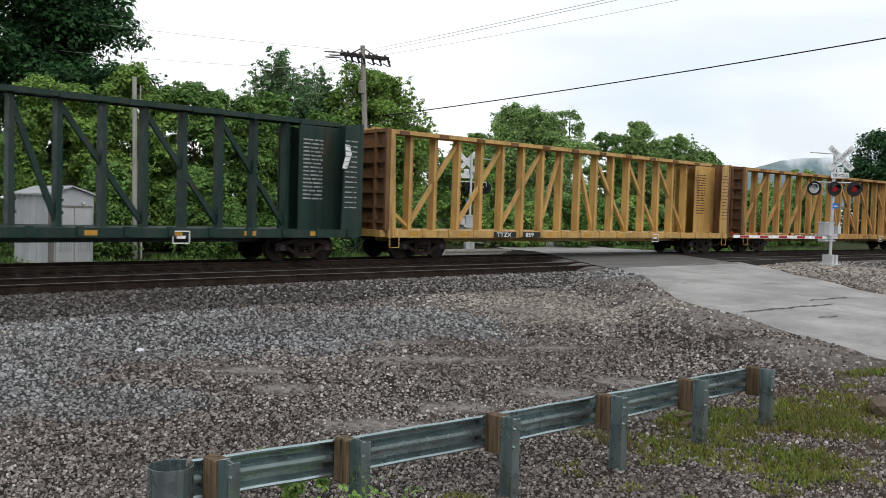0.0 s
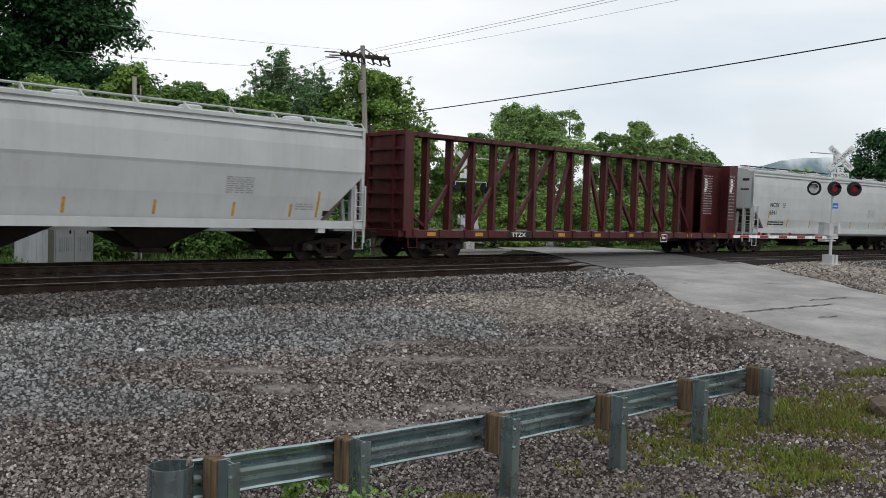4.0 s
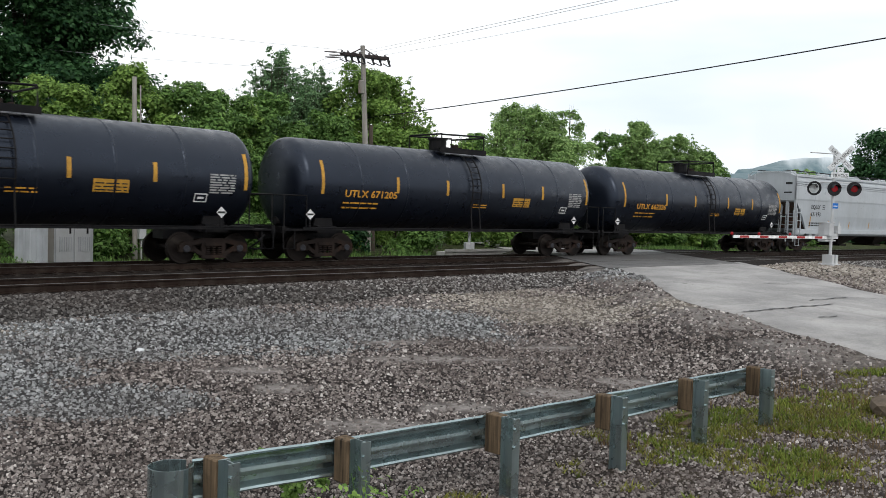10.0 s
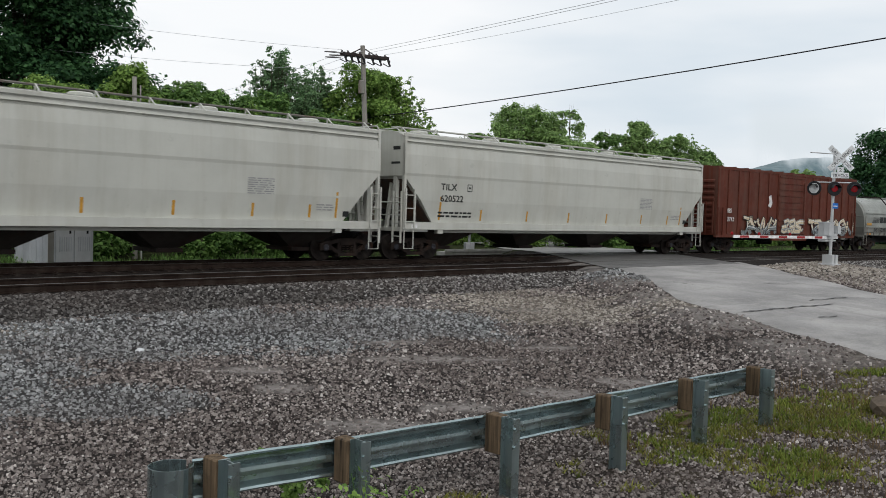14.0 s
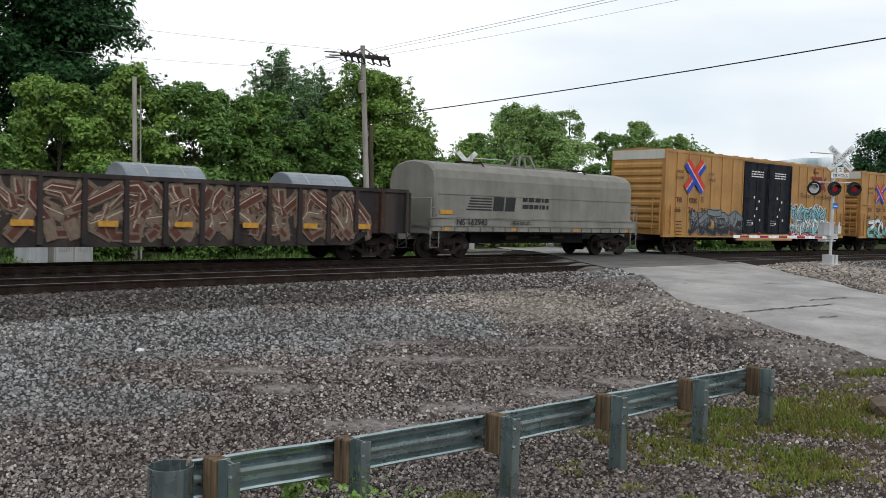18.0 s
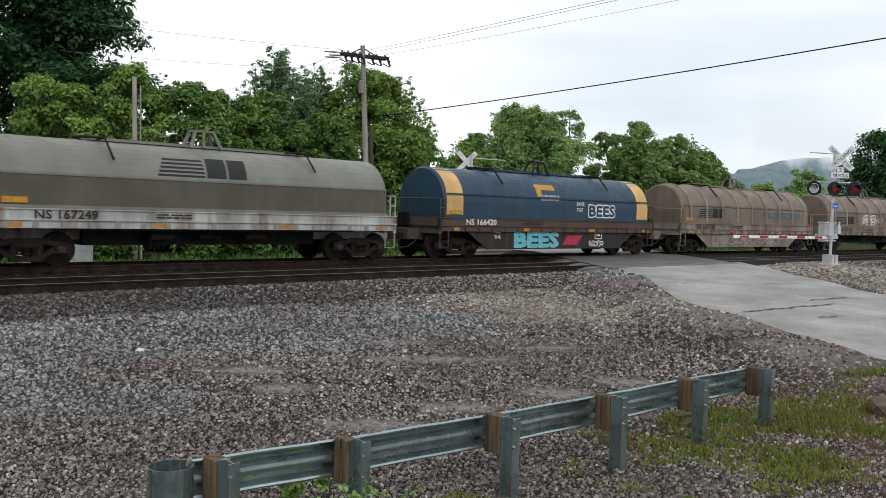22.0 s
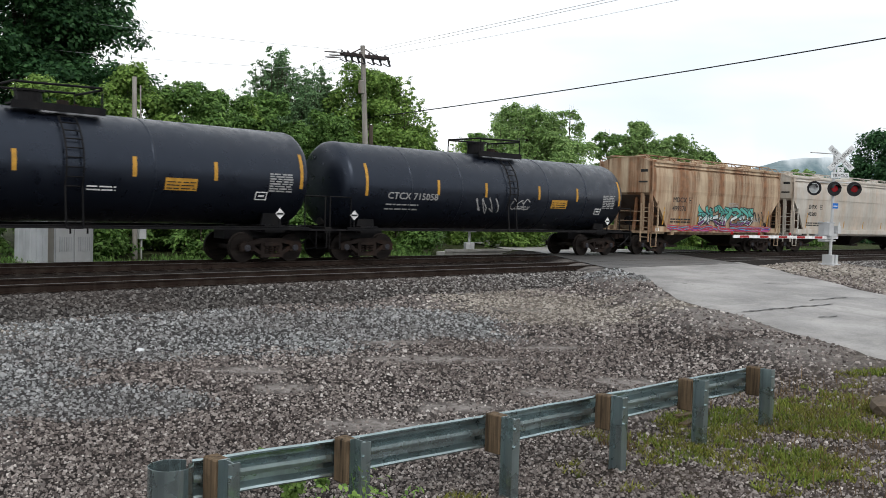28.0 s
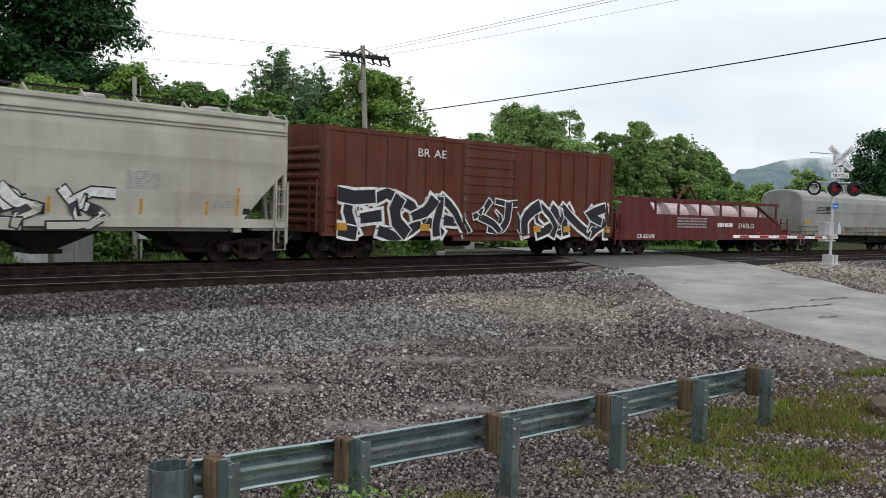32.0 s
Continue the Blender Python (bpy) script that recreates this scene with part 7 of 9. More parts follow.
b, yf, L = boxcar(579.37, 594.99, "mineral-red boxcar with large black and white graffiti", M_brown2, 4.48, M_brown2, (6.3, 9.3), M_inkwhite, 34, double=False)
yg = side(1.632)
write(b, "AG", 1.15, 2.18, 0.30, M_inkwhite, yg, 1.2, bold=True)
write(b, "612", 1.2, 1.72, 0.30, M_inkwhite, yg, 1.2, bold=True)
bracket_word(b, "BR", 4.0, 3.70, 0.6, 0.30, M_inkwhite, yg)
bracket_word(b, "AE", 4.8, 3.70, 0.6, 0.30, M_inkwhite, yg)
graffiti(b, 0.7, 6.2, 0.70, 2.45, yg, [M_tagblack], M_tagwhite, M_tagblack, 81, 4, wild=0.2, halo=M_tagwhite)
graffiti(b, 6.5, 9.1, 0.95, 2.3, side(1.70), [M_tagblack], M_tagwhite, M_tagblack, 82, 2, wild=0.2)
graffiti(b, 9.5, 15.2, 0.70, 2.3, yg, [M_tagblack], M_tagwhite, M_tagblack, 83, 4, wild=0.2, halo=M_tagwhite)
for xx in (0.5, 4.2, 10.3, 12.2, 15.0):
    patch(b, xx, xx + 0.45, 1.05, 1.3, M_stripe, yg, "reflector", 1, 1, 0.03)


def trough_car(s0, s1, label):
    """An open coil car: a low wall below a light frame, coils under sheets inside."""
    L = s1 - s0
    car = car_empty("open_coil_car", label, s0, L)
    m = M_wine
    for y in (-1.40, 1.34):
        part("side_wall", slab(bmesh.new(), [(-0.6, 1.16), (L + 0.6, 1.16), (L - 0.2, 1.95), (2.2, 1.95), (1.6, 2.60), (-0.2, 2.60), (-0.9, 1.9)], y, y + 0.06), m, car)
        part("top_chord", boxes((-0.6, L, y - 0.02, y + 0.08, 2.58, 2.72)), m, car)
        for k in range(7):
            x = 2.2 + (L - 2.4) * k / 6
            part("post", boxes((x - 0.05, x + 0.05, y - 0.01, y + 0.07, 1.9, 2.60)), m, car)
        part("brace", beam(bmesh.new(), (L - 2.4, y + 0.03, 2.58), (L, y + 0.03, 1.6), 0.08, 0.14, (0, 1, 0)), m, car)
    part("side_sill", boxes((-0.95, L + 0.95, -1.46, -1.36, 0.72, 1.16), (-0.95, L + 0.95, 1.36, 1.46, 0.72, 1.16)), m, car)
    part("deck_floor", boxes((-0.95, L + 0.95, -1.36, 1.36, 1.04, 1.16), (-0.95, L + 0.95, -0.33, 0.33, 0.70, 1.04)), m, car)
    for k in range(5):
        x = 2.9 + (L - 4.2) * k / 4
        bm = bmesh.new()
        lathe(bm, [(x - 0.8, 0.3), (x - 0.8, 0.66), (x + 0.8, 0.66), (x + 0.8, 0.3)], 20, 1.88)
        part("sheeted_coil", bm, M_beigesheet, car, "coil under a pale pinkish sheet")
    bm = bmesh.new()
    x = L / 2
    tube(bm, [(x - 0.9, 0, 2.7), (x - 0.2, 0, 3.45), (x + 0.2, 0, 3.45), (x + 0.9, 0, 2.7)], 0.06, 6)
    part("lifting_hoop", bm, m, car)
    part("top_beam", boxes((-0.6, L, -0.1, 0.1, 2.62, 2.72)), m, car)
    yf = side(1.40)
    write(car, "CR 631698", 0.7, 0.80, 0.27, M_inkwhite, side(1.46), 1.1, bold=True)
    bracket_word(car, "SHIELD", 9.6, 1.35, 1.6, 0.26, M_inkwhite, yf)
    bars(car, 4.0, 1.75, 2.6, 4, M_inkgrey, yf, 0.07, 0.14, 4)
    bars(car, 7.6, 1.40, 1.5, 1, M_inkwhite, yf, 0.2, 0.2, 4)
    for s, x in ((1, -0.95), (-1, L + 0.95)):
        part("end_sill", boxes((min(x, x + s * 0.12), max(x, x + s * 0.12), -1.46, 1.46, 0.75, 1.3)), m, car)
        coupler(car, x, -s, 0.55)
        ladder(car, x, -1.47, 0.5, 1.9, 0.4, "x" if s > 0 else "y", m)
    truck(car, 0.95)
    truck(car, L - 0.95)


M_beigesheet = plain("pale_sheet", (0.50, 0.40, 0.40), 0.5)
trough_car(596.45, 610.24, "low wine-red open coil car with sheeted coils")
c, yf, L = coil_car(613.3, 628.1, "coil car with pale grey hood on a grey deck", M_hood, M_deckgrey, 36, boxy=True, top=3.7)
rail_emblem(c, 1.5, 2.3, 2.2, M_ink, yf)


# ---- trees and undergrowth ----
def leaves(centres, radii, count, size, seed):
    """Leaf quads scattered near the surface of many small clumps."""
    r = np.random.RandomState(seed)
    c, rad = np.asarray(centres, float), np.asarray(radii, float)
    p = rad ** 2
    pick = r.choice(len(c), count, p=p / p.sum())
    d = r.normal(size=(count, 3))
    d /= np.linalg.norm(d, axis=1)[:, None]
    low = d[:, 2] < -0.25
    d[low, 2] *= np.where(r.rand(low.sum()) < 0.7, -1, 1)
    depth = np.clip(0.86 + 0.20 * r.normal(size=count), 0.15, 1.5)
    pos = c[pick] + d * (rad[pick] * depth)[:, None] * np.array([1, 1, 0.8])
    nrm = d * 1.05 + r.normal(size=(count, 3)) * 0.5 + np.array([0, -0.1, 0.75])
    nrm /= np.linalg.norm(nrm, axis=1)[:, None]
    t = np.cross(nrm, r.normal(size=(count, 3)))
    t /= np.linalg.norm(t, axis=1)[:, None]
    b = np.cross(nrm, t)
    s = size * (0.55 + 0.9 * r.rand(count))[:, None]
    v = np.stack([pos + t * s, pos + b * s * 0.6 + nrm * s * 0.15, pos - t * s, pos - b * s * 0.6 + nrm * s * 0.15], 1)
    return v.reshape(-1, 3)


def leaf_mesh(name, v, material):
    n = len(v) // 4
    me = bpy.data.meshes.new(name)
    me.vertices.add(n * 4)
    me.vertices.foreach_set("co", v.reshape(-1))
    me.loops.add(n * 4)
    me.loops.foreach_set("vertex_index", np.arange(n * 4))
    me.polygons.add(n)
    me.polygons.foreach_set("loop_start", np.arange(0, n * 4, 4))
    me.materials.append(material)
    me.update(calc_edges=True)
    return me


def tree(x, y, height, width, mat, seed, label, leaf=0.16, count=9000, low=0.15, lobes=60, depth=None, lean=0.0, top=0.35, clump=0.16, name="tree", bare=0):
    """A tapered trunk with limbs that end in clumps of leaves. top: how wide the crown still is at its very top."""
    r = random.Random(seed)
    base = ground_z(x, y)
    t = tagged(new(name), label, "tree" if name == "tree" else "shrub", "trees behind the railway" if name == "tree" else "shrubs behind the railway")
    t.location = (x, y, base)
    bm = bmesh.new()
    H = height - base
    trunk_r = 0.022 * H ** 0.95
    pts = [(lean * H * f + 0.02 * H * math.sin(f * 5 + seed), 0.02 * H * math.cos(f * 4 + seed), H * f) for f in (0, 0.15, 0.3, 0.45, 0.6, 0.75, 0.9)]
    tube(bm, [Vector(p) - Vector((pts[0][0], pts[0][1], 0.1)) for p in pts[:6]], [trunk_r * (1 - 0.93 * i / 5) for i in range(6)], 8)
    cen, rad = [], []
    for k in range(lobes):
        f = low + (1 - low) * (k + r.random()) / lobes
        g = (f - low) / (1 - low)
        prof = line([(0, 0.80), (0.3, 1.0), (0.6, 0.92), (0.85, 0.35 + 0.65 * top), (1.0, top)], g)
        a = r.uniform(0, 2 * math.pi)
        size = clump * width * r.uniform(0.5, 1.15) * (0.75 + 0.25 * prof)
        rr = max(0.0, width / 2 * prof * r.uniform(0.9, 1.1) - size * 0.8) * r.uniform(0.15, 1.0) ** 0.5
        px = lean * H * f + rr * math.cos(a)
        py = (depth or width) / width * rr * math.sin(a)
        pz = min(H * f, H - size * 0.75 * r.uniform(0.6, 1.2))
        cen.append((px, py, pz))
        rad.append(size)
        for q in range(3):
            th, ph = r.uniform(0, 6.283), r.uniform(-0.4, 1.3)
            sm = size * r.uniform(0.35, 0.6)
            cen.append((px + size * math.cos(th) * math.cos(ph), py + size * math.sin(th) * math.cos(ph), min(pz + size * 0.85 * math.sin(ph), H * 1.02)))
            rad.append(sm)
        if k % 2 == 0:
            s = max(0.1, f - 0.22) * H
            tube(bm, [(lean * s, 0, s), (px * 0.5, py * 0.5, (s + pz) / 2 + 0.03 * H), (px, py, pz)], [trunk_r * 0.32 * (1.1 - f), trunk_r * 0.18 * (1.1 - f), 0.008], 5)
    for k in range(bare):
        a = r.uniform(-1, 1)
        px, pz = width * 0.22 * a + lean * H, H * r.uniform(0.98, 1.07)
        tube(bm, [(lean * H, 0, H * 0.75), (px * 0.6, 0, H * 0.9), (px, r.uniform(-0.5, 0.5), pz)], [0.022, 0.014, 0.006], 4)
    part("trunk", bm, M_bark, t)
    part_of("crown", leaf_mesh("crown", leaves(cen, rad, int(count * 1.55), leaf * 0.74, seed), mat), None, t)
    return t


def plume(x, y, height, width, seed, label, mat=M_lg, leaf=0.10, count=42000, shoots=120):
    """A feathery tree: many upright shoots, each clothed with small leaves."""
    r = random.Random(seed)
    base = ground_z(x, y)
    H = height - base
    t = tagged(new("tree"), label, "tree", "trees behind the railway")
    t.location = (x, y, base)
    bm = bmesh.new()
    tube(bm, [(0, 0, -0.1), (0.05, 0, H * 0.35), (0, 0, H * 0.7)], [0.16, 0.11, 0.04], 8)
    cen, rad = [], []
    for k in range(shoots):
        a, f = r.uniform(0, 6.283), r.random() ** 0.6
        ex, ey = width / 2 * f * math.cos(a), width / 2 * f * math.sin(a)
        top = H * (1.0 - 0.34 * f * f) * r.uniform(0.86, 1.0)
        foot = H * r.uniform(0.05, 0.45)
        pts = [(ex * g ** 0.7, ey * g ** 0.7, foot + (top - foot) * g) for g in (0.0, 0.3, 0.6, 0.85, 1.0)]
        tube(bm, pts, [0.035, 0.028, 0.02, 0.012, 0.005], 4)
        for g in (0.15, 0.3, 0.42, 0.54, 0.64, 0.73, 0.81, 0.88, 0.94, 0.99):
            cen.append((ex * g ** 0.7 + r.gauss(0, 0.12), ey * g ** 0.7 + r.gauss(0, 0.12), foot + (top - foot) * g))
            rad.append(0.50 - 0.33 * g)
    part("trunk", bm, M_bark, t)
    v = leaves(cen, rad, count, leaf, seed)
    part_of("crown", leaf_mesh("crown", v, mat), None, t)
    return t


tree(16.9, 51, 19.0, 14.0, M_ld, 1, "tall dark broadleaf tree rising behind the hedge", 0.19, 76000, lobes=190, top=0.55, clump=0.115)
tree(5.5, 49, 18.0, 13.0, M_ld, 2, "dark broad tree at the edge of the wood", 0.19, 34000, lobes=90, top=0.6, clump=0.10)
tree(9.9, 36.6, 4.9, 5.2, M_lb, 3, "bushy green tree with drooping leaves", 0.12, 18000, low=0.0, lobes=60, top=0.5, clump=0.12)
tree(14.4, 39.0, 6.75, 6.0, M_ll, 4, "bright green bushy tree by the old pole", 0.12, 25000, low=0.0, lobes=80, top=0.5, clump=0.11)
tree(17.5, 38.8, 7.75, 5.6, M_ll, 31, "bright green bushy tree with a peaked top", 0.12, 22000, low=0.0, lobes=70, top=0.25, clump=0.13)
tree(19.2, 39.6, 7.2, 4.4, M_lb, 35, "round green bush in a dense hedge", 0.12, 11000, low=0.0, lobes=50, top=0.5, clump=0.12)
tree(20.2, 38.4, 7.3, 5.4, M_lb, 5, "round green bushy tree", 0.12, 18000, low=0.0, lobes=70, top=0.55, clump=0.12)
tree(22.4, 39.2, 7.2, 5.0, M_lb, 32, "green bush with ragged top", 0.12, 15000, low=0.0, lobes=60, top=0.5, clump=0.12)
tree(24.0, 39.8, 6.9, 4.6, M_ll, 36, "light green bush filling the hedge", 0.12, 11000, low=0.0, lobes=50, top=0.5, clump=0.13)
tree(25.6, 40, 7.7, 4.8, M_lb, 6, "dense green bush beside taller trees", 0.12, 16000, low=0.0, lobes=60, top=0.5, clump=0.12)
tree(27.9, 41.2, 6.2, 5.0, M_lb, 37, "low green bush under a feathery tree", 0.12, 10000, low=0.0, lobes=50, top=0.5, clump=0.13)
plume(28.6, 44, 11.2, 5.4, 7, "feathery grey-green tree with upright shoots")
plume(31.7, 44.6, 10.6, 5.2, 21, "feathery grey-green tree with upright twigs")
tree(34.0, 41.5, 10.0, 8.8, M_ll, 8, "broad green tree beside the pole", 0.14, 34000, low=0.0, lobes=90, top=0.4, clump=0.11)
tree(30.0, 41.0, 7.0, 6.0, M_lb, 22, "green tree behind the utility pole", 0.13, 18000, low=0.0, lobes=60, top=0.4, clump=0.12)
tree(38.4, 42, 7.0, 5.0, M_lb, 33, "green tree sloping down to the crossing", 0.14, 12000, low=0.0, lobes=50, top=0.3, clump=0.12)
tree(41.5, 41, 5.6, 5.5, M_ll, 9, "low green tree by the crossing", 0.13, 13000, low=0.0, lobes=50, clump=0.12)
tree(47.0, 45, 7.4, 6.0, M_lb, 34, "low green tree before a taller one", 0.16, 12000, low=0.0, lobes=50, clump=0.12)
tree(54.6, 47, 10.2, 12.6, M_lh, 10, "rounded pale green tree with bare twigs on top", 0.14, 44000, low=0.0, lobes=150, top=0.35, bare=14, clump=0.075)
plume(51.3, 46.2, 9.2, 6.4, 41, "airy green tree with loose upright branches", M_lh, 0.13, 16000, 80)
plume(56.0, 47.4, 10.4, 6.0, 42, "airy green tree with a ragged open top", M_lh, 0.13, 14000, 75)
tree(61.0, 48.2, 10.9, 3.4, M_lh, 23, "narrow leaning tree with a loose tufted top", 0.14, 5000, low=0.2, lobes=34, top=0.6, lean=0.06, clump=0.17, bare=4)
tree(74.2, 53, 10.0, 5.2, M_lb, 12, "narrow green tree with tufted top beside a gap", 0.18, 11000, low=0.0, lobes=60, top=0.7, clump=0.13, bare=3)
tree(79.4, 53, 11.7, 8.4, M_lh, 24, "pale green tree with a pointed crown", 0.17, 30000, low=0.0, lobes=120, top=0.22, clump=0.09, bare=4)
plume(78.0, 52.6, 11.3, 5.6, 43, "airy green tree with upright shoots", M_lh, 0.17, 10000, 60)
tree(85.2, 52.6, 10.5, 9.6, M_lh, 11, "wide pale green tree clump", 0.17, 32000, low=0.0, lobes=120, top=0.45, clump=0.085)
plume(89.8, 53.0, 11.5, 7.6, 44, "loose-topped green tree among rounder ones", M_lh, 0.16, 18000, 90)
tree(93.4, 53.4, 9.4, 9.6, M_lb, 47, "rounded green tree lower than its neighbours", 0.18, 26000, low=0.0, lobes=100, top=0.3, clump=0.09)
tree(181, 80, 12.2, 14.5, M_lh, 14, "distant rounded pale green tree", 0.36, 7000, low=0.0, lobes=60, clump=0.10)
tree(107.0, 38, 12.0, 11.0, M_ld, 13, "dark green tree beyond the signal", 0.24, 16000, low=0.0, lobes=80, top=0.5)
tree(118.0, 38, 12.5, 12.0, M_ld, 25, "dark broad tree behind the signal", 0.24, 14000, low=0.0, lobes=80, top=0.5)
plume(42.6, 42.4, 7.0, 5.0, 45, "small airy green tree near the crossing", M_ll, 0.12, 6000, 40)
plume(35.6, 41.2, 10.4, 5.5, 46, "light green tree with upright twigs by the pole", M_ll, 0.12, 14000, 60)
r_s = random.Random(77)
for k in range(30):
    x = 13.0 + 2.35 * k + r_s.uniform(-0.6, 0.6)
    if 31 < x < 38:
        continue
    y = 33.6 + r_s.uniform(-0.5, 1.6) + (0.05 * max(0, x - 40))
    hh = r_s.uniform(1.4, 3.2) if x < 60 else r_s.uniform(2.5, 4.5)
    # left shrubs may draw the dark leaf colour, for shade under the hedge
    tree(x, y, hh, r_s.uniform(3.0, 4.4), r_s.choice((M_lb, M_ll, M_lb)) if x > 29 else r_s.choice((M_lb, M_ld)), 100 + k, "leafy green shrub on the bank behind the rails", 0.12 if x < 50 else 0.16, 4200, low=0.0, lobes=26, top=0.5, clump=0.2, name="shrub")
for k in range(16):
    x = 88.0 + 8 * k + r_s.uniform(-2, 2)
    tree(x, 56 + 0.25 * (x - 88) + r_s.uniform(-2, 2), r_s.uniform(4.5, 7.5), r_s.uniform(8, 11), r_s.choice((M_lb, M_ll)), 160 + k, "far hedge of green shrubs", 0.34, 2500, low=0.0, lobes=30, top=0.5, clump=0.18, name="shrub")


def blades(name, places, material, seed, label, lo=0.05, hi=0.14, wide=0.007, lean=0.5):
    """Grass or weeds: thin pointed blades."""
    r = np.random.RandomState(seed)
    p = np.asarray(places, float)
    n = len(p)
    h = lo + (hi - lo) * r.rand(n)
    a = r.rand(n) * 6.283
    tip = np.stack([np.cos(a) * h * lean * r.rand(n), np.sin(a) * h * lean * r.rand(n), h], 1)
    sd = np.stack([-np.sin(a), np.cos(a), np.zeros(n)], 1) * (wide * (0.6 + 0.8 * r.rand(n)))[:, None]
    v = np.stack([p - sd, p + sd, p + tip * 0.6 + sd * 0.8, p + tip], 1)
    me = leaf_mesh(name, v.reshape(-1, 3), material)
    return tagged(new(name, me), label, "grass", kind="stuff")


r_g = random.Random(9)
g0, g1, g2_, g3 = [], [], [], []
tries = 0
while len(g1) + len(g0) < 24000 and tries < 200000:
    tries += 1
    x, y = r_g.uniform(7.0, 15.5), r_g.uniform(2.6, 7.2)
    dens = noise.noise((x * 0.9, y * 0.9, 1)) + 0.7 * noise.noise((x * 2.6, y * 2.6, 8)) + 0.02 - 0.8 * ease(5.7, 7.0, y + 0.10 * (x - 9)) - 0.7 * ease(8.8, 7.6, x) - 0.5 * ease(4.2, 3.0, y) + 0.25 * spot(x, y, 11.6, 5.0, 2.2, 0.9, -20)
    if dens > r_g.uniform(-0.25, 1.0):
        bunch = g0 if noise.noise((x * 1.5, y * 1.5, 12)) + r_g.gauss(0, 0.15) > 0.10 else g1
        for q in range(7):
            xx, yy = x + r_g.gauss(0, 0.022), y + r_g.gauss(0, 0.022)
            bunch.append((xx, yy, ground_z(xx, yy) - 0.01))
for k in range(2600):
    x, y = r_g.uniform(3.3, 5.9), r_g.uniform(4.9, 5.7)
    if noise.noise((x * 2, y * 2, 4)) > -0.1:
        g1.append((x, y, ground_z(x, y) - 0.01))
blades("grass", g1, M_grass, 1, "short patchy yellow-green grass by the guardrail", 0.02, 0.085, 0.0085, 1.5)
blades("green_grass", g0, M_greengrass, 7, "bright green grass tufts beside the gravel", 0.025, 0.10, 0.011, 1.4)
for cx, cy, n, sp in ((8.45, 5.75, 130, 0.22), (5.1, 5.05, 90, 0.22), (12.6, 5.6, 45, 0.5), (11.8, 3.6, 260, 1.2), (13.5, 4.0, 420, 1.6), (10.0, 4.0, 380, 1.6), (12.5, 5.6, 260, 1.4)):
    for k in range(n):
        x, y = cx + r_g.gauss(0, sp * 0.5), cy + r_g.gauss(0, sp * 0.5)
        g3.append((x, y, ground_z(x, y)))
blades("dry_weeds", g3, M_dry, 2, "dry reddish weed stalks among the grass", 0.08, 0.27, 0.0035, 0.7)
for k in range(26000):
    x = 8 + 62 * r_g.random() ** 1.4
    q = r_g.uniform(28.2, 33.5)
    y = q + bend(x)
    if abs(road_side(x, y)) < 4.6 or noise.noise((x * 0.5, q * 0.9, 3)) + 0.4 * noise.noise((x * 2, q * 2, 5)) < 0.02:
        continue
    g2_.append((x, y, ground_z(x, y) - 0.02))
blades("verge_weeds", g2_, M_lb, 3, "patchy green weeds along the far side of the tracks", 0.05, 0.30, 0.022, 0.9)


def weed(x, y, h, seed):
    t = tagged(new("weed_plant"), "leafy green weed growing beside the guardrail post", "weed", "weeds at the guardrail")
    t.location = (x, y, ground_z(x, y))
    r = random.Random(seed)
    bm = bmesh.new()
    cen = []
    for k in range(10):
        a, hh = r.uniform(0, 6.28), h * r.uniform(0.5, 1.0)
        tipp = (0.35 * hh * math.cos(a), 0.35 * hh * math.sin(a), hh)
        tube(bm, [(0, 0, -0.02), (tipp[0] * 0.4, tipp[1] * 0.4, hh * 0.5), tipp], [0.006, 0.005, 0.003], 5)
        cen += [tuple(c * f for c in tipp) for f in (0.2, 0.35, 0.5, 0.65, 0.8, 1.0)]
    part("stem", bm, M_lb, t)
    part_of("foliage", leaf_mesh("foliage", leaves(cen, [0.06 * h / 0.4] * len(cen), 300, 0.026, seed), M_ll), None, t)["kind"] = "stuff"


for k, (x, y, h) in enumerate(((3.95, 5.2, 0.55), (4.2, 5.12, 0.6), (3.85, 5.32, 0.4), (3.6, 5.45, 0.45), (4.45, 5.05, 0.5), (4.86, 7.55, 0.17), (4.35, 6.3, 0.35), (4.9, 6.6, 0.4), (3.3, 5.4, 0.4))):
    weed(x, y, h, k)


# ---- guardrail in front of the lot ----
POSTS = [(3.36, 5.68), (4.47, 5.52), (6.13, 5.36), (7.74, 5.26), (9.30, 5.20), (10.84, 5.13)]
guardrail = tagged(new("guardrail"), "galvanized steel guardrail on steel posts with wooden blocks", "guardrail")
I_BEAM = [(-0.05, -0.075), (0.05, -0.075), (0.05, -0.066), (0.004, -0.066), (0.004, 0.066), (0.05, 0.066), (0.05, 0.075), (-0.05, 0.075), (-0.05, 0.066), (-0.004, 0.066), (-0.004, -0.066), (-0.05, -0.066)]
TOPZ = -0.115
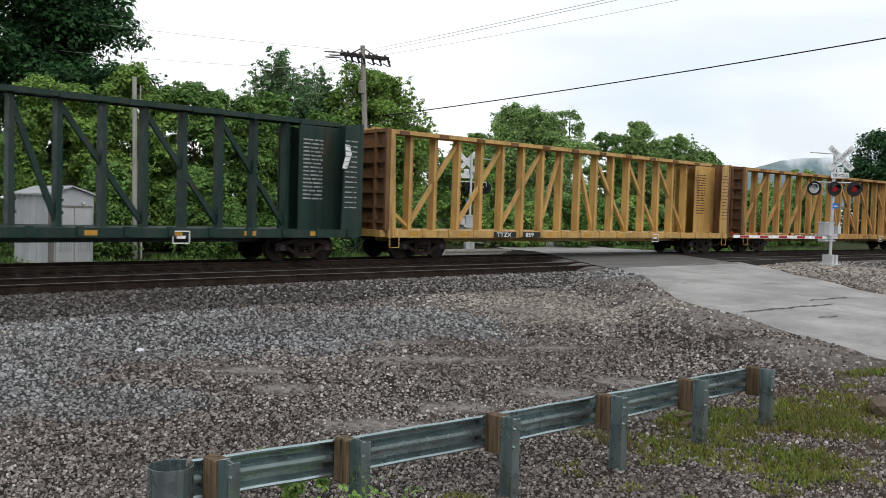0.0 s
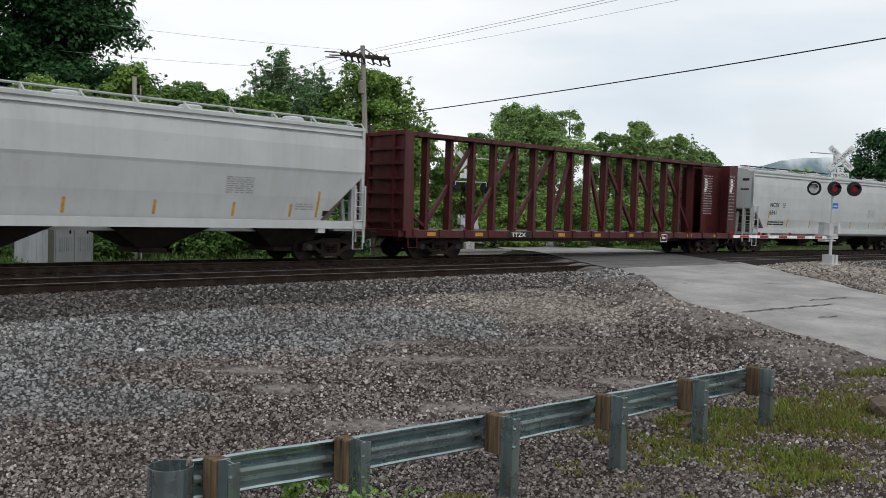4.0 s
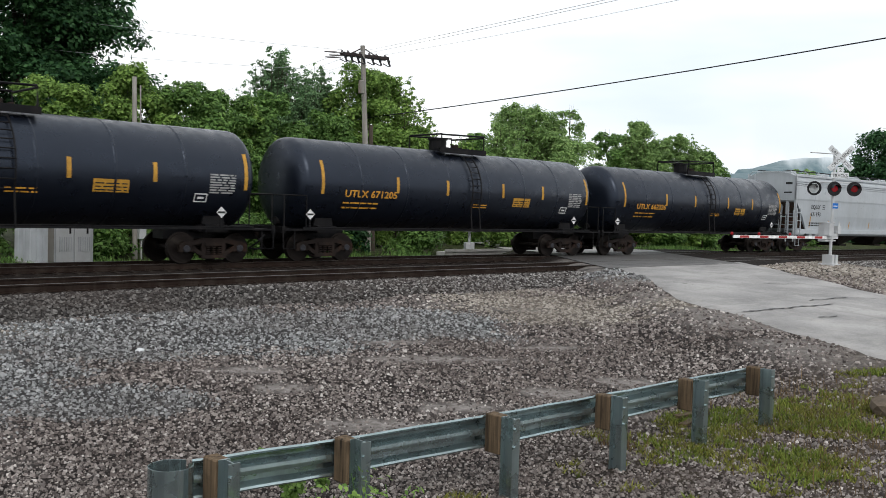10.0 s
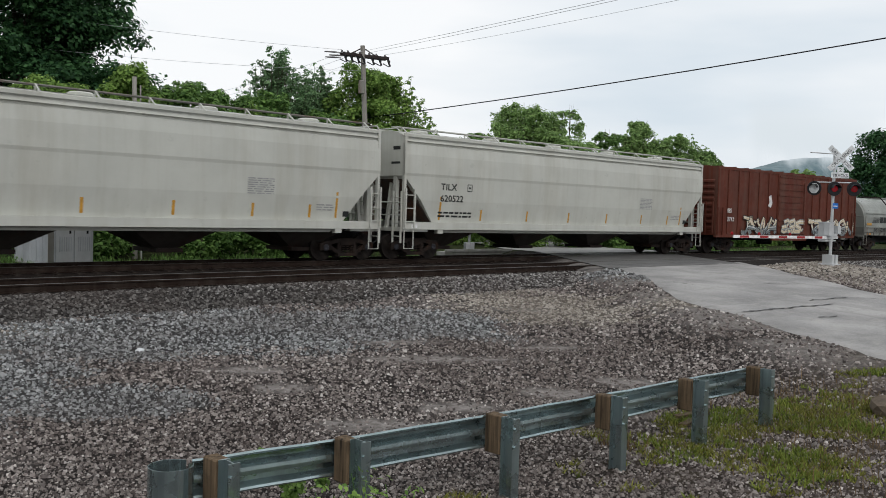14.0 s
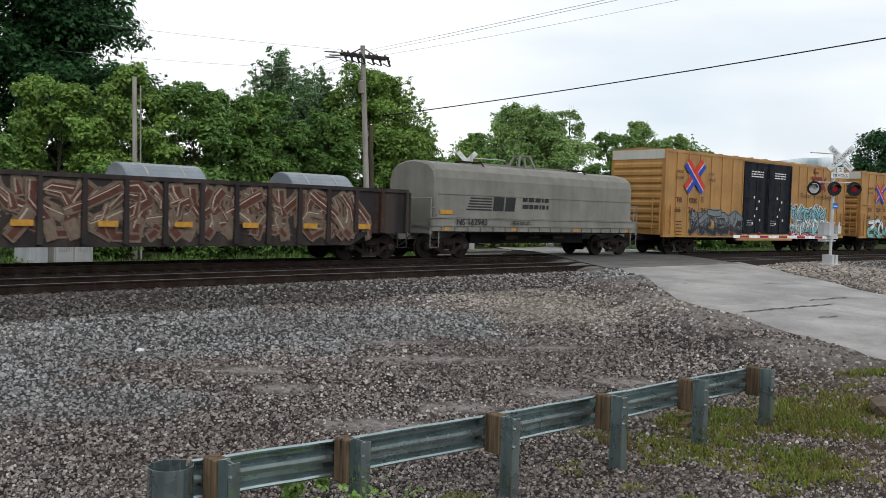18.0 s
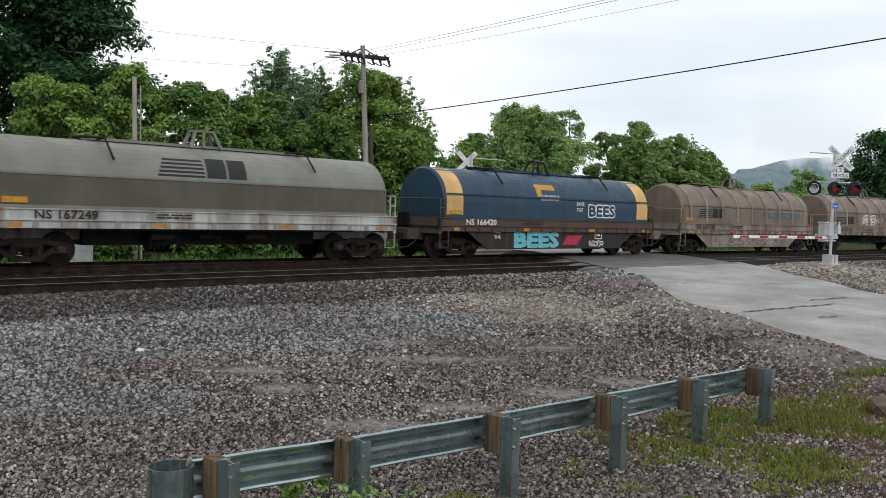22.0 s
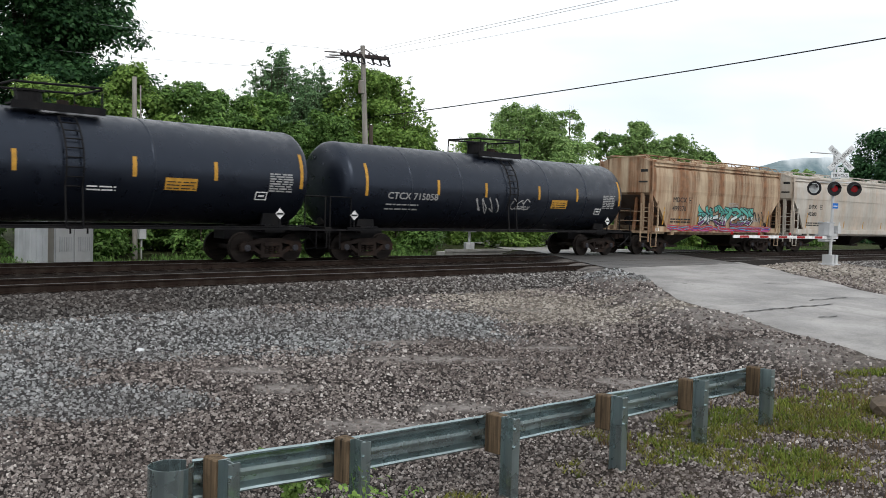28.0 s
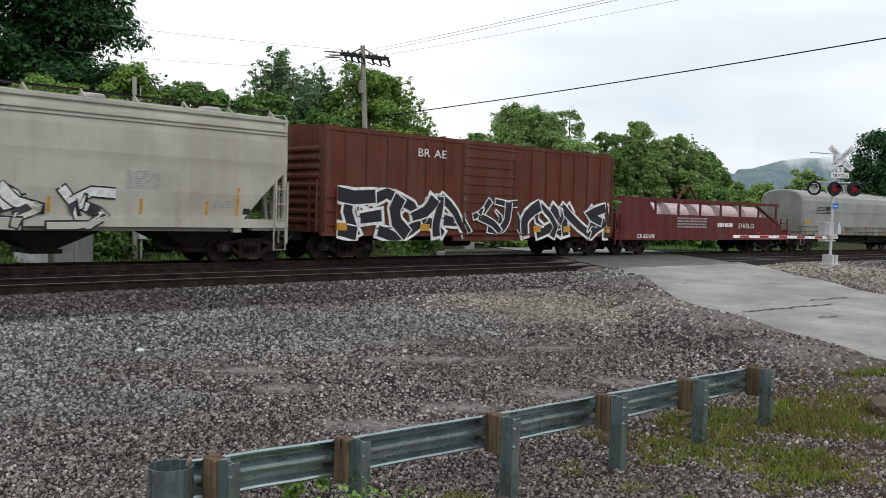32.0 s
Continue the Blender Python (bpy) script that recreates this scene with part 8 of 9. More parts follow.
for k, (x, y) in enumerate(POSTS):
    z0 = ground_z(x, y) - 0.25
    bm = bmesh.new()
    a = [bm.verts.new((x + p, y + q, z0)) for p, q in I_BEAM]
    b = [bm.verts.new((x + p, y + q, TOPZ + 0.012 * math.sin(k * 2.1))) for p, q in I_BEAM]
    n = len(a)
    for i in range(n):
        bm.faces.new((a[i], a[(i + 1) % n], b[(i + 1) % n], b[i]))
    bm.faces.new(b)
    p_ = part("post", bm, M_galv, guardrail)
    bm = boxes((x - 0.070, x + 0.055, y + 0.078, y + 0.265, TOPZ - 0.37, TOPZ - 0.004))
    bmesh.ops.bevel(bm, geom=bm.edges[:], offset=0.010, segments=1, affect="EDGES")
    part("wood_block", bm, M_wood, guardrail, "weathered brown wooden block")
    for dz in (-0.10, -0.27):
        part("bolt", disc_y(bmesh.new(), x - 0.03, TOPZ + dz, [(y - 0.10, 0.014), (y - 0.075, 0.014)], 6), M_galv, p_)
W_BEAM = [(0.00, 0.0), (-0.012, -0.014), (0.0, -0.03), (0.080, -0.055), (0.083, -0.095), (0.0, -0.125), (-0.004, -0.156), (0.0, -0.187), (0.083, -0.217), (0.080, -0.257), (0.0, -0.282), (-0.012, -0.298), (0.0, -0.312)]


def rail_run(pts, name, label):
    """The two-waved beam along a line of (x, y), its waves turned to the tracks."""
    verts, faces = [], []
    n = len(W_BEAM)
    for i, (x, y) in enumerate(pts):
        ax, ay = pts[max(i - 1, 0)]
        bx, by = pts[min(i + 1, len(pts) - 1)]
        l = math.hypot(bx - ax, by - ay)
        nx, ny = -(by - ay) / l, (bx - ax) / l
        for th in (0, 0.004):
            for o, z in W_BEAM:
                verts.append((x + nx * (o + th), y + ny * (o + th), TOPZ - 0.028 + z + 0.008 * noise.noise((x * 2.5, y, 1))))
    for i in range(len(pts) - 1):
        for side_ in (0, 1):
            for k in range(n - 1):
                a = (i * 2 + side_) * n + k
                b = ((i + 1) * 2 + side_) * n + k
                faces.append((a, a + 1, b + 1, b) if side_ else (a, b, b + 1, a + 1))
        a, b = i * 2 * n, (i + 1) * 2 * n
        faces.append((a, a + n, b + n, b))
        faces.append((a + n - 1, b + n - 1, b + 2 * n - 1, a + 2 * n - 1))
    return part_of(name, mesh_from(name, verts, faces, M_galv), None, guardrail, label)


line_pts = [(x, y + 0.27) for x, y in POSTS]
line_pts = [(3.22, 5.98)] + line_pts[0:] + [(11.0, 5.39)]
fine = []
for (ax, ay), (bx, by) in zip(line_pts, line_pts[1:]):
    fine += [(ax + (bx - ax) * i / 6, ay + (by - ay) * i / 6) for i in range(6)]
fine.append(line_pts[-1])
half = len(fine) // 2
rail_run(fine[:half + 1], "beam", "wave-shaped galvanized beam")
rail_run(fine[half:], "beam", "wave-shaped galvanized beam")
# rounded end piece
bm = bmesh.new()
ring = [(3.06 + 0.165 * math.cos(a), 6.00 + 0.165 * math.sin(a)) for a in [radians(d) for d in range(20, 341, 16)]]
vs = [[bm.verts.new((x + (x - 3.06) * f, y + (y - 6.00) * f, z)) for x, y in ring] for f, z in ((0, TOPZ - 0.05), (-0.03, TOPZ - 0.05), (-0.03, TOPZ - 0.46), (0.02, TOPZ - 0.46))]
for r0, r1 in zip(vs, vs[1:] + vs[:1]):
    for i in range(len(ring) - 1):
        bm.faces.new((r0[i], r0[i + 1], r1[i + 1], r1[i]))
part("end_buffer", bm, M_galv, guardrail, "rolled galvanized end piece")


# ---- crossing signals ----
def signal(x, y, z, turn, front, label, gate, head):
    """A crossing signal: mast, crossed boards, lamps and the gate machine. It faces its own -y."""
    s = tagged(new("crossing_signal"), label, "crossing signal", "crossing signals")
    s.matrix_basis = pose(x, y, z, 0, 0, turn)
    bm = boxes((-0.32, 0.32, -0.32, 0.32, -0.25, 0.05), (-0.22, -0.06, -0.22, 0.22, 0.05, 0.42), (0.06, 0.22, -0.22, 0.22, 0.05, 0.42))
    part("foundation", bm, M_signal, s)
    bm = bmesh.new()
    tube(bm, [(0, 0, 0.0), (0, 0, 4.72)], 0.062, 12)
    tube(bm, [(0, 0, 0.05), (0, 0, 0.30), (0, 0, 0.42)], [0.17, 0.15, 0.07], 12)
    part("mast", bm, M_signal, s)
    bm = bmesh.new()
    tube(bm, [(0, 0, 4.72), (0, 0, 4.79)], 0.075, 10)
    part("mast_cap", bm, M_signal, s)
    HEAD = Matrix.Rotation(radians(head), 4, "Z")
    for k, a in enumerate((45, -45)):
        yb = -0.085 - 0.012 * k
        m = HEAD @ Matrix.Translation((0.22, yb, 4.42)) @ Matrix.Rotation(radians(a), 4, "Y")
        bm = boxes((-0.66, 0.66, -0.005, 0.005, -0.115, 0.115))
        bmesh.ops.transform(bm, matrix=m, verts=bm.verts)
        blade = part("crossbuck_blade", bm, M_signwhite, s, "white crossbuck board")
        if front:
            bm = boxes((-0.59, 0.59, -0.0065, -0.0055, 0.098, 0.106), (-0.59, 0.59, -0.0065, -0.0055, -0.106, -0.098))
            bmesh.ops.transform(bm, matrix=m, verts=bm.verts)
            for word, x0, w in ((("RAIL", -0.53, 0.36), ("ROAD", 0.17, 0.36)) if k == 0 else (("CROSSING", -0.52, 1.04),)):
                co, fa = text_mesh(word)
                wd = max(v[0] for v in co)
                pts = [m @ Vector((x0 + v[0] / wd * w, -0.008, -0.065 + v[1] / 0.72 * 0.13)) for v in co]
                part_of("lettering", mesh_from("lettering", pts, fa, M_signblack), None, blade)
            bm.free()
    bm = boxes((-0.14, 0.56, -0.095, -0.085, 3.60, 3.83), (0.08, 0.34, -0.095, -0.085, 3.83, 4.06))
    bmesh.ops.transform(bm, matrix=HEAD, verts=bm.verts)
    plate = part("track_plate", bm, M_signwhite, s, "white plate below the crossed boards")
    if front:
        for word, x0, z0, w, h in (("TRACKS", -0.09, 3.64, 0.60, 0.14), ("2", 0.155, 3.87, 0.11, 0.15)):
            co, fa = text_mesh(word)
            wd = max(v[0] for v in co)
            part_of("lettering", mesh_from("lettering", [HEAD @ Vector((x0 + v[0] / wd * w, -0.099, z0 + v[1] / 0.72 * h)) for v in co], fa, M_signblack), None, plate)
    part("cross_arm", tube(bmesh.new(), [HEAD @ Vector((-0.80, -0.02, 3.42)), HEAD @ Vector((0.80, -0.02, 3.42))], 0.026, 8), M_signal, s)
    for lx, turned, lit in ((-0.80, -38, 2), (0.0, 10, 1), (0.78, 0, 0)):
        rot = HEAD @ Matrix.Translation((lx, -0.14, 3.16)) @ Matrix.Rotation(radians(turned), 4, "Z")
        bm = bmesh.new()
        disc_y(bm, 0, 0, [(-0.02, 0.29), (0.0, 0.30), (0.02, 0.29)], 26)
        disc_y(bm, 0, 0, [(0.02, 0.12), (0.16, 0.10)], 16)
        bmesh.ops.transform(bm, matrix=rot, verts=bm.verts)
        lamp = part("lamp", bm, M_lampblack, s, "round black lamp backing")
        bm = bmesh.new()
        disc_y(bm, 0, 0, [(-0.045, 0.05), (-0.04, 0.10), (-0.022, 0.135 if lit != 2 else 0.21)], 22)
        bmesh.ops.transform(bm, matrix=rot, verts=bm.verts)
        # the left lens is plain white, a painted reflection of the sky
        part("lens", bm, M_signwhite if lit == 2 else (M_lit if lit else M_lens), lamp, "lens painted white for its sky reflection" if lit == 2 else "red lens")
        bm = bmesh.new()
        arc = [(0.185 * math.cos(radians(a)), 0.185 * math.sin(radians(a))) for a in range(10, 171, 16)]
        v0 = [bm.verts.new((px, -0.02, pz)) for px, pz in arc]
        v1 = [bm.verts.new((px, -0.26, pz - 0.02)) for px, pz in arc]
        v2 = [bm.verts.new((px * 1.04, -0.02, pz * 1.04)) for px, pz in arc]
        v3 = [bm.verts.new((px * 1.04, -0.26, pz * 1.04 - 0.02)) for px, pz in arc]
        for i in range(len(arc) - 1):
            for p, q in ((v0, v1), (v3, v2), (v1, v3)):
                bm.faces.new((p[i], p[i + 1], q[i + 1], q[i]))
        bmesh.ops.transform(bm, matrix=rot, verts=bm.verts)
        part("visor", bm, M_lampblack, lamp)
        part("lamp_bracket", tube(bmesh.new(), [HEAD @ Vector((lx, -0.02, 3.42)), HEAD @ Vector((lx, -0.02, 3.16))], 0.02, 6), M_signal, s)
    for nm, dims, mt in (("blue_plate", (-0.02, 0.20, -0.085, -0.075, 2.34, 2.56), M_bluesign), ("plate_print", (0.01, 0.17, -0.089, -0.086, 2.42, 2.46), M_signwhite)):
        bm = boxes(dims)
        bmesh.ops.transform(bm, matrix=HEAD, verts=bm.verts)
        part(nm, bm, mt, s)
    # gate machine
    part("junction_box", boxes((-0.40, -0.12, -0.16, 0.10, 1.22, 1.72)), M_signal, s)
    bm = boxes((-0.22, 0.34, 0.08, 0.46, 0.95, 1.75), (-0.26, 0.38, 0.06, 0.48, 1.72, 1.78))
    bmesh.ops.bevel(bm, geom=bm.edges[:], offset=0.015, segments=1, affect="EDGES")
    part("gate_machine", bm, M_signal, s, "silver gate machine box")
    for yy in (-0.02, 0.52):
        bm = bmesh.new()
        slab(bm, [(-0.30, 1.12), (0.42, 1.18), (0.62, 1.75), (0.56, 1.80), (0.34, 1.30), (-0.30, 1.26)], yy, yy + 0.03)
        part("counterweight_arm", bm, M_signal, s)
    part("counterweight", boxes((0.40, 0.62, -0.06, 0.58, 1.30, 1.62)), M_signal, s)
    part("mid_bracket", boxes((-0.45, 0.50, -0.02, 0.10, 1.08, 1.20), (-0.45, 0.35, -0.02, 0.10, 0.98, 1.02)), M_signal, s)
    if gate:
        n = 11
        arm = part("gate_arm", boxes((-6.44, -0.35, -0.02, 0.02, 1.11, 1.15)), M_gatewhite, s, "red and white striped gate arm lowered across the road")
        part("arm_board", boxes((-6.45, -0.35, -0.024, 0.024, 1.075, 1.185)), M_gatewhite, arm)
        for k in range(5):
            a = -6.1 + 1.22 * k
            part("stripe", boxes((a, a + 0.55, -0.028, 0.028, 1.085, 1.175)), M_gatered, arm, "red reflective stripe")
        for a in (-6.55, -4.9, -2.9):
            part("gate_lamp", tube(bmesh.new(), [(a, 0, 1.20), (a, 0, 1.27), (a, 0, 1.31)], [0.05, 0.055, 0.02], 10), M_lens, arm)
    part("rod", tube(bmesh.new(), [(-1.75, 0, 4.56), (0.0, 0, 4.60)], 0.022, 6), M_signal, s)
    return s


signal(37.0, 15.05, ground_z(37.0, 15.05) + 0.04, -9, True, "silver crossing signal with crossbuck, red lamps and lowered gate", True, -42)
signal(31.3, 30.5, -0.15, 150, False, "silver crossing signal seen from behind beyond the tracks", False, 0)
pad = tagged(new("concrete_pad"), "low concrete pad at the foot of the far signal", "concrete pad")
part("slab", boxes((28.6, 33.2, 29.4, 30.0, -0.6, -0.12)), M_concrete, pad)
part("kerb", boxes((28.6, 33.2, 29.35, 29.45, -0.12, 0.0)), M_concrete, pad)


# ---- the signal hut ----
hut = tagged(new("signal_hut"), "aluminium signal hut with a gabled end and double doors", "equipment hut")
x0, x1, y0, y1, zb = 10.82, 12.30, 30.0, 33.3, -0.45
bm = bmesh.new()
prism_pts = [(x0, zb), (x1, zb), (x1, 1.95), ((x0 + x1) / 2, 2.20), (x0, 1.95)]
slab(bm, prism_pts, y0, y1)
part("body", bm, M_alu, hut)
bm = bmesh.new()
xm = (x0 + x1) / 2
slab(bm, [(x0 - 0.12, 1.93), (xm, 2.22), (xm, 2.27), (x0 - 0.12, 1.99)], y0 - 0.12, y1 + 0.1)
slab(bm, [(xm, 2.22), (x1 + 0.12, 1.93), (x1 + 0.12, 1.99), (xm, 2.27)], y0 - 0.12, y1 + 0.1)
part("roof", bm, M_alu, hut)
for a, b in ((x0 + 0.22, xm + 0.06), (xm + 0.10, x1 - 0.10)):
    d = part("door", boxes((a, b, y0 - 0.035, y0, -0.30, 1.52)), M_signal, hut, "pale metal door leaf")
    for k in range(6):
        part("vent_slat", boxes((a + 0.12 + k * 0.075, a + 0.15 + k * 0.075, y0 - 0.05, y0 - 0.03, 0.05, 0.55)), M_alu, d)
    part("handle", boxes((b - 0.14, b - 0.09, y0 - 0.07, y0 - 0.03, 0.65, 0.85)), M_black, d)
part("door_head", boxes((x0 + 0.15, x1 - 0.05, y0 - 0.05, y0, 1.53, 1.60)), M_deckgrey, hut)
part("corner_trim", boxes((x0 - 0.02, x0 + 0.16, y0 - 0.02, y0 + 0.02, zb, 1.93)), M_deckgrey, hut)
for k in range(5):
    part("wall_rib", boxes((x0 - 0.02, x0 + 0.002, y0 + 0.5 + 0.6 * k, y0 + 0.54 + 0.6 * k, zb, 1.93)), M_alu, hut)
part("lamp", boxes((x1 - 0.42, x1 - 0.34, y0 - 0.10, y0, 1.66, 1.72)), M_signwhite, hut)
part("base", boxes((x0 - 0.1, x1 + 0.1, y0 - 0.1, y1 + 0.1, -0.8, -0.40)), M_concrete, hut)


# ---- poles and wires ----
def pole(base, top, r0, r1, label):
    p = tagged(new("utility_pole"), label, "utility pole")
    bm = bmesh.new()
    tube(bm, [base, tuple((a + b) / 2 for a, b in zip(base, top)), top], [r0, (r0 + r1) / 2, r1], 14)
    part("shaft", bm, M_polewood, p)
    return p


main = pole((29.35, 36.0, -0.8), (28.62, 36.0, 10.2), 0.17, 0.12, "weathered wooden utility pole with double crossarms and transformer")
ARM_A, ARM_B = Vector((27.62, 36.57, 9.72)), Vector((29.76, 35.45, 9.63))
for dy in (-0.13, 0.13):
    part("crossarm", beam(bmesh.new(), ARM_A + Vector((0.08, dy, 0)), ARM_B + Vector((0.08, dy, 0)), 0.11, 0.15), M_darkwood, main)
for s in (0.18, 0.82):
    q = ARM_A.lerp(ARM_B, s)
    part("arm_brace", tube(bmesh.new(), [q, (28.65, 36.0, 10.1 if s < 0.5 else 10.1)], 0.03, 6), M_darkwood, main)
INS = [0.03, 0.16, 0.30, 0.42, 0.62, 0.78, 0.97]
for s in INS:
    q = ARM_A.lerp(ARM_B, s)
    part("insulator", tube(bmesh.new(), [q + Vector((0, 0, 0.05)), q + Vector((0, 0, 0.12)), q + Vector((0, 0, 0.20))], [0.03, 0.055, 0.035], 8), M_glass, main)
    part("cutout", beam(bmesh.new(), q + Vector((0.05, -0.15, -0.02)), q + Vector((0.12, -0.3, -0.42)), 0.07, 0.08), M_lampblack, main)
    part("jumper", tube(bmesh.new(), [q + Vector((0, 0, 0.18)), q + Vector((0.18, -0.2, -0.15)), q + Vector((0.05, -0.3, -0.45)), q + Vector((-0.2, -0.1, -0.3))], 0.028, 5), M_wire, main)
bm = bmesh.new()
tube(bm, [(28.42, 35.75, 7.70), (28.42, 35.75, 8.32), (28.42, 35.75, 8.38)], [0.17, 0.17, 0.10], 14)
tr = part("transformer", bm, M_deckgrey, main, "grey can-shaped transformer")
part("bushing", tube(bmesh.new(), [(28.42, 35.70, 8.36), (28.42, 35.70, 8.68)], 0.035, 8), M_glass, tr)
for s, dz in ((0.0, 0.05), (0.10, -0.10), (0.02, -0.22)):
    q = ARM_A.lerp(ARM_B, s)
    part("strain_insulator", tube(bmesh.new(), [q + Vector((0, 0, dz)), q + Vector((-0.25, 0.2, dz + 0.01)), q + Vector((-0.62, 0.52, dz + 0.02))], [0.015, 0.05, 0.03], 8), M_glass, main)
stub = pole((29.9, 36.3, -0.8), (29.45, 36.2, 6.2), 0.14, 0.11, "dark old pole stub standing beside the utility pole")
stub.children[0].data.materials[0] = M_bark
old = pole((15.18, 33.0, -0.8), (15.06, 33.0, 6.62), 0.11, 0.085, "grey wooden pole without arms before the trees")
part("conduit", tube(bmesh.new(), [(15.36, 32.9, -0.6), (15.26, 32.9, 6.3)], 0.030, 8), M_polewood, old)
part("meter_box", boxes((15.22, 15.50, 32.72, 32.90, 0.35, 0.95)), M_signal, old, "pale meter box")
part("meter_pipe", tube(bmesh.new(), [(15.36, 32.82, -0.6), (15.36, 32.82, 0.4)], 0.03, 6), M_signal, old)


def wire(a, b, sag, r, label, mat=None):
    a, b = Vector(a), Vector(b)
    pts = [a.lerp(b, i / 16) - Vector((0, 0, sag * 4 * (i / 16) * (1 - i / 16))) for i in range(17)]
    w = tagged(new("overhead_wire"), label, "wire", "overhead wires")
    part("cable", tube(bmesh.new(), pts, r, 5), mat or M_wire, w)


M_palewire = plain("aluminium_wire", (0.45, 0.46, 0.47), 0.5, 0.5)
wire((33.2, 41.5, 7.2), (39.6, -12.0, 11.72), 0.5, 0.028, "thick black cable slung across the road")
q = [ARM_A.lerp(ARM_B, s) + Vector((0, 0, 0.2)) for s in INS]
wire(q[6], (24.0, -2.5, 9.2), 0.25, 0.007, "thin pale power line overhead", M_palewire)
wire(q[3], (16.73, 9.00, 6.83), 0.03, 0.007, "thin pale power line overhead", M_palewire)
wire(q[4], (17.44, 9.00, 7.00), 0.03, 0.007, "thin pale power line overhead", M_palewire)
wire(q[0], (13.2, 52.0, 12.0), 0.2, 0.008, "thin power line leading into the trees", M_palewire)
wire((28.6, 36.0, 8.9), (13.4, 51.0, 10.0), 0.25, 0.008, "thin service wire leading into the trees", M_palewire)
for k, s in enumerate((1, 3, 5)):
    wire(q[s], (31.0 + 0.7 * k, 62.0, 9.3 - 0.2 * k), 0.3, 0.008, "thin power line leading away behind the trees", M_palewire)


# ---- loose things on the ground ----
def lump(name, x, y, sx, sy, sz, mat, label, cat, seed, turn=0.0):
    r = random.Random(seed)
    bm = bmesh.new()
    bmesh.ops.create_icosphere(bm, subdivisions=2, radius=1.0)
    for v in bm.verts:
        f = 1 + 0.25 * noise.noise(v.co * 1.7 + Vector((seed, 0, 0)))
        v.co = Vector((v.co.x * sx * f, v.co.y * sy * f, v.co.z * sz * f))
    me = bpy.data.meshes.new(name)
    bm.to_mesh(me)
    bm.free()
    me.materials.append(mat)
    ob = tagged(new(name, me), label, cat)
    ob.matrix_basis = pose(x, y, ground_z(x, y) + sz * 0.45, 0, 0, turn)
    return ob


lump("boulder", 12.75, 4.30, 0.42, 0.24, 0.16, M_rock, "brown weathered rock lying in the grass", "rock", 3, 20)
lump("white_stone", 6.45, 13.78, 0.075, 0.05, 0.04, M_signwhite, "single bright white stone on the gravel", "stone", 4)
for k, (x, y, ang, l) in enumerate(((10.3, 5.85, 8, 0.75), (10.55, 6.05, -6, 0.6))):
    bd = tagged(new("board"), "dark weathered board lying flat in the gravel", "board", "loose boards")
    bd.matrix_basis = pose(x, y, ground_z(x, y) + 0.03, 0, 0, ang)
    bm = boxes((-l / 2, l / 2, -0.05, 0.05, -0.025, 0.025))
    bmesh.ops.bevel(bm, geom=bm.edges[:], offset=0.006, segments=1, affect="EDGES")
    part("plank", bm, M_wood, bd)


# ---- the far hills ----
hv, hf = [], []
HX = [2480 + 44 * i for i in range(42)]
HY = [1200 + 45 * j for j in range(8)]
for j, y in enumerate(HY):
    for x in HX:
        crest = line([(2480, 70), (2620, 115), (2790, 152), (2950, 182), (3144, 216), (3250, 234), (3400, 250), (3600, 262), (3813, 268), (4300, 262)], x)
        f = ease(0, 5, j + 0.3)
        hv.append((x + 40 * noise.noise((x * 0.01, y * 0.01, 1)), y, -20 + (crest + 20) * (0.30 + 0.70 * f) + 9 * noise.noise((x * 0.02, y * 0.03, 2)) + 4 * noise.noise((x * 0.08, y * 0.1, 5))))
for j in range(len(HY) - 1):
    for i in range(len(HX) - 1):
        a = j * len(HX) + i
        hf.append((a, a + 1, a + len(HX) + 1, a + len(HX)))


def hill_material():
    m, nt, p = nodes_of("hazy_far_hill")
    # the haze of distance is painted into this blue-green base colour
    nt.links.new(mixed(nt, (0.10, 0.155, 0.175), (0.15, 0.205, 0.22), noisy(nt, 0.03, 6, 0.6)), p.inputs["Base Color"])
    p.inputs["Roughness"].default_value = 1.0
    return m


tagged(new("backdrop_hills", mesh_from("backdrop_hills", hv, hf, hill_material())), "wooded hills far behind the railway, haze painted into their blue-green", "hills", kind="structure")


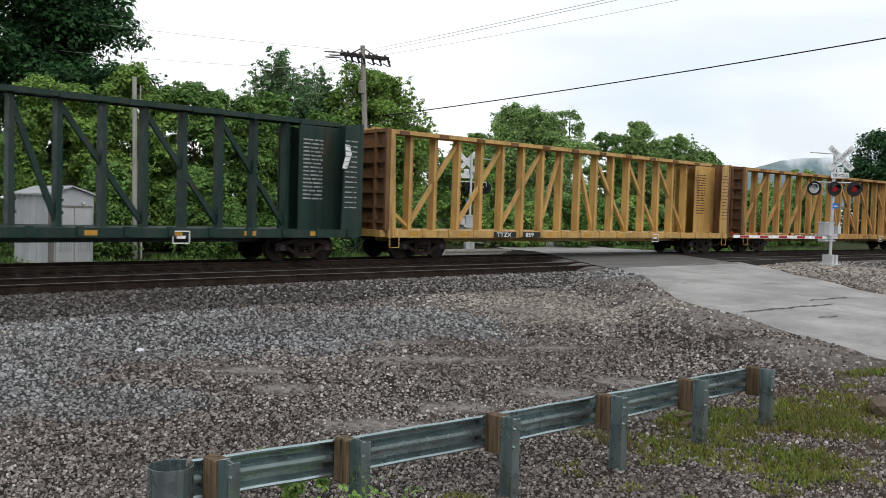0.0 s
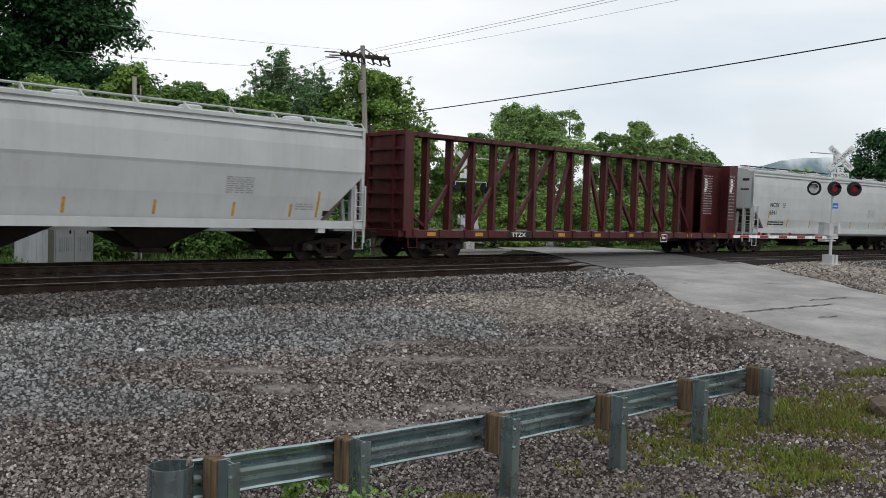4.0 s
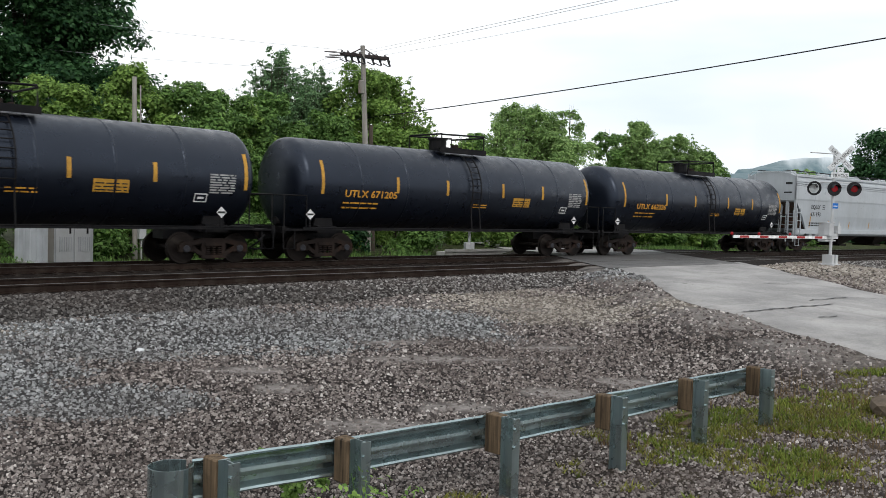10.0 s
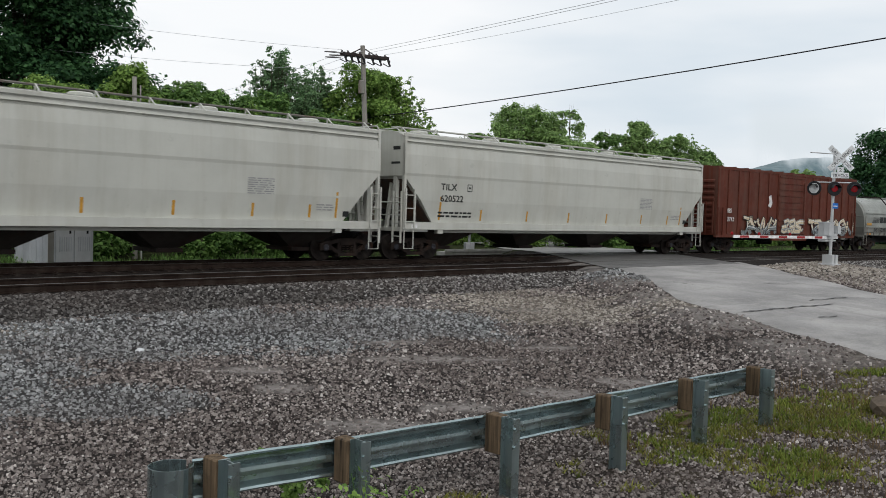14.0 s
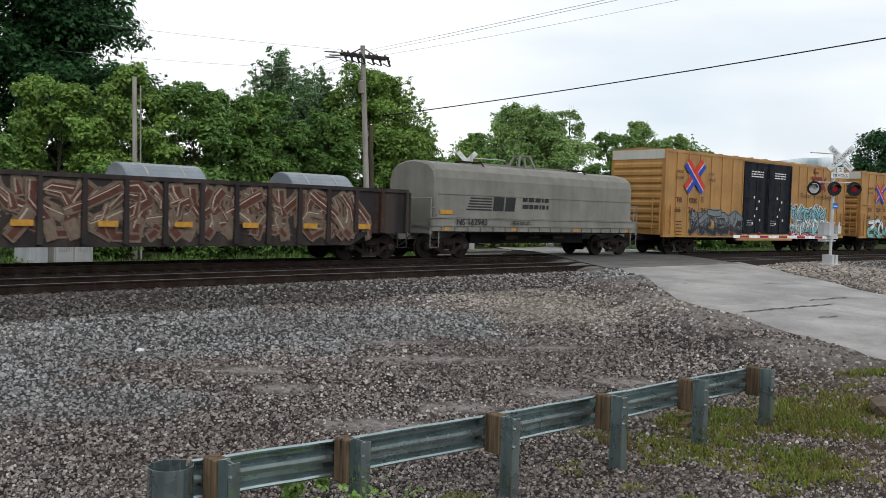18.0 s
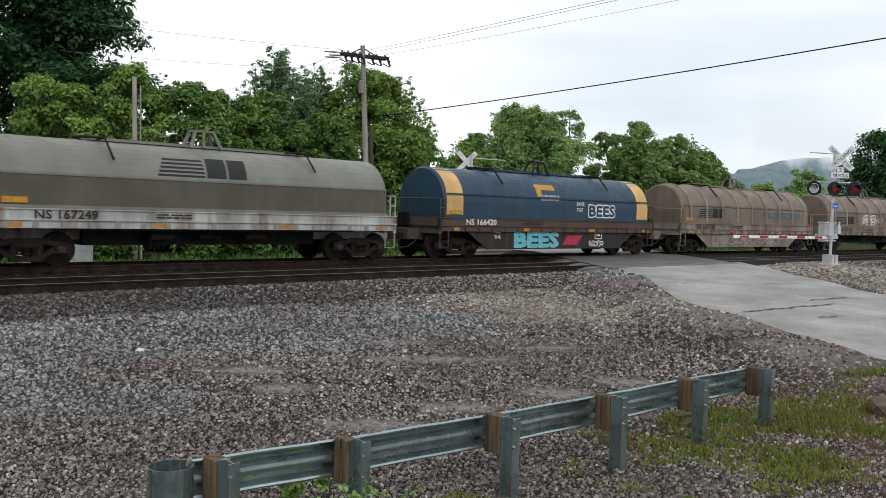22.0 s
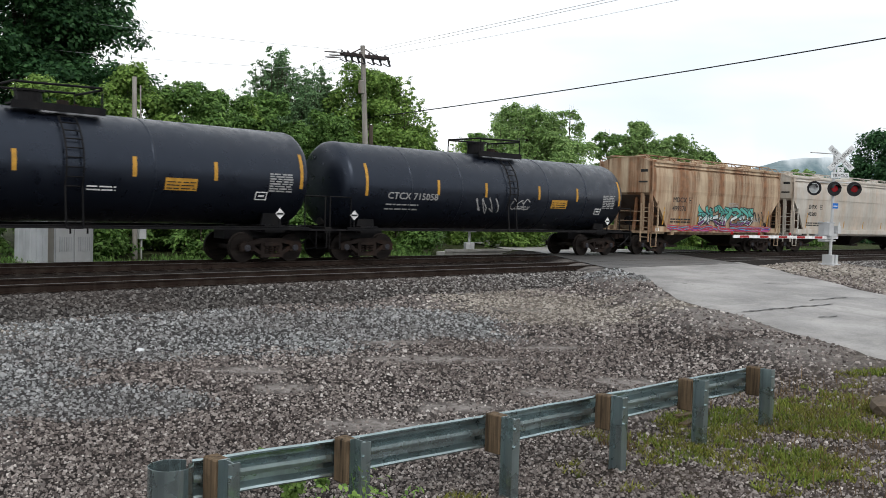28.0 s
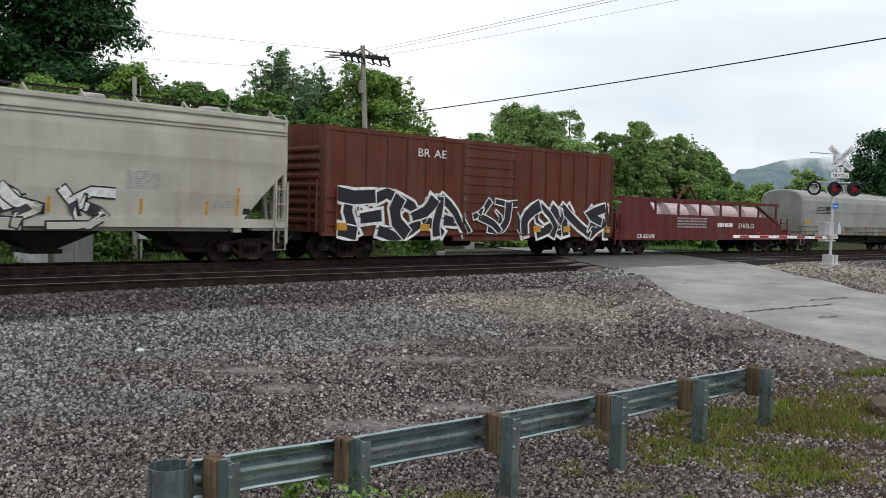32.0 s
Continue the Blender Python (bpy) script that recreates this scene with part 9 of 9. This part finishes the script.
# a low cloud hides the hill's top
def cloud_material():
    m, nt, p = nodes_of("low_cloud")
    # daylight on the cloud is put in as its own glow
    em = nt.nodes.new("ShaderNodeEmission")
    em.inputs["Color"].default_value, em.inputs["Strength"].default_value = (0.80, 0.87, 0.92, 1), 0.95
    clear = nt.nodes.new("ShaderNodeBsdfTransparent")
    co = nt.nodes.new("ShaderNodeTexCoord")
    sep = nt.nodes.new("ShaderNodeSeparateXYZ")
    nt.links.new(co.outputs["Generated"], sep.inputs["Vector"])
    def span(socket, a, b):
        r = nt.nodes.new("ShaderNodeMapRange")
        r.interpolation_type = "SMOOTHSTEP"
        r.inputs["From Min"].default_value, r.inputs["From Max"].default_value = a, b
        nt.links.new(socket, r.inputs["Value"])
        return r.outputs["Result"]
    lift = nt.nodes.new("ShaderNodeMath")
    lift.operation = "MULTIPLY_ADD"
    nt.links.new(noisy(nt, 0.006, 5, 0.55, lo=0.3, hi=0.7), lift.inputs[0])
    lift.inputs[1].default_value = 0.16
    nt.links.new(sep.outputs["Z"], lift.inputs[2])
    f = times(nt, span(lift.outputs[0], 0.13, 0.40), span(sep.outputs["Z"], 0.85, 0.40))
    f = times(nt, times(nt, f, span(sep.outputs["X"], 0.0, 0.14)), span(sep.outputs["X"], 1.0, 0.8))
    mx = nt.nodes.new("ShaderNodeMixShader")
    nt.links.new(f, mx.inputs["Fac"])
    nt.links.new(clear.outputs["BSDF"], mx.inputs[1])
    nt.links.new(em.outputs["Emission"], mx.inputs[2])
    nt.links.new(mx.outputs["Shader"], nt.nodes["Material Output"].inputs["Surface"])
    return m


cv = [(2200 + 55 * i, 1130 + 14 * math.sin(i * 0.7) + 3 * j, 130 + 38 * j) for j in range(9) for i in range(21)]
cf = [(j * 21 + i, j * 21 + i + 1, (j + 1) * 21 + i + 1, (j + 1) * 21 + i) for j in range(8) for i in range(20)]
tagged(new("backdrop_cloud", mesh_from("backdrop_cloud", cv, cf, cloud_material())), "low grey cloud hanging on the wooded hill", "cloud", kind="structure")


# ---- what moves ----
CHECKS = (0.5, 3.0, 6.0, 8.5, 11.5, 14.0, 16.5, 19.5, 22.0, 25.0, 27.5, 30.5)      # the train slackens for half a second after each


def travelled(t):
    return 17.387 * t + 0.01271 * t * t - 0.587 * sum(min(max((t - c) / 0.5, 0.0), 1.0) for c in CHECKS)


def car_pose(s0, length, t):
    """A car stands on its two trucks on the curve."""
    a, b = s0 - travelled(t) + 1.5, s0 - travelled(t) + length - 1.5
    pa, pb = Vector((a, YF + bend(a), 0)), Vector((b, YF + bend(b), 0))
    yaw = math.atan2(pb.y - pa.y, pb.x - pa.x)
    o = pa - Vector((math.cos(yaw), math.sin(yaw), 0)) * 1.5
    return pose(o.x, o.y, 0, 0, 0, math.degrees(yaw))


def motions():
    start = {}
    for car, s0, length in CARS:
        walk(car, [(t * 0.5, car_pose(s0, length, t * 0.5)) for t in range(65)])
        start[car] = (s0, length)
        if car.name.startswith("gondola"):
            for coil, x in COILS:
                walk(coil, [(t * 0.5, car_pose(s0, length, t * 0.5) @ pose(x, 0, 2.0)) for t in range(65)])
    # the wheels roll while their car is on the stretch before the camera
    for wheel, car in WHEELS:
        s0, length = start[car]
        spot = wheel.location.copy()
        ks = [k for k in range(0, 961) if -28 < s0 - travelled(k / 30) < 82]
        ks = ks if ks else [0]
        def turned(k):
            return Matrix.Translation(spot) @ Matrix.Rotation(-(travelled(k / 30) % (2 * math.pi * R_WHEEL)) / R_WHEEL, 4, "Y")
        rows = ([(0.0, turned(ks[0]))] if ks[0] > 0 else []) + [(k / 30, turned(k)) for k in ks] + ([(32.0, turned(ks[-1]))] if ks[-1] < 960 else [])
        walk(wheel, rows)


motions()
